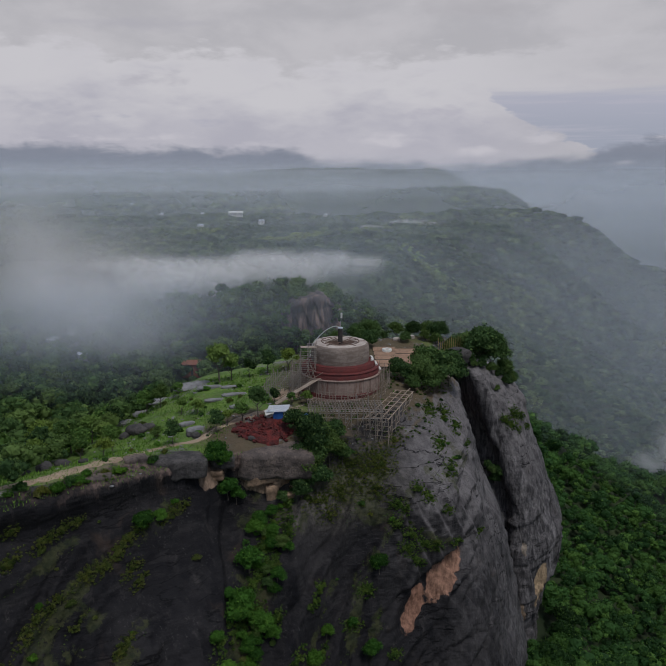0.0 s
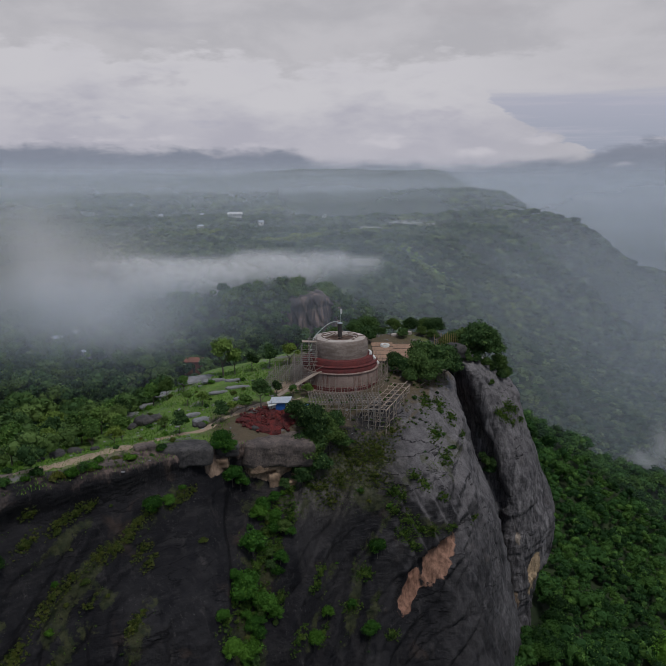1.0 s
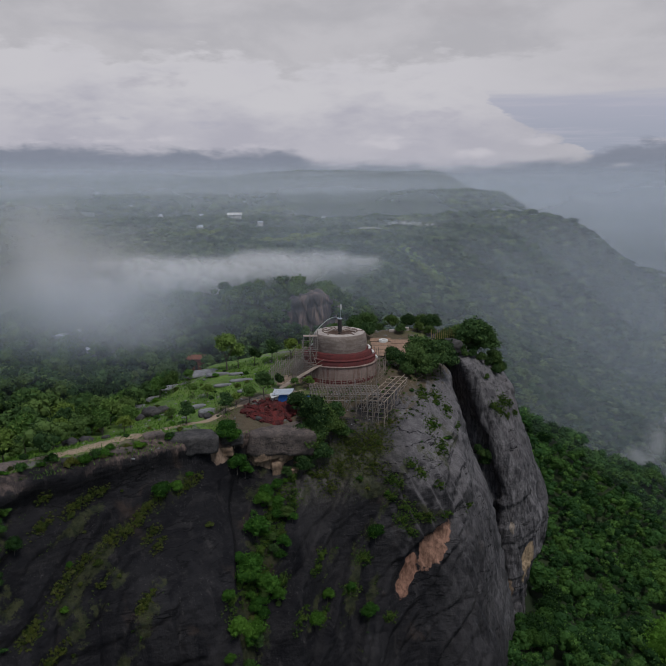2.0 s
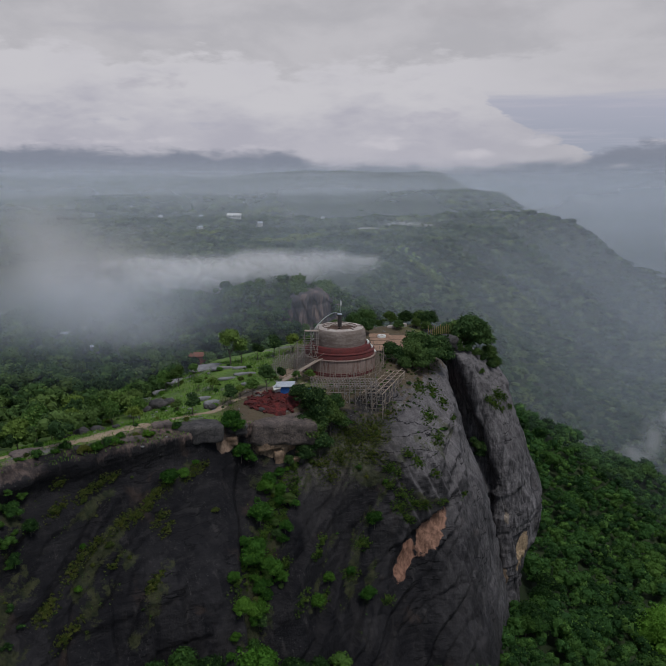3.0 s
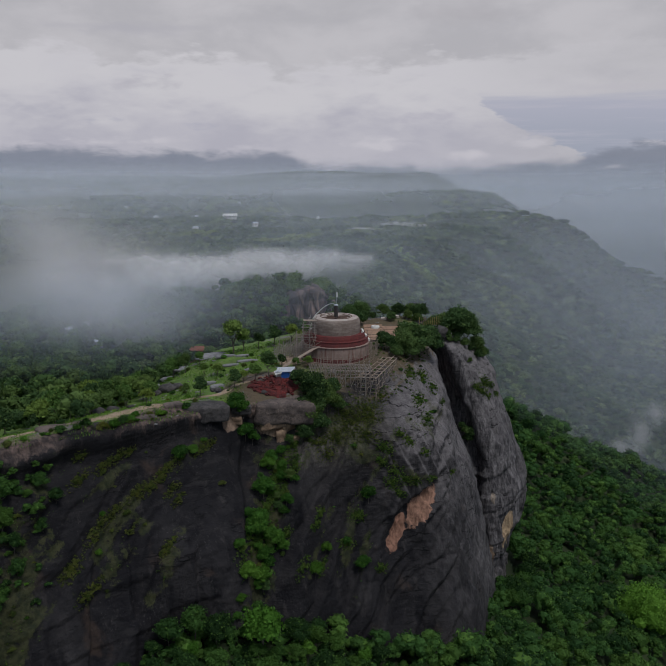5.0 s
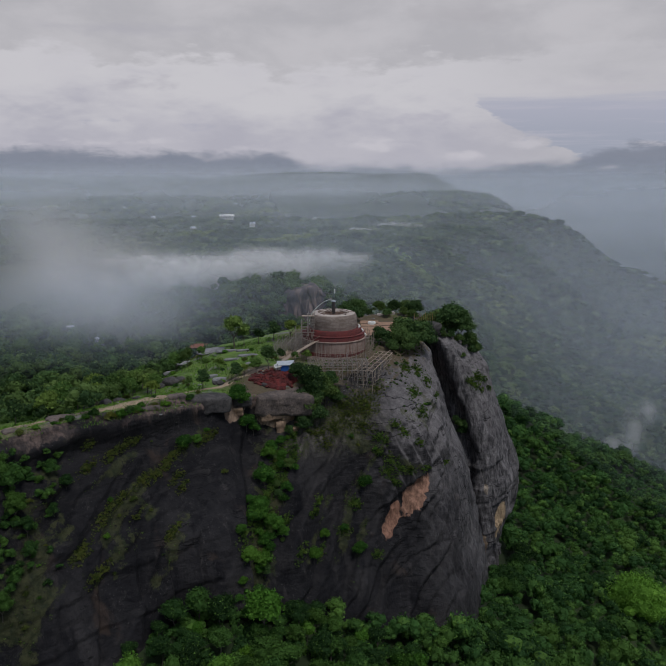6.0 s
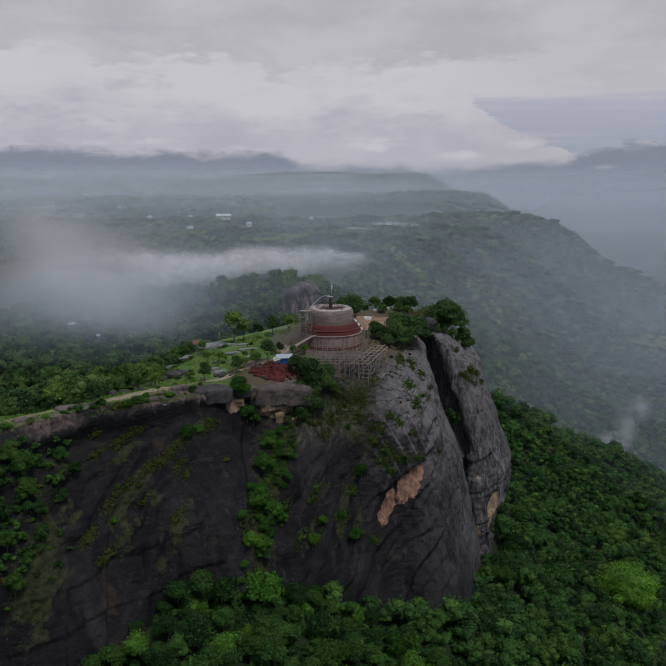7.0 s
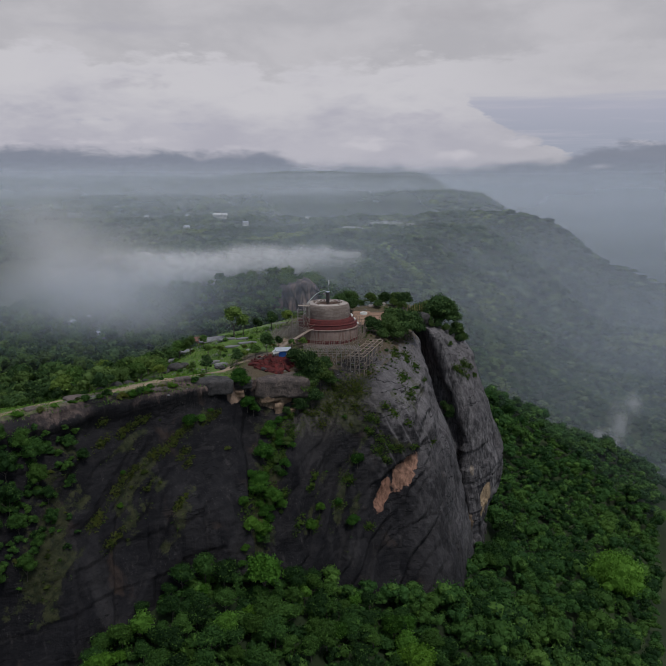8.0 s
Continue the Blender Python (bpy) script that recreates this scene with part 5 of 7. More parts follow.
def pole(parent, name, a, b, r, mat, sides=6):
    """A pole between two places of the world, a part of parent; poles of one stuff share a mesh."""
    key = (mat.name, sides)
    if key not in UNIT_POLES:
        UNIT_POLES[key] = Shape().bar((0, 0, 0), (0, 0, 1), 1.0, sides).mesh(name, mat, False)
    ob = new(name, UNIT_POLES[key])
    a, b = Vector(a), Vector(b)
    d = b - a
    ob.parent = parent
    ob.matrix_parent_inverse = Matrix.Translation(-parent.location)
    ob.matrix_basis = Matrix.LocRotScale(a, d.to_track_quat("Z", "Y"), (r, r, d.length))
    return ob


def top_z(x, y, other=0.0):
    t = top_at(x, y)
    return other if t is None else t.z


rs = random.Random(8)
deck = thing("scaffold_deck", (2, 124, top_z(2, 124)), "low lattice of grey scaffold tubes before the stupa", "scaffold")
xs = [-4.2 + 1.05 * i for i in range(13)]
ys = [121.6 + 1.2 * j for j in range(6)]
for i, x in enumerate(xs):
    for j, y in enumerate(ys):
        y2 = y + 0.05 * (x - 2) ** 2 * (0.35 if j > 2 else 0.1)
        lift = 2.35 + (rs.uniform(0.5, 1.3) if j in (4, 5) and i % 2 == 0 else rs.uniform(0.05, 0.25))
        pole(deck, "post", (x + rs.uniform(-0.1, 0.1), y2, top_z(x, y2) - 0.3), (x + rs.uniform(-0.1, 0.1), y2, max(lift, top_z(x, y2) + 0.5)), 0.055, MAT_STEEL)
for j, y in enumerate(ys):
    pole(deck, "ledger", (xs[0] - 0.4, y, 2.2 + rs.uniform(-0.05, 0.05)), (xs[-1] + 0.3, y + 0.1, 2.25), 0.05, MAT_STEEL)
    if j % 2 == 0:
        pole(deck, "ledger", (xs[0], y, 1.2), (xs[-1], y, 1.0), 0.05, MAT_STEEL)
for x in [-4.4 + 0.52 * i for i in range(26)]:
    pole(deck, "transom", (x + 0.5, ys[0] - 0.3, 2.3), (x - 0.25, ys[-1] + 0.3, 2.3 + rs.uniform(-0.06, 0.1)), 0.045, MAT_STEEL)
for k in range(7):
    x = -3.5 + 1.9 * k
    pole(deck, "brace", (x, ys[0], top_z(x, ys[0])), (x + 1.5, ys[0] + 0.1, 2.2), 0.045, MAT_STEEL)

stage = thing("scaffold_stage", (10, 127, top_z(10, 127)), "timber scaffold stage of pale beams at the cliff edge", "scaffold")
A, B, C, D = Vector((5.7, 122.6, 0.9)), Vector((9.5, 121.8, 0.8)), Vector((14.9, 134.2, 1.9)), Vector((11.8, 134.8, 2.0))


def on_stage(u, v, z=0.0):
    p = A.lerp(B, u).lerp(D.lerp(C, u), v)
    return Vector((p.x, p.y, p.z + z))


for u in (0.0, 0.33, 0.66, 1.0):
    pole(stage, "beam", on_stage(u, -0.03), on_stage(u, 1.0 + (0.14 if u == 0.66 else 0.02)), 0.085, MAT_PLANK, 5)
for k in range(8):
    v = k / 7
    pole(stage, "joist", on_stage(-0.06, v, 0.12), on_stage(1.06, v, 0.12), 0.075, MAT_PLANK, 5)
    for u in (0.0, 0.5, 1.0):
        p = on_stage(u, v)
        g = top_z(p.x, p.y, -6)
        if p.z - g > 0.4:
            pole(stage, "post", (p.x, p.y, g - 0.4), (p.x, p.y, p.z + (0.1 if k % 3 else 1.2 * (u == 0))), 0.075, MAT_POLE, 5)
            if k < 7 and p.z - g > 1.2:
                q = on_stage(u, v + 1 / 7)
                for h in (0.33, 0.66):
                    pole(stage, "ledger", (p.x, p.y, g + h * (p.z - g)), (q.x, q.y, g + h * (p.z - g) + 0.1), 0.05, MAT_POLE, 5)
                if k % 2 == 0:
                    pole(stage, "brace", (p.x, p.y, g + 0.2), (q.x, q.y, q.z - 0.1), 0.05, MAT_POLE, 5)
for h in (0.5, 1.3, 2.2, 3.1):
    pole(stage, "ledger", on_stage(-0.1, 0, -h), on_stage(1.05, 0, -h), 0.055, MAT_POLE, 5)

tower = thing("scaffold_tower", (-4.6, 132.6, top_z(-4.6, 132.6)), "tall scaffold tower of dull steel tubes against the stupa", "scaffold")
tx, ty = [-7.4, -6.0, -4.6, -3.4], [130.6, 132.2, 133.8]
for i, x in enumerate(tx):
    for j, y in enumerate(ty):
        high = (8.4, 10.2, 11.4, 11.8)[i]
        pole(tower, "post", (x, y, top_z(x, y) - 0.3), (x + 0.12 * i, y, high + rs.uniform(-0.3, 0.6)), 0.05, MAT_STEEL)
for k in range(12):
    z = 3.0 + 0.75 * k
    left = tx[0] if z < 8.2 else tx[1] if z < 10 else tx[2]
    for y in ty:
        pole(tower, "ledger", (left - 0.3, y, z), (tx[-1] + 0.5, y, z + 0.05), 0.042, MAT_STEEL)
    for x in tx:
        if x >= left:
            pole(tower, "transom", (x, ty[0] - 0.3, z + 0.1), (x, ty[-1] + 0.3, z + 0.1), 0.042, MAT_STEEL)
for x0, z0, x1, z1, y in ((-7.6, 2.2, -4.0, 8.0, 130.3), (-3.2, 2.4, -4.9, 9.0, 130.2), (-2.4, 3.0, -4.4, 9.6, 130.0), (-8.4, 2.0, -5.6, 6.8, 130.5), (-11.8, 2.2, -6.4, 8.4, 132.0), (-4.0, 5.6, -2.9, 9.4, 130.4)):
    pole(tower, "brace", (x0, y, z0), (x1, y, z1), 0.06, MAT_POLE)
part("platform", Shape().box(pose(0.2, -1.2, 11.15 - top_z(-4.6, 132.6), 0, 3, 6), 2.9, 1.3, 0.1), MAT_PLANK, tower, "pale plank platform")

posts = thing("post_field", (-8.8, 138, top_z(-8.8, 138)), "rows of thin grey posts and rails beside the stupa", "scaffold")
for i in range(11):
    for j in range(6):
        x, y = -13.2 + 0.85 * i + 0.3 * j, 133.4 + 1.5 * j
        g = top_z(x, y)
        pole(posts, "post", (x, y, g - 0.3), (x + rs.uniform(-0.08, 0.08), y, g + rs.uniform(1.7, 2.7) + 0.12 * i), 0.08, MAT_STEEL)
for j in range(6):
    y = 133.4 + 1.5 * j
    for h in (0.9, 1.7):
        pole(posts, "rail", (-13.4 + 0.3 * j, y, top_z(-13.2, y) + h), (-4.2 + 0.3 * j, y, top_z(-4.5, y) + h + 1.0), 0.04, MAT_STEEL)
for i in range(0, 11, 2):
    x = -13.2 + 0.85 * i
    pole(posts, "rail", (x, 133.2, top_z(x, 133.4) + 1.6 + 0.1 * i), (x + 1.7, 141.2, top_z(x + 1.7, 141) + 1.6 + 0.1 * i), 0.04, MAT_STEEL)

ring = thing("scaffold_ring", (SX, SY, SZ), "ring of thin scaffold poles round the foot of the stupa", "scaffold")
feet = []
for k in range(22):
    a = radians(-118 + 7.4 * k)
    for r in (8.2, 9.3):
        x, y = SX + r * math.cos(a), SY + r * math.sin(a)
        g = top_z(x, y, 0.5)
        high = g + rs.uniform(2.0, 3.4) + (0.9 if k > 11 else 0.0)
        pole(ring, "post", (x, y, g - 0.3), (x + rs.uniform(-0.15, 0.15), y, high), 0.045, MAT_POLE, 5)
        feet.append((x, y, g))
for k in range(len(feet) - 2):
    (x, y, g), (x1, y1, g1) = feet[k], feet[k + 2]
    for h in (1.1, 2.0):
        pole(ring, "ledger", (x, y, g + h), (x1, y1, g1 + h + rs.uniform(-0.1, 0.1)), 0.035, MAT_POLE, 5)
    if k % 5 == 0:
        pole(ring, "brace", (x, y, g), (x1, y1, g1 + 2.3), 0.035, MAT_POLE, 5)

gangway = thing("gangway", (-9.8, 127.6, top_z(-9.8, 127.6)), "sloping plank gangway up to the stupa", "gangway")
g0, g1 = Vector((-10.2, 127.2, 1.8)), Vector((-2.0, 130.4, 6.0))
for k in (-0.45, 0.0, 0.45):
    off = Vector((-0.35, 0.93, 0)) * k
    m_ = Matrix.LocRotScale(None, (g1 - g0).to_track_quat("X", "Z"), None)
    plank = part("plank", Shape().box(Matrix.Translation(g0 + off - gangway.location) @ m_ @ Matrix.Translation(((g1 - g0).length / 2, 0, 0)), (g1 - g0).length, 0.4, 0.08), MAT_PLANK, gangway)
for v in (0.1, 0.3, 0.5, 0.7, 0.9):
    p = g0.lerp(g1, v)
    for k in (-0.6, 0.6):
        x, y = p.x - 0.35 * k, p.y + 0.93 * k
        pole(gangway, "post", (x, y, top_z(x, y) - 0.2), (x, y, p.z + 0.05), 0.05, MAT_POLE)
pole(gangway, "rail", g0 + Vector((0.2, -0.6, 0.9)), g1 + Vector((0.2, -0.6, 0.9)), 0.045, MAT_POLE)

# ---- the building site ----
hut = thing("site_hut", (-9.4, 122.6, top_z(-9.4, 122.6)), "small site shelter with a pale sheet roof and blue tarpaulin", "shelter")
part("back_wall", Shape().box(pose(-0.3, 0.9, -0.2, 0, 0, -8), 3.0, 0.12, 1.9), MAT_SHEET, hut, "pale sheet wall")
part("side_wall", Shape().box(pose(1.2, -0.2, -0.2, 0, 0, 82), 2.2, 0.1, 1.8), MAT_SHEET, hut, "pale sheet wall")
part("tarpaulin", Shape().box(pose(0.05, -1.0, -0.2, 4, 0, -6), 1.7, 0.14, 1.65), MAT_BLUE, hut, "blue tarpaulin hung in front")
part("side_sheet", Shape().box(pose(-1.35, -0.7, -0.2, 8, 0, 25), 1.3, 0.12, 1.2), MAT_WHITE, hut, "white plastic sheet")
part("roof", Shape().box(pose(0, -0.1, 1.72, 7, -4, -7), 3.7, 2.7, 0.09), MAT_SHEET, hut, "pale blue-white roof sheets")
part("eave", Shape().box(pose(-1.5, -0.8, 1.35, 16, -14, 10), 1.5, 1.6, 0.07), MAT_WHITE, hut, "drooping white sheet")
for x, y in ((-1.5, -1.1), (1.3, -1.2), (1.4, 1.0), (-1.6, 1.0)):
    part("post", Shape().bar((x, y, -0.4), (x, y, 1.78), 0.05), MAT_POLE, hut)


def lump_mesh(name, sx, sy, sz, mat, seed, square=2.0, rough=0.2, fine=3):
    """A stone or heap: a sphere squared off and roughened."""
    v, f = ico(fine)
    k = np.sum(np.abs(v) ** square, 1) ** (-1.0 / square)
    v = v * k[:, None]
    v = v * (1 + rough * grain(v + 7.3 * seed, 1.4, seed, 5, 0.6))[:, None] * np.array([sx, sy, sz]) / 2
    return mesh_from(name, v, f, mat, True)


def layered_mesh(name, sx, sy, sz, mat, seed):
    """An angular block weathered into level beds."""
    v, f = ico(4)
    k = np.sum(np.abs(v) ** 9.0, 1) ** (-1.0 / 9.0)
    v = v * k[:, None]
    p = v * np.array([sx, sy, sz]) / 2
    bed = p[:, 2] + 0.7 * grain(p + 5.1 * seed, 0.3, seed, 3)
    out_ = 0.10 * steps(bed, 0.8 * sz, 0.1) + 0.95 * grain(p * np.array([1, 1, 0.3]) + 3.3 * seed, 0.5, seed + 1, 4, 0.6) + 0.1 * grain(p, 2.2, seed + 2, 3)
    flat = p[:, :2] / (np.linalg.norm(p[:, :2], axis=1, keepdims=True) + 0.3)
    p[:, :2] += flat * out_[:, None]
    p[:, 2] += 0.3 * grain(p * np.array([1, 1, 0]) + 9.0 * seed, 0.35, seed + 4, 3)
    return mesh_from(name, p, f, mat, True)


def lump(name, at, size, mat, seed, label, category, square=2.0, rough=0.2, turn=0, tilt=0, roll=0, group="", fine=4):
    ob = new(name, lump_mesh(name, *size, mat, seed, square, rough, fine))
    ob.matrix_basis = pose(*at, tilt, roll, turn)
    return tagged(ob, label, category, group)


lump("blue_tarpaulin", (-4.9, 122.2, top_z(-4.9, 122.2) + 0.45), (1.7, 1.1, 1.3), MAT_BLUE, 3, "crumpled blue tarpaulin on the ground beside the scaffold", "tarpaulin", 3.0, 0.3)


def draped(name, outline, mat, label, category, n=34, rise=0.08, swell=0.0, seed=0, kind=""):
    """A skin of earth laid over the rock inside a four-sided outline, swollen and ragged."""
    a, b, c, d = [np.array(p, float) for p in outline]
    v = []
    for i in range(n):
        for j in range(n):
            s, u = i / (n - 1), j / (n - 1)
            f, g = 2 * s - 1, 2 * u - 1
            s, u = 0.5 + 0.56 * f * math.sqrt(1 - g * g / 2), 0.5 + 0.56 * g * math.sqrt(1 - f * f / 2)
            p = (a * (1 - u) + b * u) * (1 - s) + (d * (1 - u) + c * u) * s
            w = np.array([[p[0], p[1], 0.0]])
            p = p + 1.5 * np.array([grain(w, 0.5, seed, 2)[0], grain(w, 0.5, seed + 1, 2)[0]])
            mid = max(0.0, min(1.0, 4 * (1 - max(abs(f), abs(g)))))
            z = top_z(p[0], p[1], -2) + rise * (1 if mid > 0.15 else -3) + swell * mid * (0.35 + 1.3 * grain(w, 0.7, seed + 2, 5, 0.68)[0])
            v.append((p[0], p[1], z))
    ob = new(name, quads_mesh(name, v, grid_faces(n, n)[:, ::-1], mat, smooth=True))
    return tagged(ob, label, category, kind=kind)


draped("red_earth", [(-16.6, 115.0), (-7.2, 116.6), (-6.8, 122.2), (-13.8, 123.4)], MAT_SOIL, "heap of dug red earth on the summit rock", "soil", n=54, swell=0.9, rise=0.22, seed=4)
cv_, cf_, k = [], [], 0
for i in range(260):
    a, d = rs.uniform(0, 6.3), math.sqrt(rs.random())
    x, y = -11.4 + 5.6 * d * math.cos(a), 119.2 + 4.6 * d * math.sin(a)
    q = rs.uniform(0.1, 0.34)
    cv_.append(ICO1[0] * q * (1 + 0.3 * np.random.default_rng(700 + i).standard_normal((len(ICO1[0]), 1))) * np.array([1, 1, 0.7]) + np.array([x, y, top_z(x, y, -2) + 0.25 + 0.35 * (1 - d)]))
    cf_.append(ICO1[1] + k)
    k += len(ICO1[0])
tagged(new("red_clods", quads_mesh("red_clods", np.vstack(cv_), np.zeros((0, 4)), MAT_SOIL, np.vstack(cf_))), "clods of dug red earth over the heap", "soil", kind="stuff")
draped("sand_mound", [(-11.5, 129.5), (-6.0, 130.2), (-5.6, 134.0), (-9.8, 134.4)], MAT_PATH, "heap of pale building sand below the gangway", "sand", n=22, swell=0.9, seed=9)

# the path along the rim
way = catmull([(-66, 77.5), (-57, 83.5), (-50, 89.5), (-44.2, 94.2), (-40.6, 96.2), (-37.5, 98.9), (-34.4, 102.3), (-30.7, 106.0), (-26.3, 113.2), (-22.3, 115.4), (-19.0, 120.3), (-13.7, 124.6), (-10.5, 126.8)], 130)
side = np.gradient(way, axis=0)
side = np.stack([-side[:, 1], side[:, 0]], 1) / np.linalg.norm(side, axis=1)[:, None]
pv = []
for i, (p, s) in enumerate(zip(way, side)):
    half = 0.95 * (1 + 0.35 * math.sin(i * 0.7) * math.cos(i * 0.31)) * (0.75 if i > 75 else 1.0)
    for k in (-1.15, -0.9, -0.3, 0.3, 0.9, 1.15):
        q = p + s * k * half
        pv.append((q[0], q[1], top_z(q[0], q[1], -3) + (0.07 if abs(k) < 1 else -0.25)))
tagged(new("path", quads_mesh("path", pv, grid_faces(len(way), 6), MAT_PATH, smooth=True)), "trodden pale earth path along the cliff rim", "path", kind="structure")

# blocks, slabs and boulders
for i, (x, y, dz, sx, sy, sz, turn, mat) in enumerate((
        (-24.4, 107.6, -2.0, 9.4, 4.4, 3.2, 12, MAT_BOULDER), (-34.0, 99.2, -1.0, 4.6, 2.4, 1.4, 25, MAT_RIM), (-46.5, 91.0, -0.9, 5.0, 2.6, 1.5, 40, MAT_RIM),
        (-29.6, 105.0, -0.6, 3.0, 2.0, 1.3, 30, MAT_RIM), (-17.4, 111.0, -1.4, 3.4, 2.6, 2.0, 5, MAT_BOULDER), (-9.4, 114.6, -3.4, 11.4, 6.4, 4.6, 8, MAT_RIM), (-52.5, 85.6, -1.1, 5.0, 2.6, 1.6, 40, MAT_RIM), (-39.4, 95.2, -0.9, 3.6, 2.0, 1.2, 35, MAT_BOULDER))):
    z = top_z(x, y, -2)
    block = new("rim_block", layered_mesh("rim_block", sx, sy, sz, mat, 20 + i))
    block.matrix_basis = pose(x, y, z + dz + 0.3 * sz, 3 * (i % 3) - 2, 2, turn)
    tagged(block, "weathered flat-topped granite block on the cliff rim", "rock", "blocks along the rim")
MAT_TAN = surface("fresh_tan_granite", mottled((0.33, 0.23, 0.155), (0.24, 0.16, 0.11), 0.5, (0.12, 0.09, 0.07), 5), 0.85, 0.6, 2)
for i, (x, z, sx, sy, sz, turn) in enumerate(((-11.4, -5.6, 5.6, 3.0, 2.0, 14), (-8.8, -6.6, 2.8, 2.2, 1.8, 40), (-9.8, -8.6, 2.0, 1.8, 3.4, 10), (-7.2, -9.2, 1.5, 1.3, 1.2, 60), (-6.6, -8.2, 1.0, 1.0, 0.9, 20), (-18.4, -4.2, 2.0, 1.6, 1.7, 0))):
    hit, n = face_at(x, z)
    block = new("broken_block", layered_mesh("broken_block", sx, sy, sz, MAT_TAN, 40 + i))
    block.matrix_basis = pose(hit.x, hit.y + 0.3, hit.z, 8, -6, turn)
    tagged(block, "broken tan granite block wedged under the rim", "rock", "broken blocks under the rim")
for i, (x, y, sx, sy, sz, turn) in enumerate(((-28.0, 145.0, 8.5, 4.6, 1.0, 28), (-34.5, 143.4, 5.0, 3.2, 0.8, 20), (-24.2, 140.5, 5.0, 1.8, 0.8, 18), (-41.0, 141.5, 4.6, 2.6, 1.2, 10), (-38.2, 142.5, 3.6, 2.0, 1.0, 30),
                                               (-18.5, 134.5, 4.8, 1.5, 0.7, 15), (-21.8, 132.5, 4.0, 1.3, 0.6, 12), (-17.0, 128.6, 3.2, 1.8, 0.6, 5), (-25.5, 124.5, 2.8, 1.5, 0.8, 25), (-23.4, 120.4, 3.0, 2.0, 1.0, 35), (-19.6, 139.5, 4.2, 1.2, 0.6, 10))):
    z = top_z(x, y, -3)
    lump("rock_slab", (x, y, z + 0.12 * sz), (sx, sy, sz), MAT_SLAB, 60 + i, "flat grey slab of bare rock in the summit grass", "rock", 3.2, 0.18, turn, 0, 0, "slabs in the summit grass")
for i, (x, y, s) in enumerate(((-34.9, 125.4, 2.6), (-33.0, 126.4, 1.8), (-36.6, 123.8, 1.5), (-43.0, 104.5, 2.4), (-40.6, 105.8, 2.0), (-45.6, 103.0, 1.7), (-37.0, 104.0, 1.0), (-22.6, 117.4, 1.3), (-24.0, 118.2, 1.0), (-13.4, 115.6, 1.0))):
    lump("boulder", (x, y, top_z(x, y, -3) + 0.18 * s), (1.5 * s, s, 0.85 * s), MAT_BOULDER, 80 + i, "dark rounded boulder in the grass", "boulder", 2.3, 0.25, 37 * i, 0, 0, "boulders on the plateau")

rope = Shape()
rp = []
for x, z in ((-14.6, -2.6), (-13.0, -3.0), (-11.2, -3.6), (-9.0, -5.0), (-7.0, -5.6), (-5.4, -5.0), (-4.6, -3.8)):
    hit, n = face_at(x, z)
    rp.append((hit.x, hit.y - 0.25, hit.z))
rp = catmull(rp, 40)
for a, b in zip(rp[:-1], rp[1:]):
    rope.bar(a, b, 0.07, 5)
tagged(new("hose_line", rope.mesh("hose_line", MAT_HOSE, True)), "pale hose hanging slack across the rock", "hose")

# the paved terrace behind the stupa
terrace = thing("terrace", (13, 153, top_z(13, 153)), "brown paved terrace with low steps behind the stupa", "terrace")
for k in range(5):
    y0, y1 = 148.6 + 1.95 * k, 150.35 + 1.95 * k
    x0, x1 = 9.0 - 0.1 * k, 17.4 + 0.2 * k
    for q in range(2):
        xa, xb = x0 + (x1 - x0) * q / 2, x0 + (x1 - x0) * (q + 1) / 2
        xm = (xa + xb) / 2
        za, zb = top_z(xm, y0, 4), top_z(xm, y1, 4)
        part("paving_panel", Shape().box(pose(xm - 13, (y0 + y1) / 2 - 153, (za + zb) / 2 - terrace.location.z - 0.06, math.degrees(math.atan2(zb - za, y1 - y0)), 0, 0), xb - xa - 0.05, y1 - y0, 0.42), MAT_PAVING, terrace)
    for x in (x0 + (x1 - x0) * 0.25, x0 + (x1 - x0) * 0.75):
        part("kerb", Shape().box(pose(x - 13, y0 - 0.1 - 153, top_z(x, y0, 4) - terrace.location.z - 0.2), (x1 - x0) / 2 - 0.05, 0.2, 0.5), MAT_DARK, terrace, "dark step edge")
tank = thing("round_basin", (11.6, 156.5, top_z(11.6, 156.5) + 0.25), "white round basin with a dark hollow on the terrace", "basin")
part("rim", Shape().lathe([(1.0, -0.3), (1.05, 0.45), (0.9, 0.55), (0.62, 0.45), (0.6, 0.1)], 28, closed=False), MAT_WHITE, tank, "", True)
part("hollow", Shape().lathe([(0.62, 0.12), (0.1, 0.1)], 20), MAT_DARK, tank, "dark hollow")
for i, (x, y, sx, sy, sz) in enumerate(((14.2, 163, 1.6, 1.0, 0.7), (17.4, 164, 1.8, 1.0, 0.9), (20.5, 160, 1.2, 0.8, 0.5))):
    lump("plaster_block", (x, y, top_z(x, y, 4) + 0.3 * sz), (sx, sy, sz), MAT_PALE, 100 + i, "pale plastered block on the summit terrace", "block", 5.0, 0.08, 13 * i)
fence = thing("ochre_fence", (26.5, 163, top_z(25, 163)), "row of short ochre posts at the summit edge", "fence")
for k in range(13):
    x, y = 23.4 + 0.52 * k, 161.8 + 0.22 * k
    g = top_z(x, y, 2)
    pole(fence, "post", (x, y, g - 0.3), (x, y, max(g + 1.2, 5.6) + 0.35 * (k % 3 == 0)), 0.06, MAT_YELLOW)
lump("granite_knob", (27.6, 160.6, 2.0), (5.2, 4.0, 3.6), MAT_BOULDER, 120, "dark granite knob at the head of the cleft", "rock", 4.5, 0.3, 20)

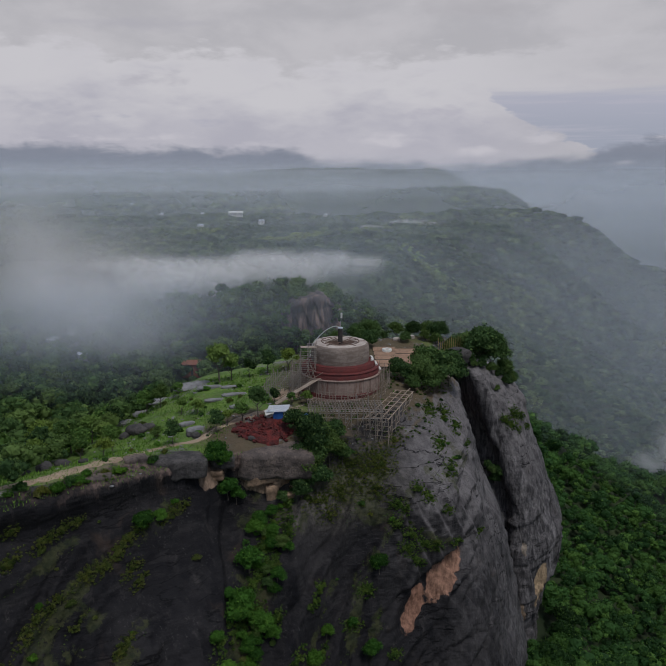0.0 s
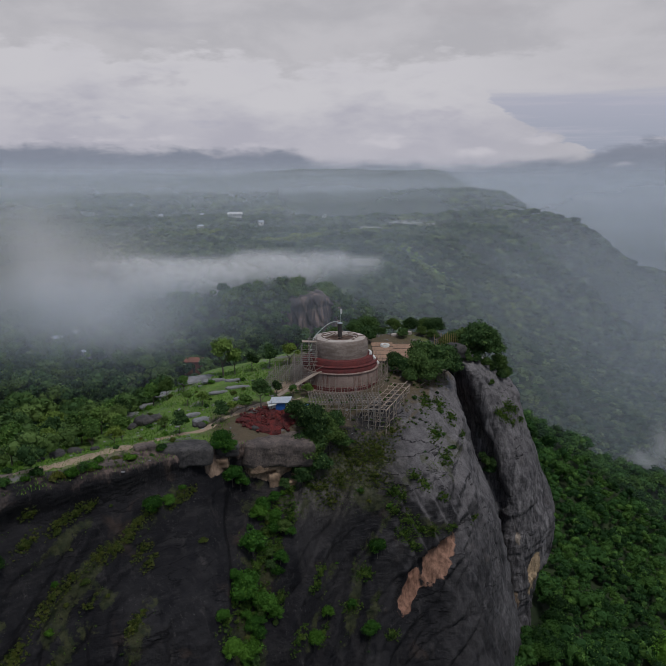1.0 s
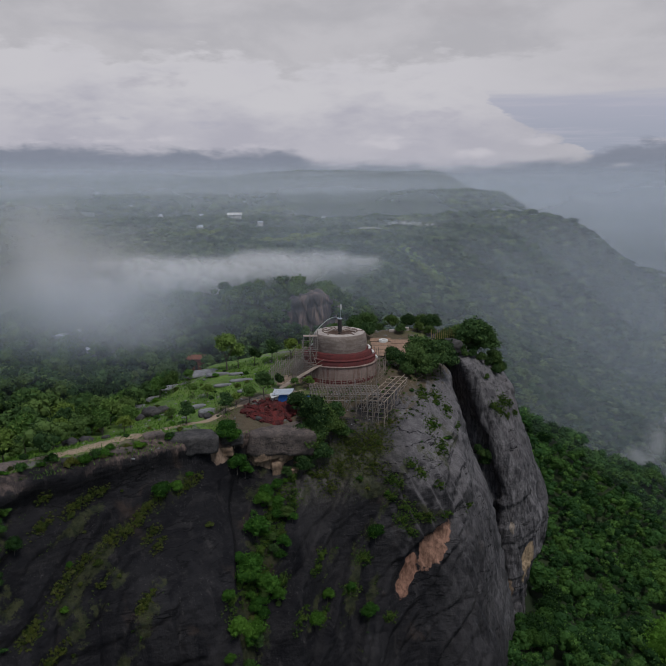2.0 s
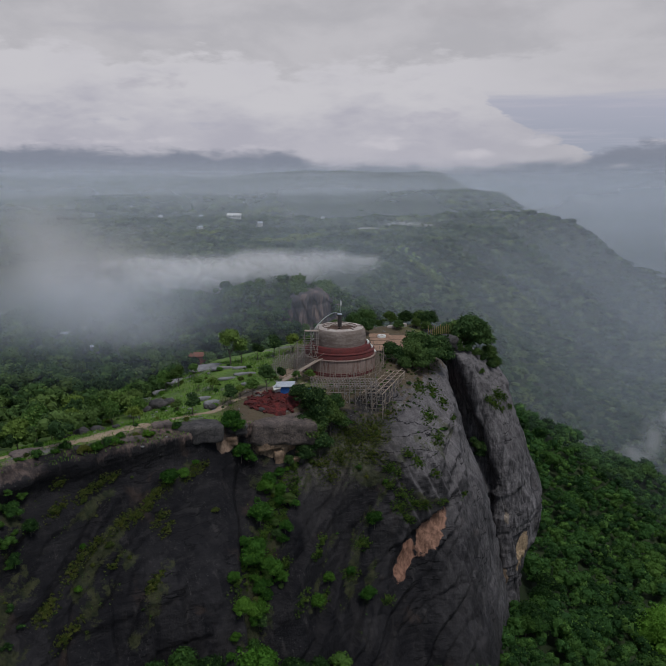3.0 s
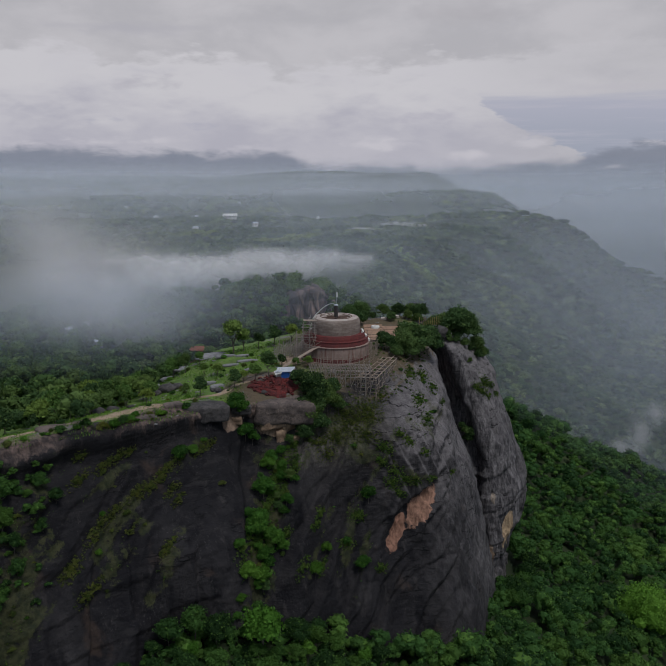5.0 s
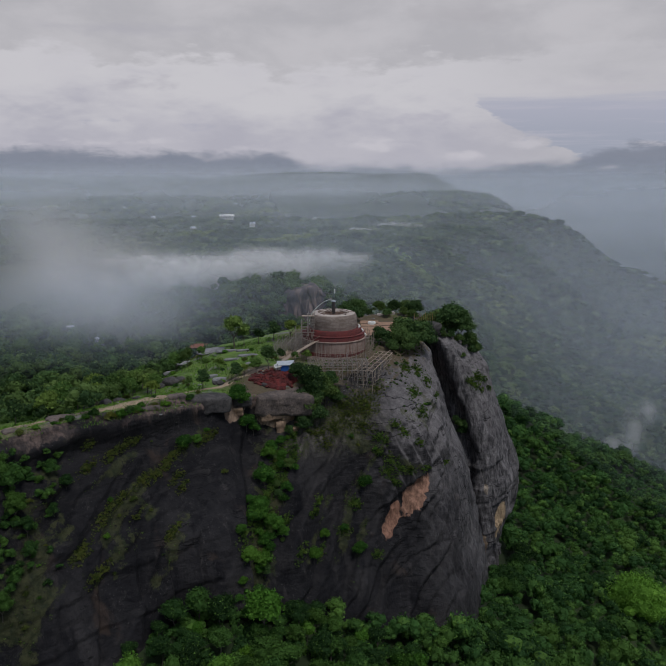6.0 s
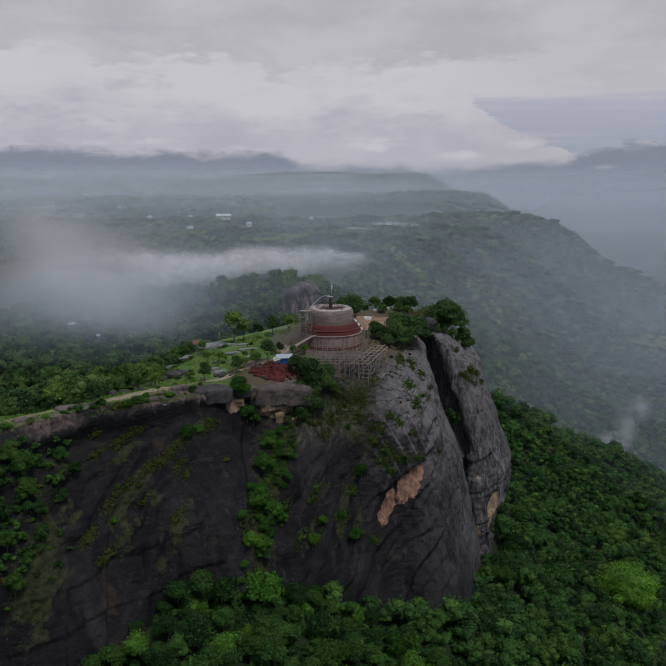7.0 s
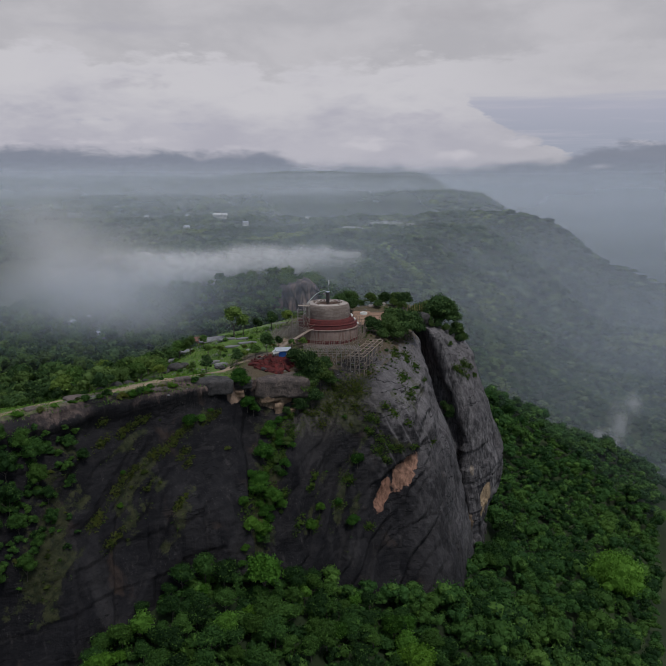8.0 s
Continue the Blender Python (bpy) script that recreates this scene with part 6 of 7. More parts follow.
# site clutter: rods, offcuts and stones
clutter = Shape()
for k in range(190):
    x, y = rs.uniform(-12, 20), rs.uniform(118, 149)
    if top_z(x, y, -9) < 0.2 or math.hypot(x - SX, y - SY) < 8.3 or top_at(x, y) is None:
        continue
    a, l = rs.uniform(0, math.pi), rs.uniform(0.6, 2.6)
    g = top_z(x, y)
    clutter.bar((x, y, g + 0.08), (x + l * math.cos(a), y + l * math.sin(a), g + 0.15 + rs.uniform(0, 0.3)), rs.uniform(0.04, 0.09), 4)
tagged(new("timber_offcuts", clutter.mesh("timber_offcuts", MAT_PLANK)), "scattered timber offcuts and rods on the site", "timber", kind="stuff")
stones = []
sv, sf, k = [], [], 0
v0, f0 = ICO1
for i in range(900):
    x, y = (rs.uniform(-40, 20), rs.uniform(98, 150)) if i < 420 else (rs.uniform(-14, 24), rs.uniform(114, 166))
    p = top_at(x, y)
    if p is None or p.z < (-6 if i < 420 else 0.2) or math.hypot(x - SX, y - SY) < 8.2 or (x > 9 and y < 139):
        continue
    s = rs.uniform(0.08, 0.30) * (1.6 if rs.random() < 0.1 else 1)
    sv.append(v0 * np.array([s * rs.uniform(0.7, 1.5), s, s * 0.6]) * (1 + 0.2 * np.random.default_rng(i).standard_normal((len(v0), 1))) + np.array(p) + np.array([0, 0, 0.1 * s]))
    sf.append(f0 + k)
    k += len(v0)
tagged(new("loose_stones", quads_mesh("loose_stones", np.vstack(sv), np.zeros((0, 4)), MAT_SLAB, np.vstack(sf))), "loose grey stones over the summit ground", "stones", kind="stuff")


# ---- trees and shrubs of the rock ----
DENSE = [tree_kind("summit_tree", 180 + i, 3.4, 0.8, 3600, 24, 0.22, MAT_LEAF_PLAIN, "dense dark green tree rooted at the cliff edge", 0.95) for i in range(3)]
YOUNG = [tree_kind("leafy_bush", 190 + i, 2.4, 0.2, 2600, 26, 0.14, MAT_LEAF_BUSH, "fresh green bush growing from a crack in the cliff", 0.8) for i in range(2)]
DARK = [tree_kind("cliff_tree", 196 + i, 3.4, 0.8, 3000, 30, 0.19, MAT_LEAF, "dark green tree clinging to the shaded cliff", 1.1) for i in range(2)]
KINDS += DENSE + YOUNG + DARK
SUMMIT = "dense green tree on the rock summit"
for i, (x, y, s) in enumerate(((21.6, 143.0, 1.35), (17.6, 141.0, 1.0), (13.8, 140.6, 0.7), (18.6, 145.0, 1.1), (15.2, 138.0, 0.5), (12.4, 142.6, 0.6), (23.4, 145.6, 1.1), (19.6, 140.0, 0.8),
                                (33.4, 163.0, 1.35), (31.0, 165.5, 1.05), (36.0, 165.2, 1.3), (39.6, 167.6, 0.72), (41.2, 169.6, 0.5), (28.6, 168.0, 0.8), (26.6, 166.0, 0.7), (23.0, 163.0, 0.45), (30.6, 161.0, 0.4), (42.6, 171.6, 0.5),
                                (24.2, 166.5, 0.75), (21.4, 167.5, 0.6), (14.4, 166.5, 0.5), (9.4, 163.5, 0.6), (7.6, 158.0, 0.55), (17.8, 169.0, 0.5), (11.6, 168.0, 0.5), (5.0, 162.0, 0.6), (1.0, 163.0, 0.55), (20.6, 163.5, 0.55), (16.0, 162.0, 0.35), (18.6, 166.0, 0.65), (22.6, 165.0, 0.6), (8.6, 166.6, 0.7), (20.8, 156.0, 0.3), (22.4, 158.0, 0.35),
                                (33.0, 160.2, 0.34), (35.4, 161.4, 0.42), (37.6, 163.0, 0.40), (39.8, 165.0, 0.42), (31.2, 159.6, 0.28), (36.6, 160.0, 0.26), (41.6, 167.4, 0.38), (-6.4, 118.6, 0.62), (-3.6, 116.4, 0.95), (0.2, 118.8, 0.62), (-1.2, 117.4, 0.7))):
    g = top_z(x, y, -4)
    put_tree(DENSE[i % 3], x, y, g - 0.4 - 0.4 * s, s * (1.0 if y < 157 or x > 25 else 0.98 + 0.2 * math.sin(i * 2.3)), group="trees on the summit")
for i, (x, z, s) in enumerate(((-4.0, -6.5, 0.95), (-2.6, -8.5, 0.8), (-5.2, -9.5, 0.6), (-2.4, -5.0, 1.0), (-0.6, -4.4, 0.8), (-5.6, -5.0, 0.7), (1.6, -4.6, 0.5))):
    hit, n = face_at(x, z)
    put_tree(DENSE[i % 3], hit.x, hit.y - 0.3, hit.z - 0.9, s, group="trees on the summit")
for i, (x, y, s) in enumerate(((-25.9, 113.8, 1.0), (-35.3, 112.9, 1.1), (-34.6, 106.2, 0.8), (-19.6, 118.3, 1.0), (-18.0, 121.0, 0.75), (-15.6, 122.2, 0.85), (-12.9, 123.4, 1.25), (-22.8, 145.2, 1.9), (-20.6, 146.6, 1.2),
                                (-10.6, 129.0, 0.7), (-7.4, 127.6, 0.6), (-4.8, 127.4, 0.6), (-33.0, 137.0, 1.0), (-30.0, 139.0, 0.8), (-36.0, 138.0, 1.2), (-40.5, 131.0, 1.3), (-43.0, 126.0, 1.4), (-45.0, 121.0, 1.5), (-48.0, 116.0, 1.5),
                                (-41.6, 117.0, 1.2), (-38.6, 119.5, 1.1), (-50.5, 110.0, 1.4), (-46.0, 109.0, 1.2), (-54.0, 104.0, 1.5), (-58.0, 98.0, 1.4), (-39.0, 108.6, 1.0), (-43.6, 136.0, 1.4), (-47.0, 131.0, 1.6), (-51.0, 124.0, 1.7), (-55.5, 116.0, 1.7), (-13.4, 147.0, 1.2), (-9.0, 147.5, 1.3), (-5.0, 148.5, 1.1), (-17.0, 146.5, 0.9), (-27.6, 130.0, 0.7), (-24.4, 128.0, 0.7), (-29.8, 119.6, 0.6))):
    put_tree(SLIM[i % 3], x, y, top_z(x, y, -8) - 0.2, s, group="small trees on the plateau")
for i, (x, z, s, k) in enumerate(((-18.2, -2.0, 0.9, 0), (-17.0, -3.0, 0.7, 1), (-16.6, -7.6, 0.85, 1), (-15.4, -8.8, 0.6, 0), (-12.0, -13.5, 0.8, 0), (-12.8, -17.5, 1.1, 1), (-13.8, -23.0, 1.2, 0), (-10.8, -25.5, 1.0, 1), (-14.6, -27.5, 0.9, 0), (-9.0, -27.0, 0.7, 1), (-12.6, -31.0, 1.0, 1),
                                    (7.6, -21.4, 0.75, 1), (-27.3, -7.9, 0.75, 1), (-25.4, -7.4, 0.5, 0), (-44.3, -8.9, 0.9, 1), (-46.5, -6.5, 0.9, 0), (-50.0, -11.0, 1.3, 0), (-53.0, -5.4, 1.3, 0), (-55.0, -9.0, 1.5, 0), (-57.0, -4.0, 1.4, 1), (-51.0, -7.5, 1.4, 0), (-54.0, -14.0, 1.5, 1), (-56.5, -18.0, 1.6, 0), (-50.5, -24.0, 1.2, 0), (-47.6, -17.0, 0.9, 0), (-45.4, -12.0, 0.7, 1), (-55.0, -25.0, 1.5, 0), (-48.4, -13.5, 0.9, 1), (-52.0, -17.0, 1.2, 0), (-49.0, -20.0, 0.9, 1), (3.0, -29.0, 0.5, 1), (6.6, -33.5, 0.7, 0), (-1.0, -30.0, 0.6, 1), (-3.0, -33.0, 0.8, 0))):
    hit, n = face_at(x, z)
    if hit:
        put_tree(YOUNG[k] if x > -44 else DARK[i % 2], hit.x, hit.y - 0.2, hit.z - 0.5, s if x > -44 else 0.46 * s, group="bushes on the cliff")
hit = ROCK.ray_cast(Vector((37.4, -60, -24.6)), Vector((0, 1, 0)))[0]
for dx, dz, s in ((0, 0, 0.9), (-1.8, 0.8, 0.7), (-0.8, -1.6, 0.8), (-2.6, 2.2, 0.6), (1.2, -0.6, 0.6)):
    put_tree(DENSE[0], hit.x + dx, hit.y - 0.4 - 0.2 * dx, hit.z + dz - 1.2, 0.55 * s, group="bushes on the cliff")

for x, y, s in ((47.5, 146.0, 1.1), (50.5, 149.5, 1.2), (53.0, 153.5, 1.1), (49.0, 142.5, 1.0), (46.0, 142.0, 0.9), (54.5, 158.0, 1.1), (56.5, 163.0, 1.2), (51.5, 146.0, 1.0)):
    put_tree(WIDE[int(7 * x) % 5], x, y, float(land(x, y)) - 0.3, s, group="forest at the foot of the cliff")
# the gully is full of bushes
rs2 = random.Random(31)
for i in range(44):
    z = -10 - 23 * (i + rs2.random()) / 44
    hit, n = face_at(-11.2 + rs2.gauss(0, 1.9) + 0.16 * (z + 20), z)
    if hit:
        put_tree((YOUNG[i % 2] if i % 3 else DENSE[i % 2]), hit.x, hit.y - 0.2, hit.z - 0.5, rs2.uniform(0.22, 0.62) * (1 if i % 3 else 0.7), group="bushes on the cliff")
for i in range(26):
    p = way[int(4 + i * 3.1)]
    x, y = p[0] + rs2.uniform(1.0, 3.0), p[1] - rs2.uniform(1.4, 3.0)
    q = top_at(x, y)
    if q and q.z > -7:
        put_tree(SHRUB[rs2.choice((0, 1, 2, 0))], x, y, q.z - 0.2, rs2.uniform(0.35, 0.95), group="shrubs along the rim")
# low shrubs along the ledges
for x0, z0, x1, z1, w in BANDS:
    length = math.hypot(x1 - x0, z1 - z0)
    for k in range(int(length * w * 0.09) + 1):
        u = rs2.random()
        x, z = x0 + u * (x1 - x0) + rs2.gauss(0, 0.5 * w), z0 + u * (z1 - z0) + rs2.gauss(0, 0.5 * w)
        hit, n = face_at(x, z)
        if hit is None or hit.y > 170:
            continue
        put_tree(SHRUB[rs2.choice((0, 1, 2, 2))], hit.x, hit.y + 0.1, hit.z - 0.25, rs2.uniform(0.22, 0.62), group="shrubs along the ledges")
for i, (x, y, s) in enumerate([(rs2.uniform(-58, -16), rs2.uniform(84, 146), rs2.uniform(0.25, 0.7)) for _ in range(70)] + [(rs2.uniform(-14, 22), rs2.uniform(118, 146), rs2.uniform(0.2, 0.5)) for _ in range(40)]):
    p = top_at(x, y)
    if p is None or p.z < -14 or math.hypot(x - SX, y - SY) < 9 or (-17 < x < -6 and 113 < y < 125):
        continue
    put_tree(SHRUB[i % 3], x, y, p.z - 0.1, s, group="shrubs in the summit grass")

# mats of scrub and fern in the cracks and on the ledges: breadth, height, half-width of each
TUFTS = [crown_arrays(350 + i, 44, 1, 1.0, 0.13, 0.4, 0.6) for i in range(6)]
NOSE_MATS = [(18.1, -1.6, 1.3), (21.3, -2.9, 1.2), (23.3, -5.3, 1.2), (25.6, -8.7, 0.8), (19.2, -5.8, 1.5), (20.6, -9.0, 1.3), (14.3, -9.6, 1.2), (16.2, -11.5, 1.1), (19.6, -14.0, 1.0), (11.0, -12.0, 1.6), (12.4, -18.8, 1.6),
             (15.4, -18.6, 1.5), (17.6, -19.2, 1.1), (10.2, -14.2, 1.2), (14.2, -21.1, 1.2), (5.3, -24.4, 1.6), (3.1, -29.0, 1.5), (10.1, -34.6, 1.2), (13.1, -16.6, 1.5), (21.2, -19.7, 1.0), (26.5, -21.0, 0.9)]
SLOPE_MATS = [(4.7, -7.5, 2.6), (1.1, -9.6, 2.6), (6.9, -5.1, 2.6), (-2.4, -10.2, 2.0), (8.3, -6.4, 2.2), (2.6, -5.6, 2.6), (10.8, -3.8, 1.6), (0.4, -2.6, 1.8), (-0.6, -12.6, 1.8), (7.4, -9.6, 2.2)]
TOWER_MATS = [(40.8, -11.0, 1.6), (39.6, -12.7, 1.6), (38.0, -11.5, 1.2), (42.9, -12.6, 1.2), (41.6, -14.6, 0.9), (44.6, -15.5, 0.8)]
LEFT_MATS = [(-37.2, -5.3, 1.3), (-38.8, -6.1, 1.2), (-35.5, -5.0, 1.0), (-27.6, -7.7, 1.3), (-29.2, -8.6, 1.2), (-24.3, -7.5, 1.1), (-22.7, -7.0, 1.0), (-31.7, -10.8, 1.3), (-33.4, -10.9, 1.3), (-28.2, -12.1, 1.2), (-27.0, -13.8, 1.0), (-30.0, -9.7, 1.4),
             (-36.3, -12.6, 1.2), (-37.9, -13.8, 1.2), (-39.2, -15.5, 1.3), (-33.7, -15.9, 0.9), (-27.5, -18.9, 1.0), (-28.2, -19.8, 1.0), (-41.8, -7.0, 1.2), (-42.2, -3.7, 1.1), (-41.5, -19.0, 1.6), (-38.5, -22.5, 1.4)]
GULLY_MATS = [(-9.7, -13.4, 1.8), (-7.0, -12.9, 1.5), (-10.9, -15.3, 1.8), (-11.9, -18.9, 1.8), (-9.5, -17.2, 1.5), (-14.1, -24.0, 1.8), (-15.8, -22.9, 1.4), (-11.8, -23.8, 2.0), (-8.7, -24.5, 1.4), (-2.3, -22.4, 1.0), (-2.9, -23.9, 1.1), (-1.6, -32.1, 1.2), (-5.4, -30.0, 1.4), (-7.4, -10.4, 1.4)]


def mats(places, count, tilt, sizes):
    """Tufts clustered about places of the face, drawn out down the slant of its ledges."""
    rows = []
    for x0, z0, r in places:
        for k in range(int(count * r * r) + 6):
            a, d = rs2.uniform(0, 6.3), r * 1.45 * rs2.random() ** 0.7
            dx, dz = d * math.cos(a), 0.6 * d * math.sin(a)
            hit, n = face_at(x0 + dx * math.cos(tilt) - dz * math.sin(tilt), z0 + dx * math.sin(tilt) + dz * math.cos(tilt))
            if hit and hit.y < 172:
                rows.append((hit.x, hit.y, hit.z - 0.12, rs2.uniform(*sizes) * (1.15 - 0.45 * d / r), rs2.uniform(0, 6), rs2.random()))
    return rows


MAT_FERN = leaf_material("fern_leaves", (0.045, 0.095, 0.022), (0.085, 0.15, 0.03), (0.14, 0.20, 0.045))
loose = []
for x0, z0, x1, z1, w in BANDS:
    for k in range(int(math.hypot(x1 - x0, z1 - z0) * w * 0.5)):
        u = rs2.random()
        loose.append((x0 + u * (x1 - x0) + rs2.gauss(0, 0.5 * w), z0 + u * (z1 - z0) + rs2.gauss(0, 0.5 * w), rs2.uniform(0.15, 0.55)))
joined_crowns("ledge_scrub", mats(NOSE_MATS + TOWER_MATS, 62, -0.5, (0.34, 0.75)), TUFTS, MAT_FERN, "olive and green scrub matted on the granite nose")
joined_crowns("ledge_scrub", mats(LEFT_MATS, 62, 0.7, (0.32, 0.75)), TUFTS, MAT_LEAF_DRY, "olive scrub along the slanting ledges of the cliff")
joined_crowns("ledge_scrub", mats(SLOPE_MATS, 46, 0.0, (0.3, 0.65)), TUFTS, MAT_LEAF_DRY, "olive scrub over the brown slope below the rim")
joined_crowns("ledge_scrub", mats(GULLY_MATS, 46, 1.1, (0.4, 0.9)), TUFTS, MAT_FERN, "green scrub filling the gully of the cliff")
joined_crowns("ledge_scrub", mats(loose, 10, 0.8, (0.12, 0.34)), TUFTS, MAT_FERN, "sparse scrub rooted in cracks of the cliff")
# a dark thicket hanging below the rim at the cliff's end
thicket = []
for i in range(110):
    x, z = rs2.uniform(-62, -44), rs2.uniform(-22, -1)
    if x + 0.35 * z > -50 + 3 * rs2.random():
        continue
    hit, n = face_at(x, z)
    if hit:
        thicket.append((hit.x, hit.y - 0.3, hit.z - 0.6, rs2.uniform(0.2, 0.42), rs2.uniform(0, 6), rs2.random()))
joined_crowns("cliff_thicket", thicket, MIDS, MAT_LEAF, "dark green thicket hanging below the cliff rim")
# low scrub and weeds round the building site
spots = []
for i in range(900):
    x, y = (rs2.uniform(8, 24), rs2.uniform(122, 150)) if i < 560 else (rs2.uniform(-14, 8), rs2.uniform(114, 128))
    q = top_at(x, y)
    if q is None or q.z < -4 or math.hypot(x - SX, y - SY) < 8.6 or (-17 < x < -6 and y > 114) or noise.noise((0.3 * x, 0.3 * y, 8)) < -0.05:
        continue
    spots.append((x, y, q.z - 0.1, rs2.uniform(0.25, 0.75), rs2.uniform(0, 6), rs2.random()))
joined_crowns("site_scrub", spots, TUFTS, MAT_FERN, "low weeds and scrub round the building site")

# grass over the plateau
gv = []
rg = np.random.default_rng(12)
for i in range(24000):
    x, y = rg.uniform(-62, 8), rg.uniform(80, 152)
    hit, n, _, _ = ROCK.ray_cast(Vector((x, y, 100)), Vector((0, 0, -1)))
    if hit is None or n.z < 0.86 or hit.z < (-16 if x < -52 or y > 118 else -2.2) or math.hypot(x - SX, y - SY) < 13 or (-18 < x < -6 and 112 < y < 130) or noise.noise((0.11 * x, 0.11 * y, 3)) < -0.25:
        continue
    for b in range(3):
        a, h, w = rg.uniform(0, 6.3), rg.uniform(0.10, 0.28), 0.07
        ox, oy = rg.uniform(-0.9, 0.9, 2)
        c, s = math.cos(a), math.sin(a)
        gv += [(x + ox - w * c, y + oy - w * s, hit.z - 0.1), (x + ox + w * c, y + oy + w * s, hit.z - 0.1), (x + ox + 0.3 * w * c + 0.2 * s, y + oy + 0.3 * w * s - 0.2 * c, hit.z + h), (x + ox - 0.3 * w * c + 0.2 * s, y + oy - 0.3 * w * s - 0.2 * c, hit.z + h)]
MAT_GRASS = leaf_material("tall_grass", (0.09, 0.20, 0.03), (0.13, 0.27, 0.04), (0.19, 0.29, 0.06))
tagged(new("grass", quads_mesh("grass", gv, np.arange(len(gv)).reshape(-1, 4), MAT_GRASS, tint=np.repeat(rg.random(len(gv) // 4), 4))), "tall green grass over the summit plateau", "grass", kind="stuff")


# ---- beyond the summit ----
outcrop = loft([[(-21, 312, -14), (-15, 312, -9), (-6, 312, -7), (-2, 312, -9), (3, 312, -14)], [(-20, 294, -13), (-15, 288, -8), (-7, 287, -5.5), (-2, 289, -7), (2, 294, -14)],
                [(-20, 291, -19), (-15, 286, -15), (-7, 285, -13), (-1, 287, -14), (2, 292, -19)], [(-21, 290, -40), (-15, 284, -40), (-6, 283, -40), (-1, 285, -40), (2, 291, -40)]], 90, 70)
op = outcrop.reshape(-1, 3)
op = op + grid_normals(outcrop).reshape(-1, 3) * (1.3 * grain(op * np.array([1, 1, 0.6]), 0.14, 61, 4) + 0.9 * steps(op[:, 0] + 0.4 * op[:, 2] + 2.5 * grain(op, 0.15, 62, 2), 5.2, 0.1) + 0.5 * steps(-op[:, 2] + 0.3 * op[:, 0] + 2.5 * grain(op, 0.12, 63, 2), 8.5, 0.06))[:, None]
op[:, 2] -= 0.8
MAT_FAR_ROCK = surface("streaked_far_rock", lambda t, p: ramp(t, noisen(t, stretch(t, p, 1, 1, 0.12), 0.35, 5, 0.65), [(0.35, (0.03, 0.026, 0.03)), (0.52, (0.075, 0.06, 0.062)), (0.72, (0.30, 0.21, 0.18))]), 0.9, 0.6, 0.8)
tagged(new("far_outcrop", quads_mesh("far_outcrop", op, grid_faces(70, 90), MAT_FAR_ROCK, smooth=True)), "streaked brown rock face in the wooded knoll", "cliff", kind="structure")


knoll_trees = []
for i in range(70):
    x, y = -9 + rs.uniform(-26, 26), rs.uniform(274, 300)
    if -17.5 < x < -0.5 and y > 280:
        continue
    knoll_trees.append((x, y, float(land(x, y)) + 1.8, rs.uniform(0.9, 1.4), rs.uniform(0, 6), rs.random()))
for i in range(24):
    knoll_trees.append((-9 + rs.uniform(-8, 8), rs.uniform(289, 300), -8.2 - rs.uniform(0, 1), rs.uniform(0.6, 1.0), rs.uniform(0, 6), rs.random()))
for i in range(44):
    left = i % 2
    knoll_trees.append(((-17.6 if left else 0.2) + rs.uniform(-1.6, 1.2), 289 + rs.uniform(-1.5, 2), -9 - 24 * rs.random(), rs.uniform(0.5, 0.95), rs.uniform(0, 6), rs.random()))
for i in range(46):
    x = -10 + rs.uniform(-13, 13)
    knoll_trees.append((x, 281 - rs.uniform(0, 3), -22 - 6 * rs.random() + 0.05 * (x + 9) ** 2, rs.uniform(0.5, 1.0), rs.uniform(0, 6), rs.random()))
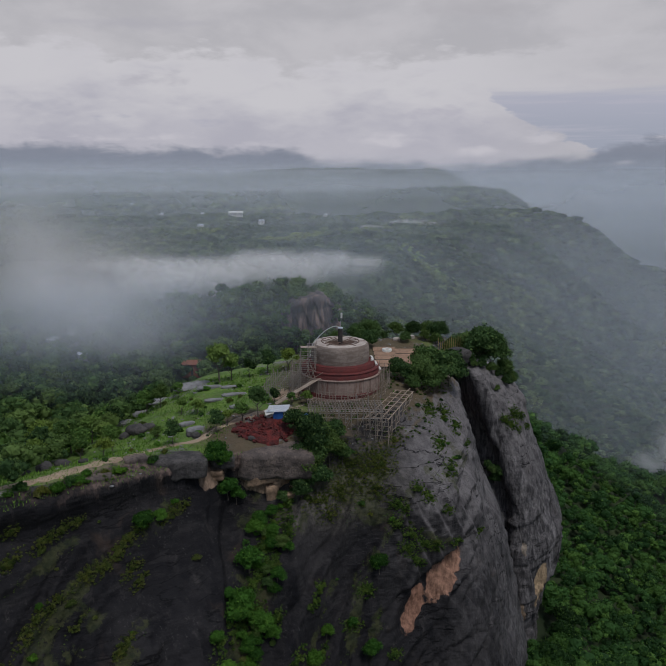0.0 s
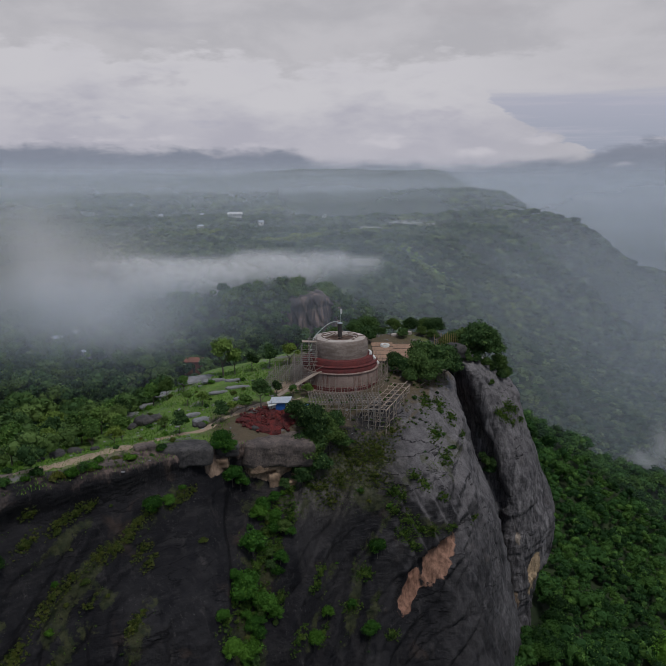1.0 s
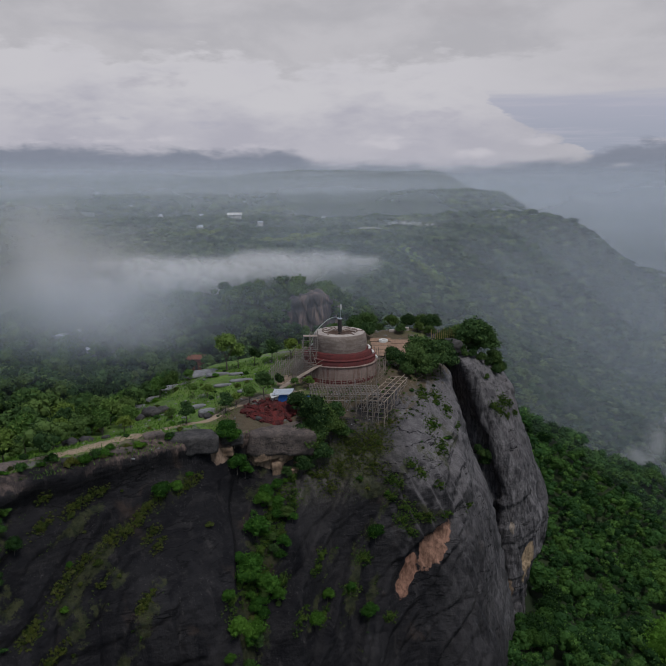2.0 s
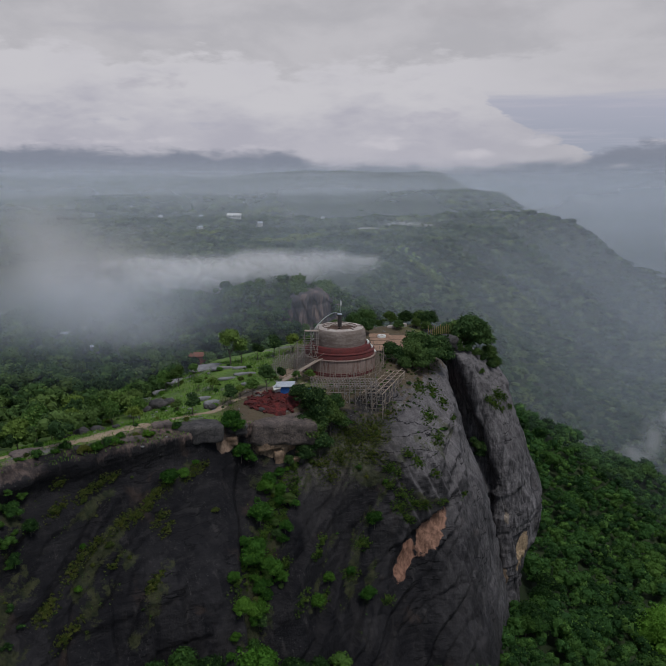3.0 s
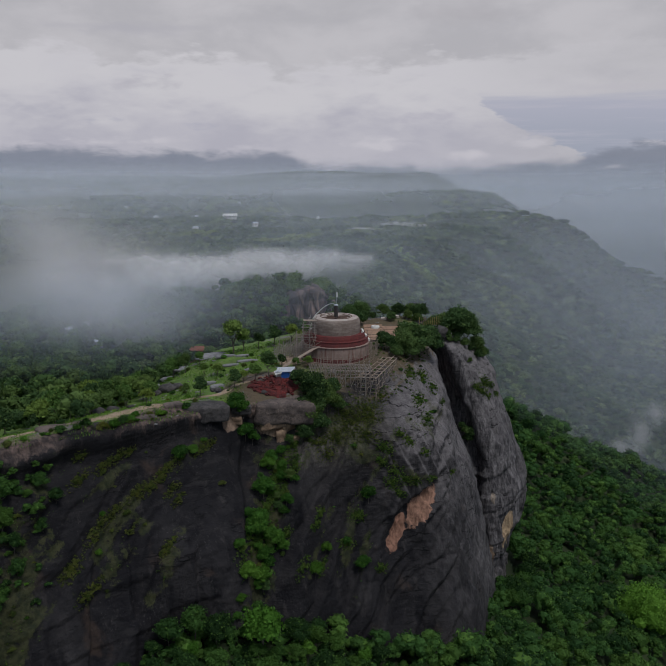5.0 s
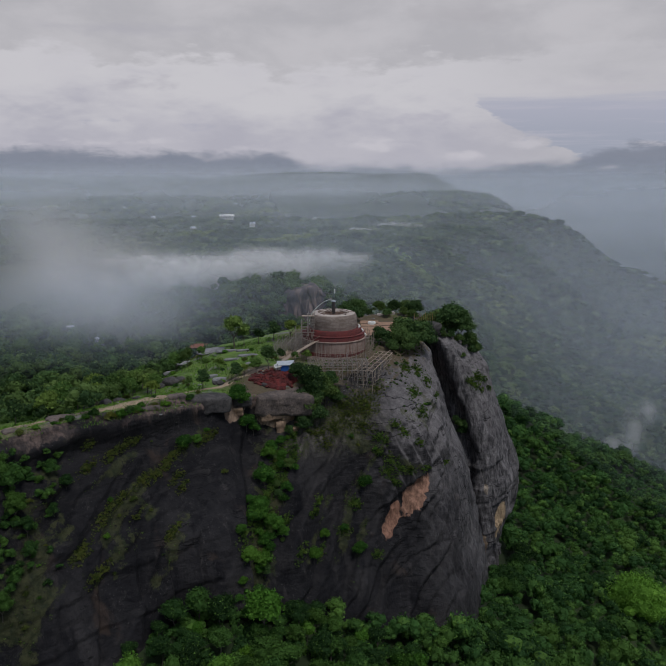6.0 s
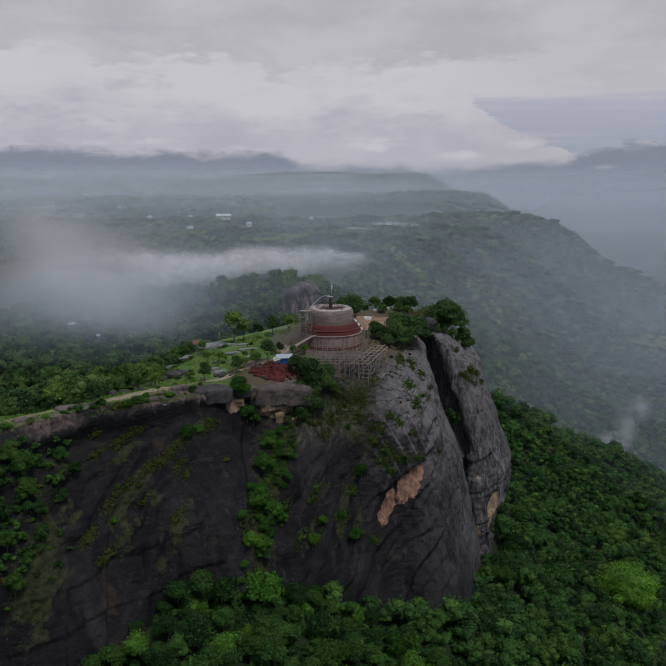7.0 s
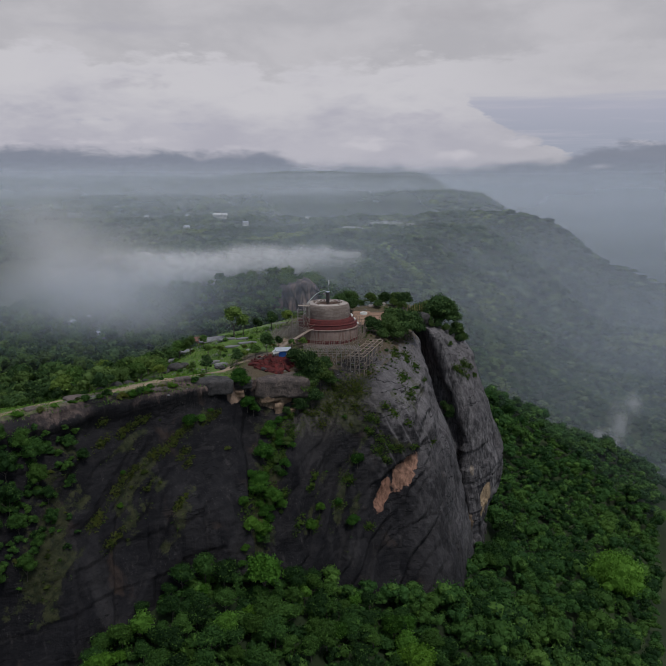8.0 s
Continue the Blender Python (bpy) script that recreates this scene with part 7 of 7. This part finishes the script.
joined_crowns("knoll_wood", knoll_trees, MIDS, MAT_LEAF_PLAIN, "green woodland clothing the knoll around its rock face")


def house(name, x, y, w, d, h, turn, wall, roof, label, lift=0.0):
    z = float(land(np.array([x]), np.array([y]))[0]) + lift
    ob = thing(name, (x, y, z), label, "house")
    ob.rotation_euler.z = radians(turn)
    part("wall", Shape().box(pose(0, 0, -3), w, d, h + 3), wall, ob)
    s = Shape()
    s.add([(-w * 0.58, -d * 0.62, h), (w * 0.58, -d * 0.62, h), (w * 0.58, d * 0.62, h), (-w * 0.58, d * 0.62, h), (-w * 0.5, 0, h + 0.32 * d), (w * 0.5, 0, h + 0.32 * d)],
          [(0, 1, 5, 4), (2, 3, 4, 5), (1, 2, 5), (3, 0, 4), (3, 2, 1, 0)])
    part("roof", s, roof, ob, "pitched roof")
    part("door", Shape().box(pose(0, -d / 2 - 0.03, 0), 1.0, 0.1, 2.0), MAT_DARK, ob)
    return ob


house("red_roof_house", -52.5, 270, 7, 4, 4.2, 4, MAT_ROOF_TILE, MAT_ROOF_TILE, "small red-brown house among the trees behind the summit", 0.6)
for i, (x, y, w, d, turn, lift) in enumerate(((-110.6, 291, 6, 3, -20, 2.4), (-105.5, 296, 4, 3, 15, 2.6), (-95, 275, 3, 2.4, 30, 2.2), (-98, 312, 4, 3, 0, 3), (-88, 312, 3, 2.4, 10, 3))):
    house("white_house", x, y, w, d, 2.2, turn, MAT_SLAB, MAT_SHEET, "pale-roofed house in the misty woods", lift)
house("white_hall", -183, 1422, 26, 12, 7, 8, MAT_WHITE, MAT_WHITE, "long white hall far off on the plain", 8.0)
for i in range(8):
    x, y = rs.uniform(-520, 50), rs.uniform(1200, 2100)
    house("far_house", x, y, rs.uniform(6, 14), rs.uniform(5, 8), 4, rs.uniform(0, 90), MAT_WHITE, MAT_SHEET, "tiny pale house far off in the plain", 6.0)

# the pattern trees are no longer needed
for ob in KINDS:
    for child in list(ob.children_recursive):
        bpy.data.objects.remove(child)
    bpy.data.objects.remove(ob)
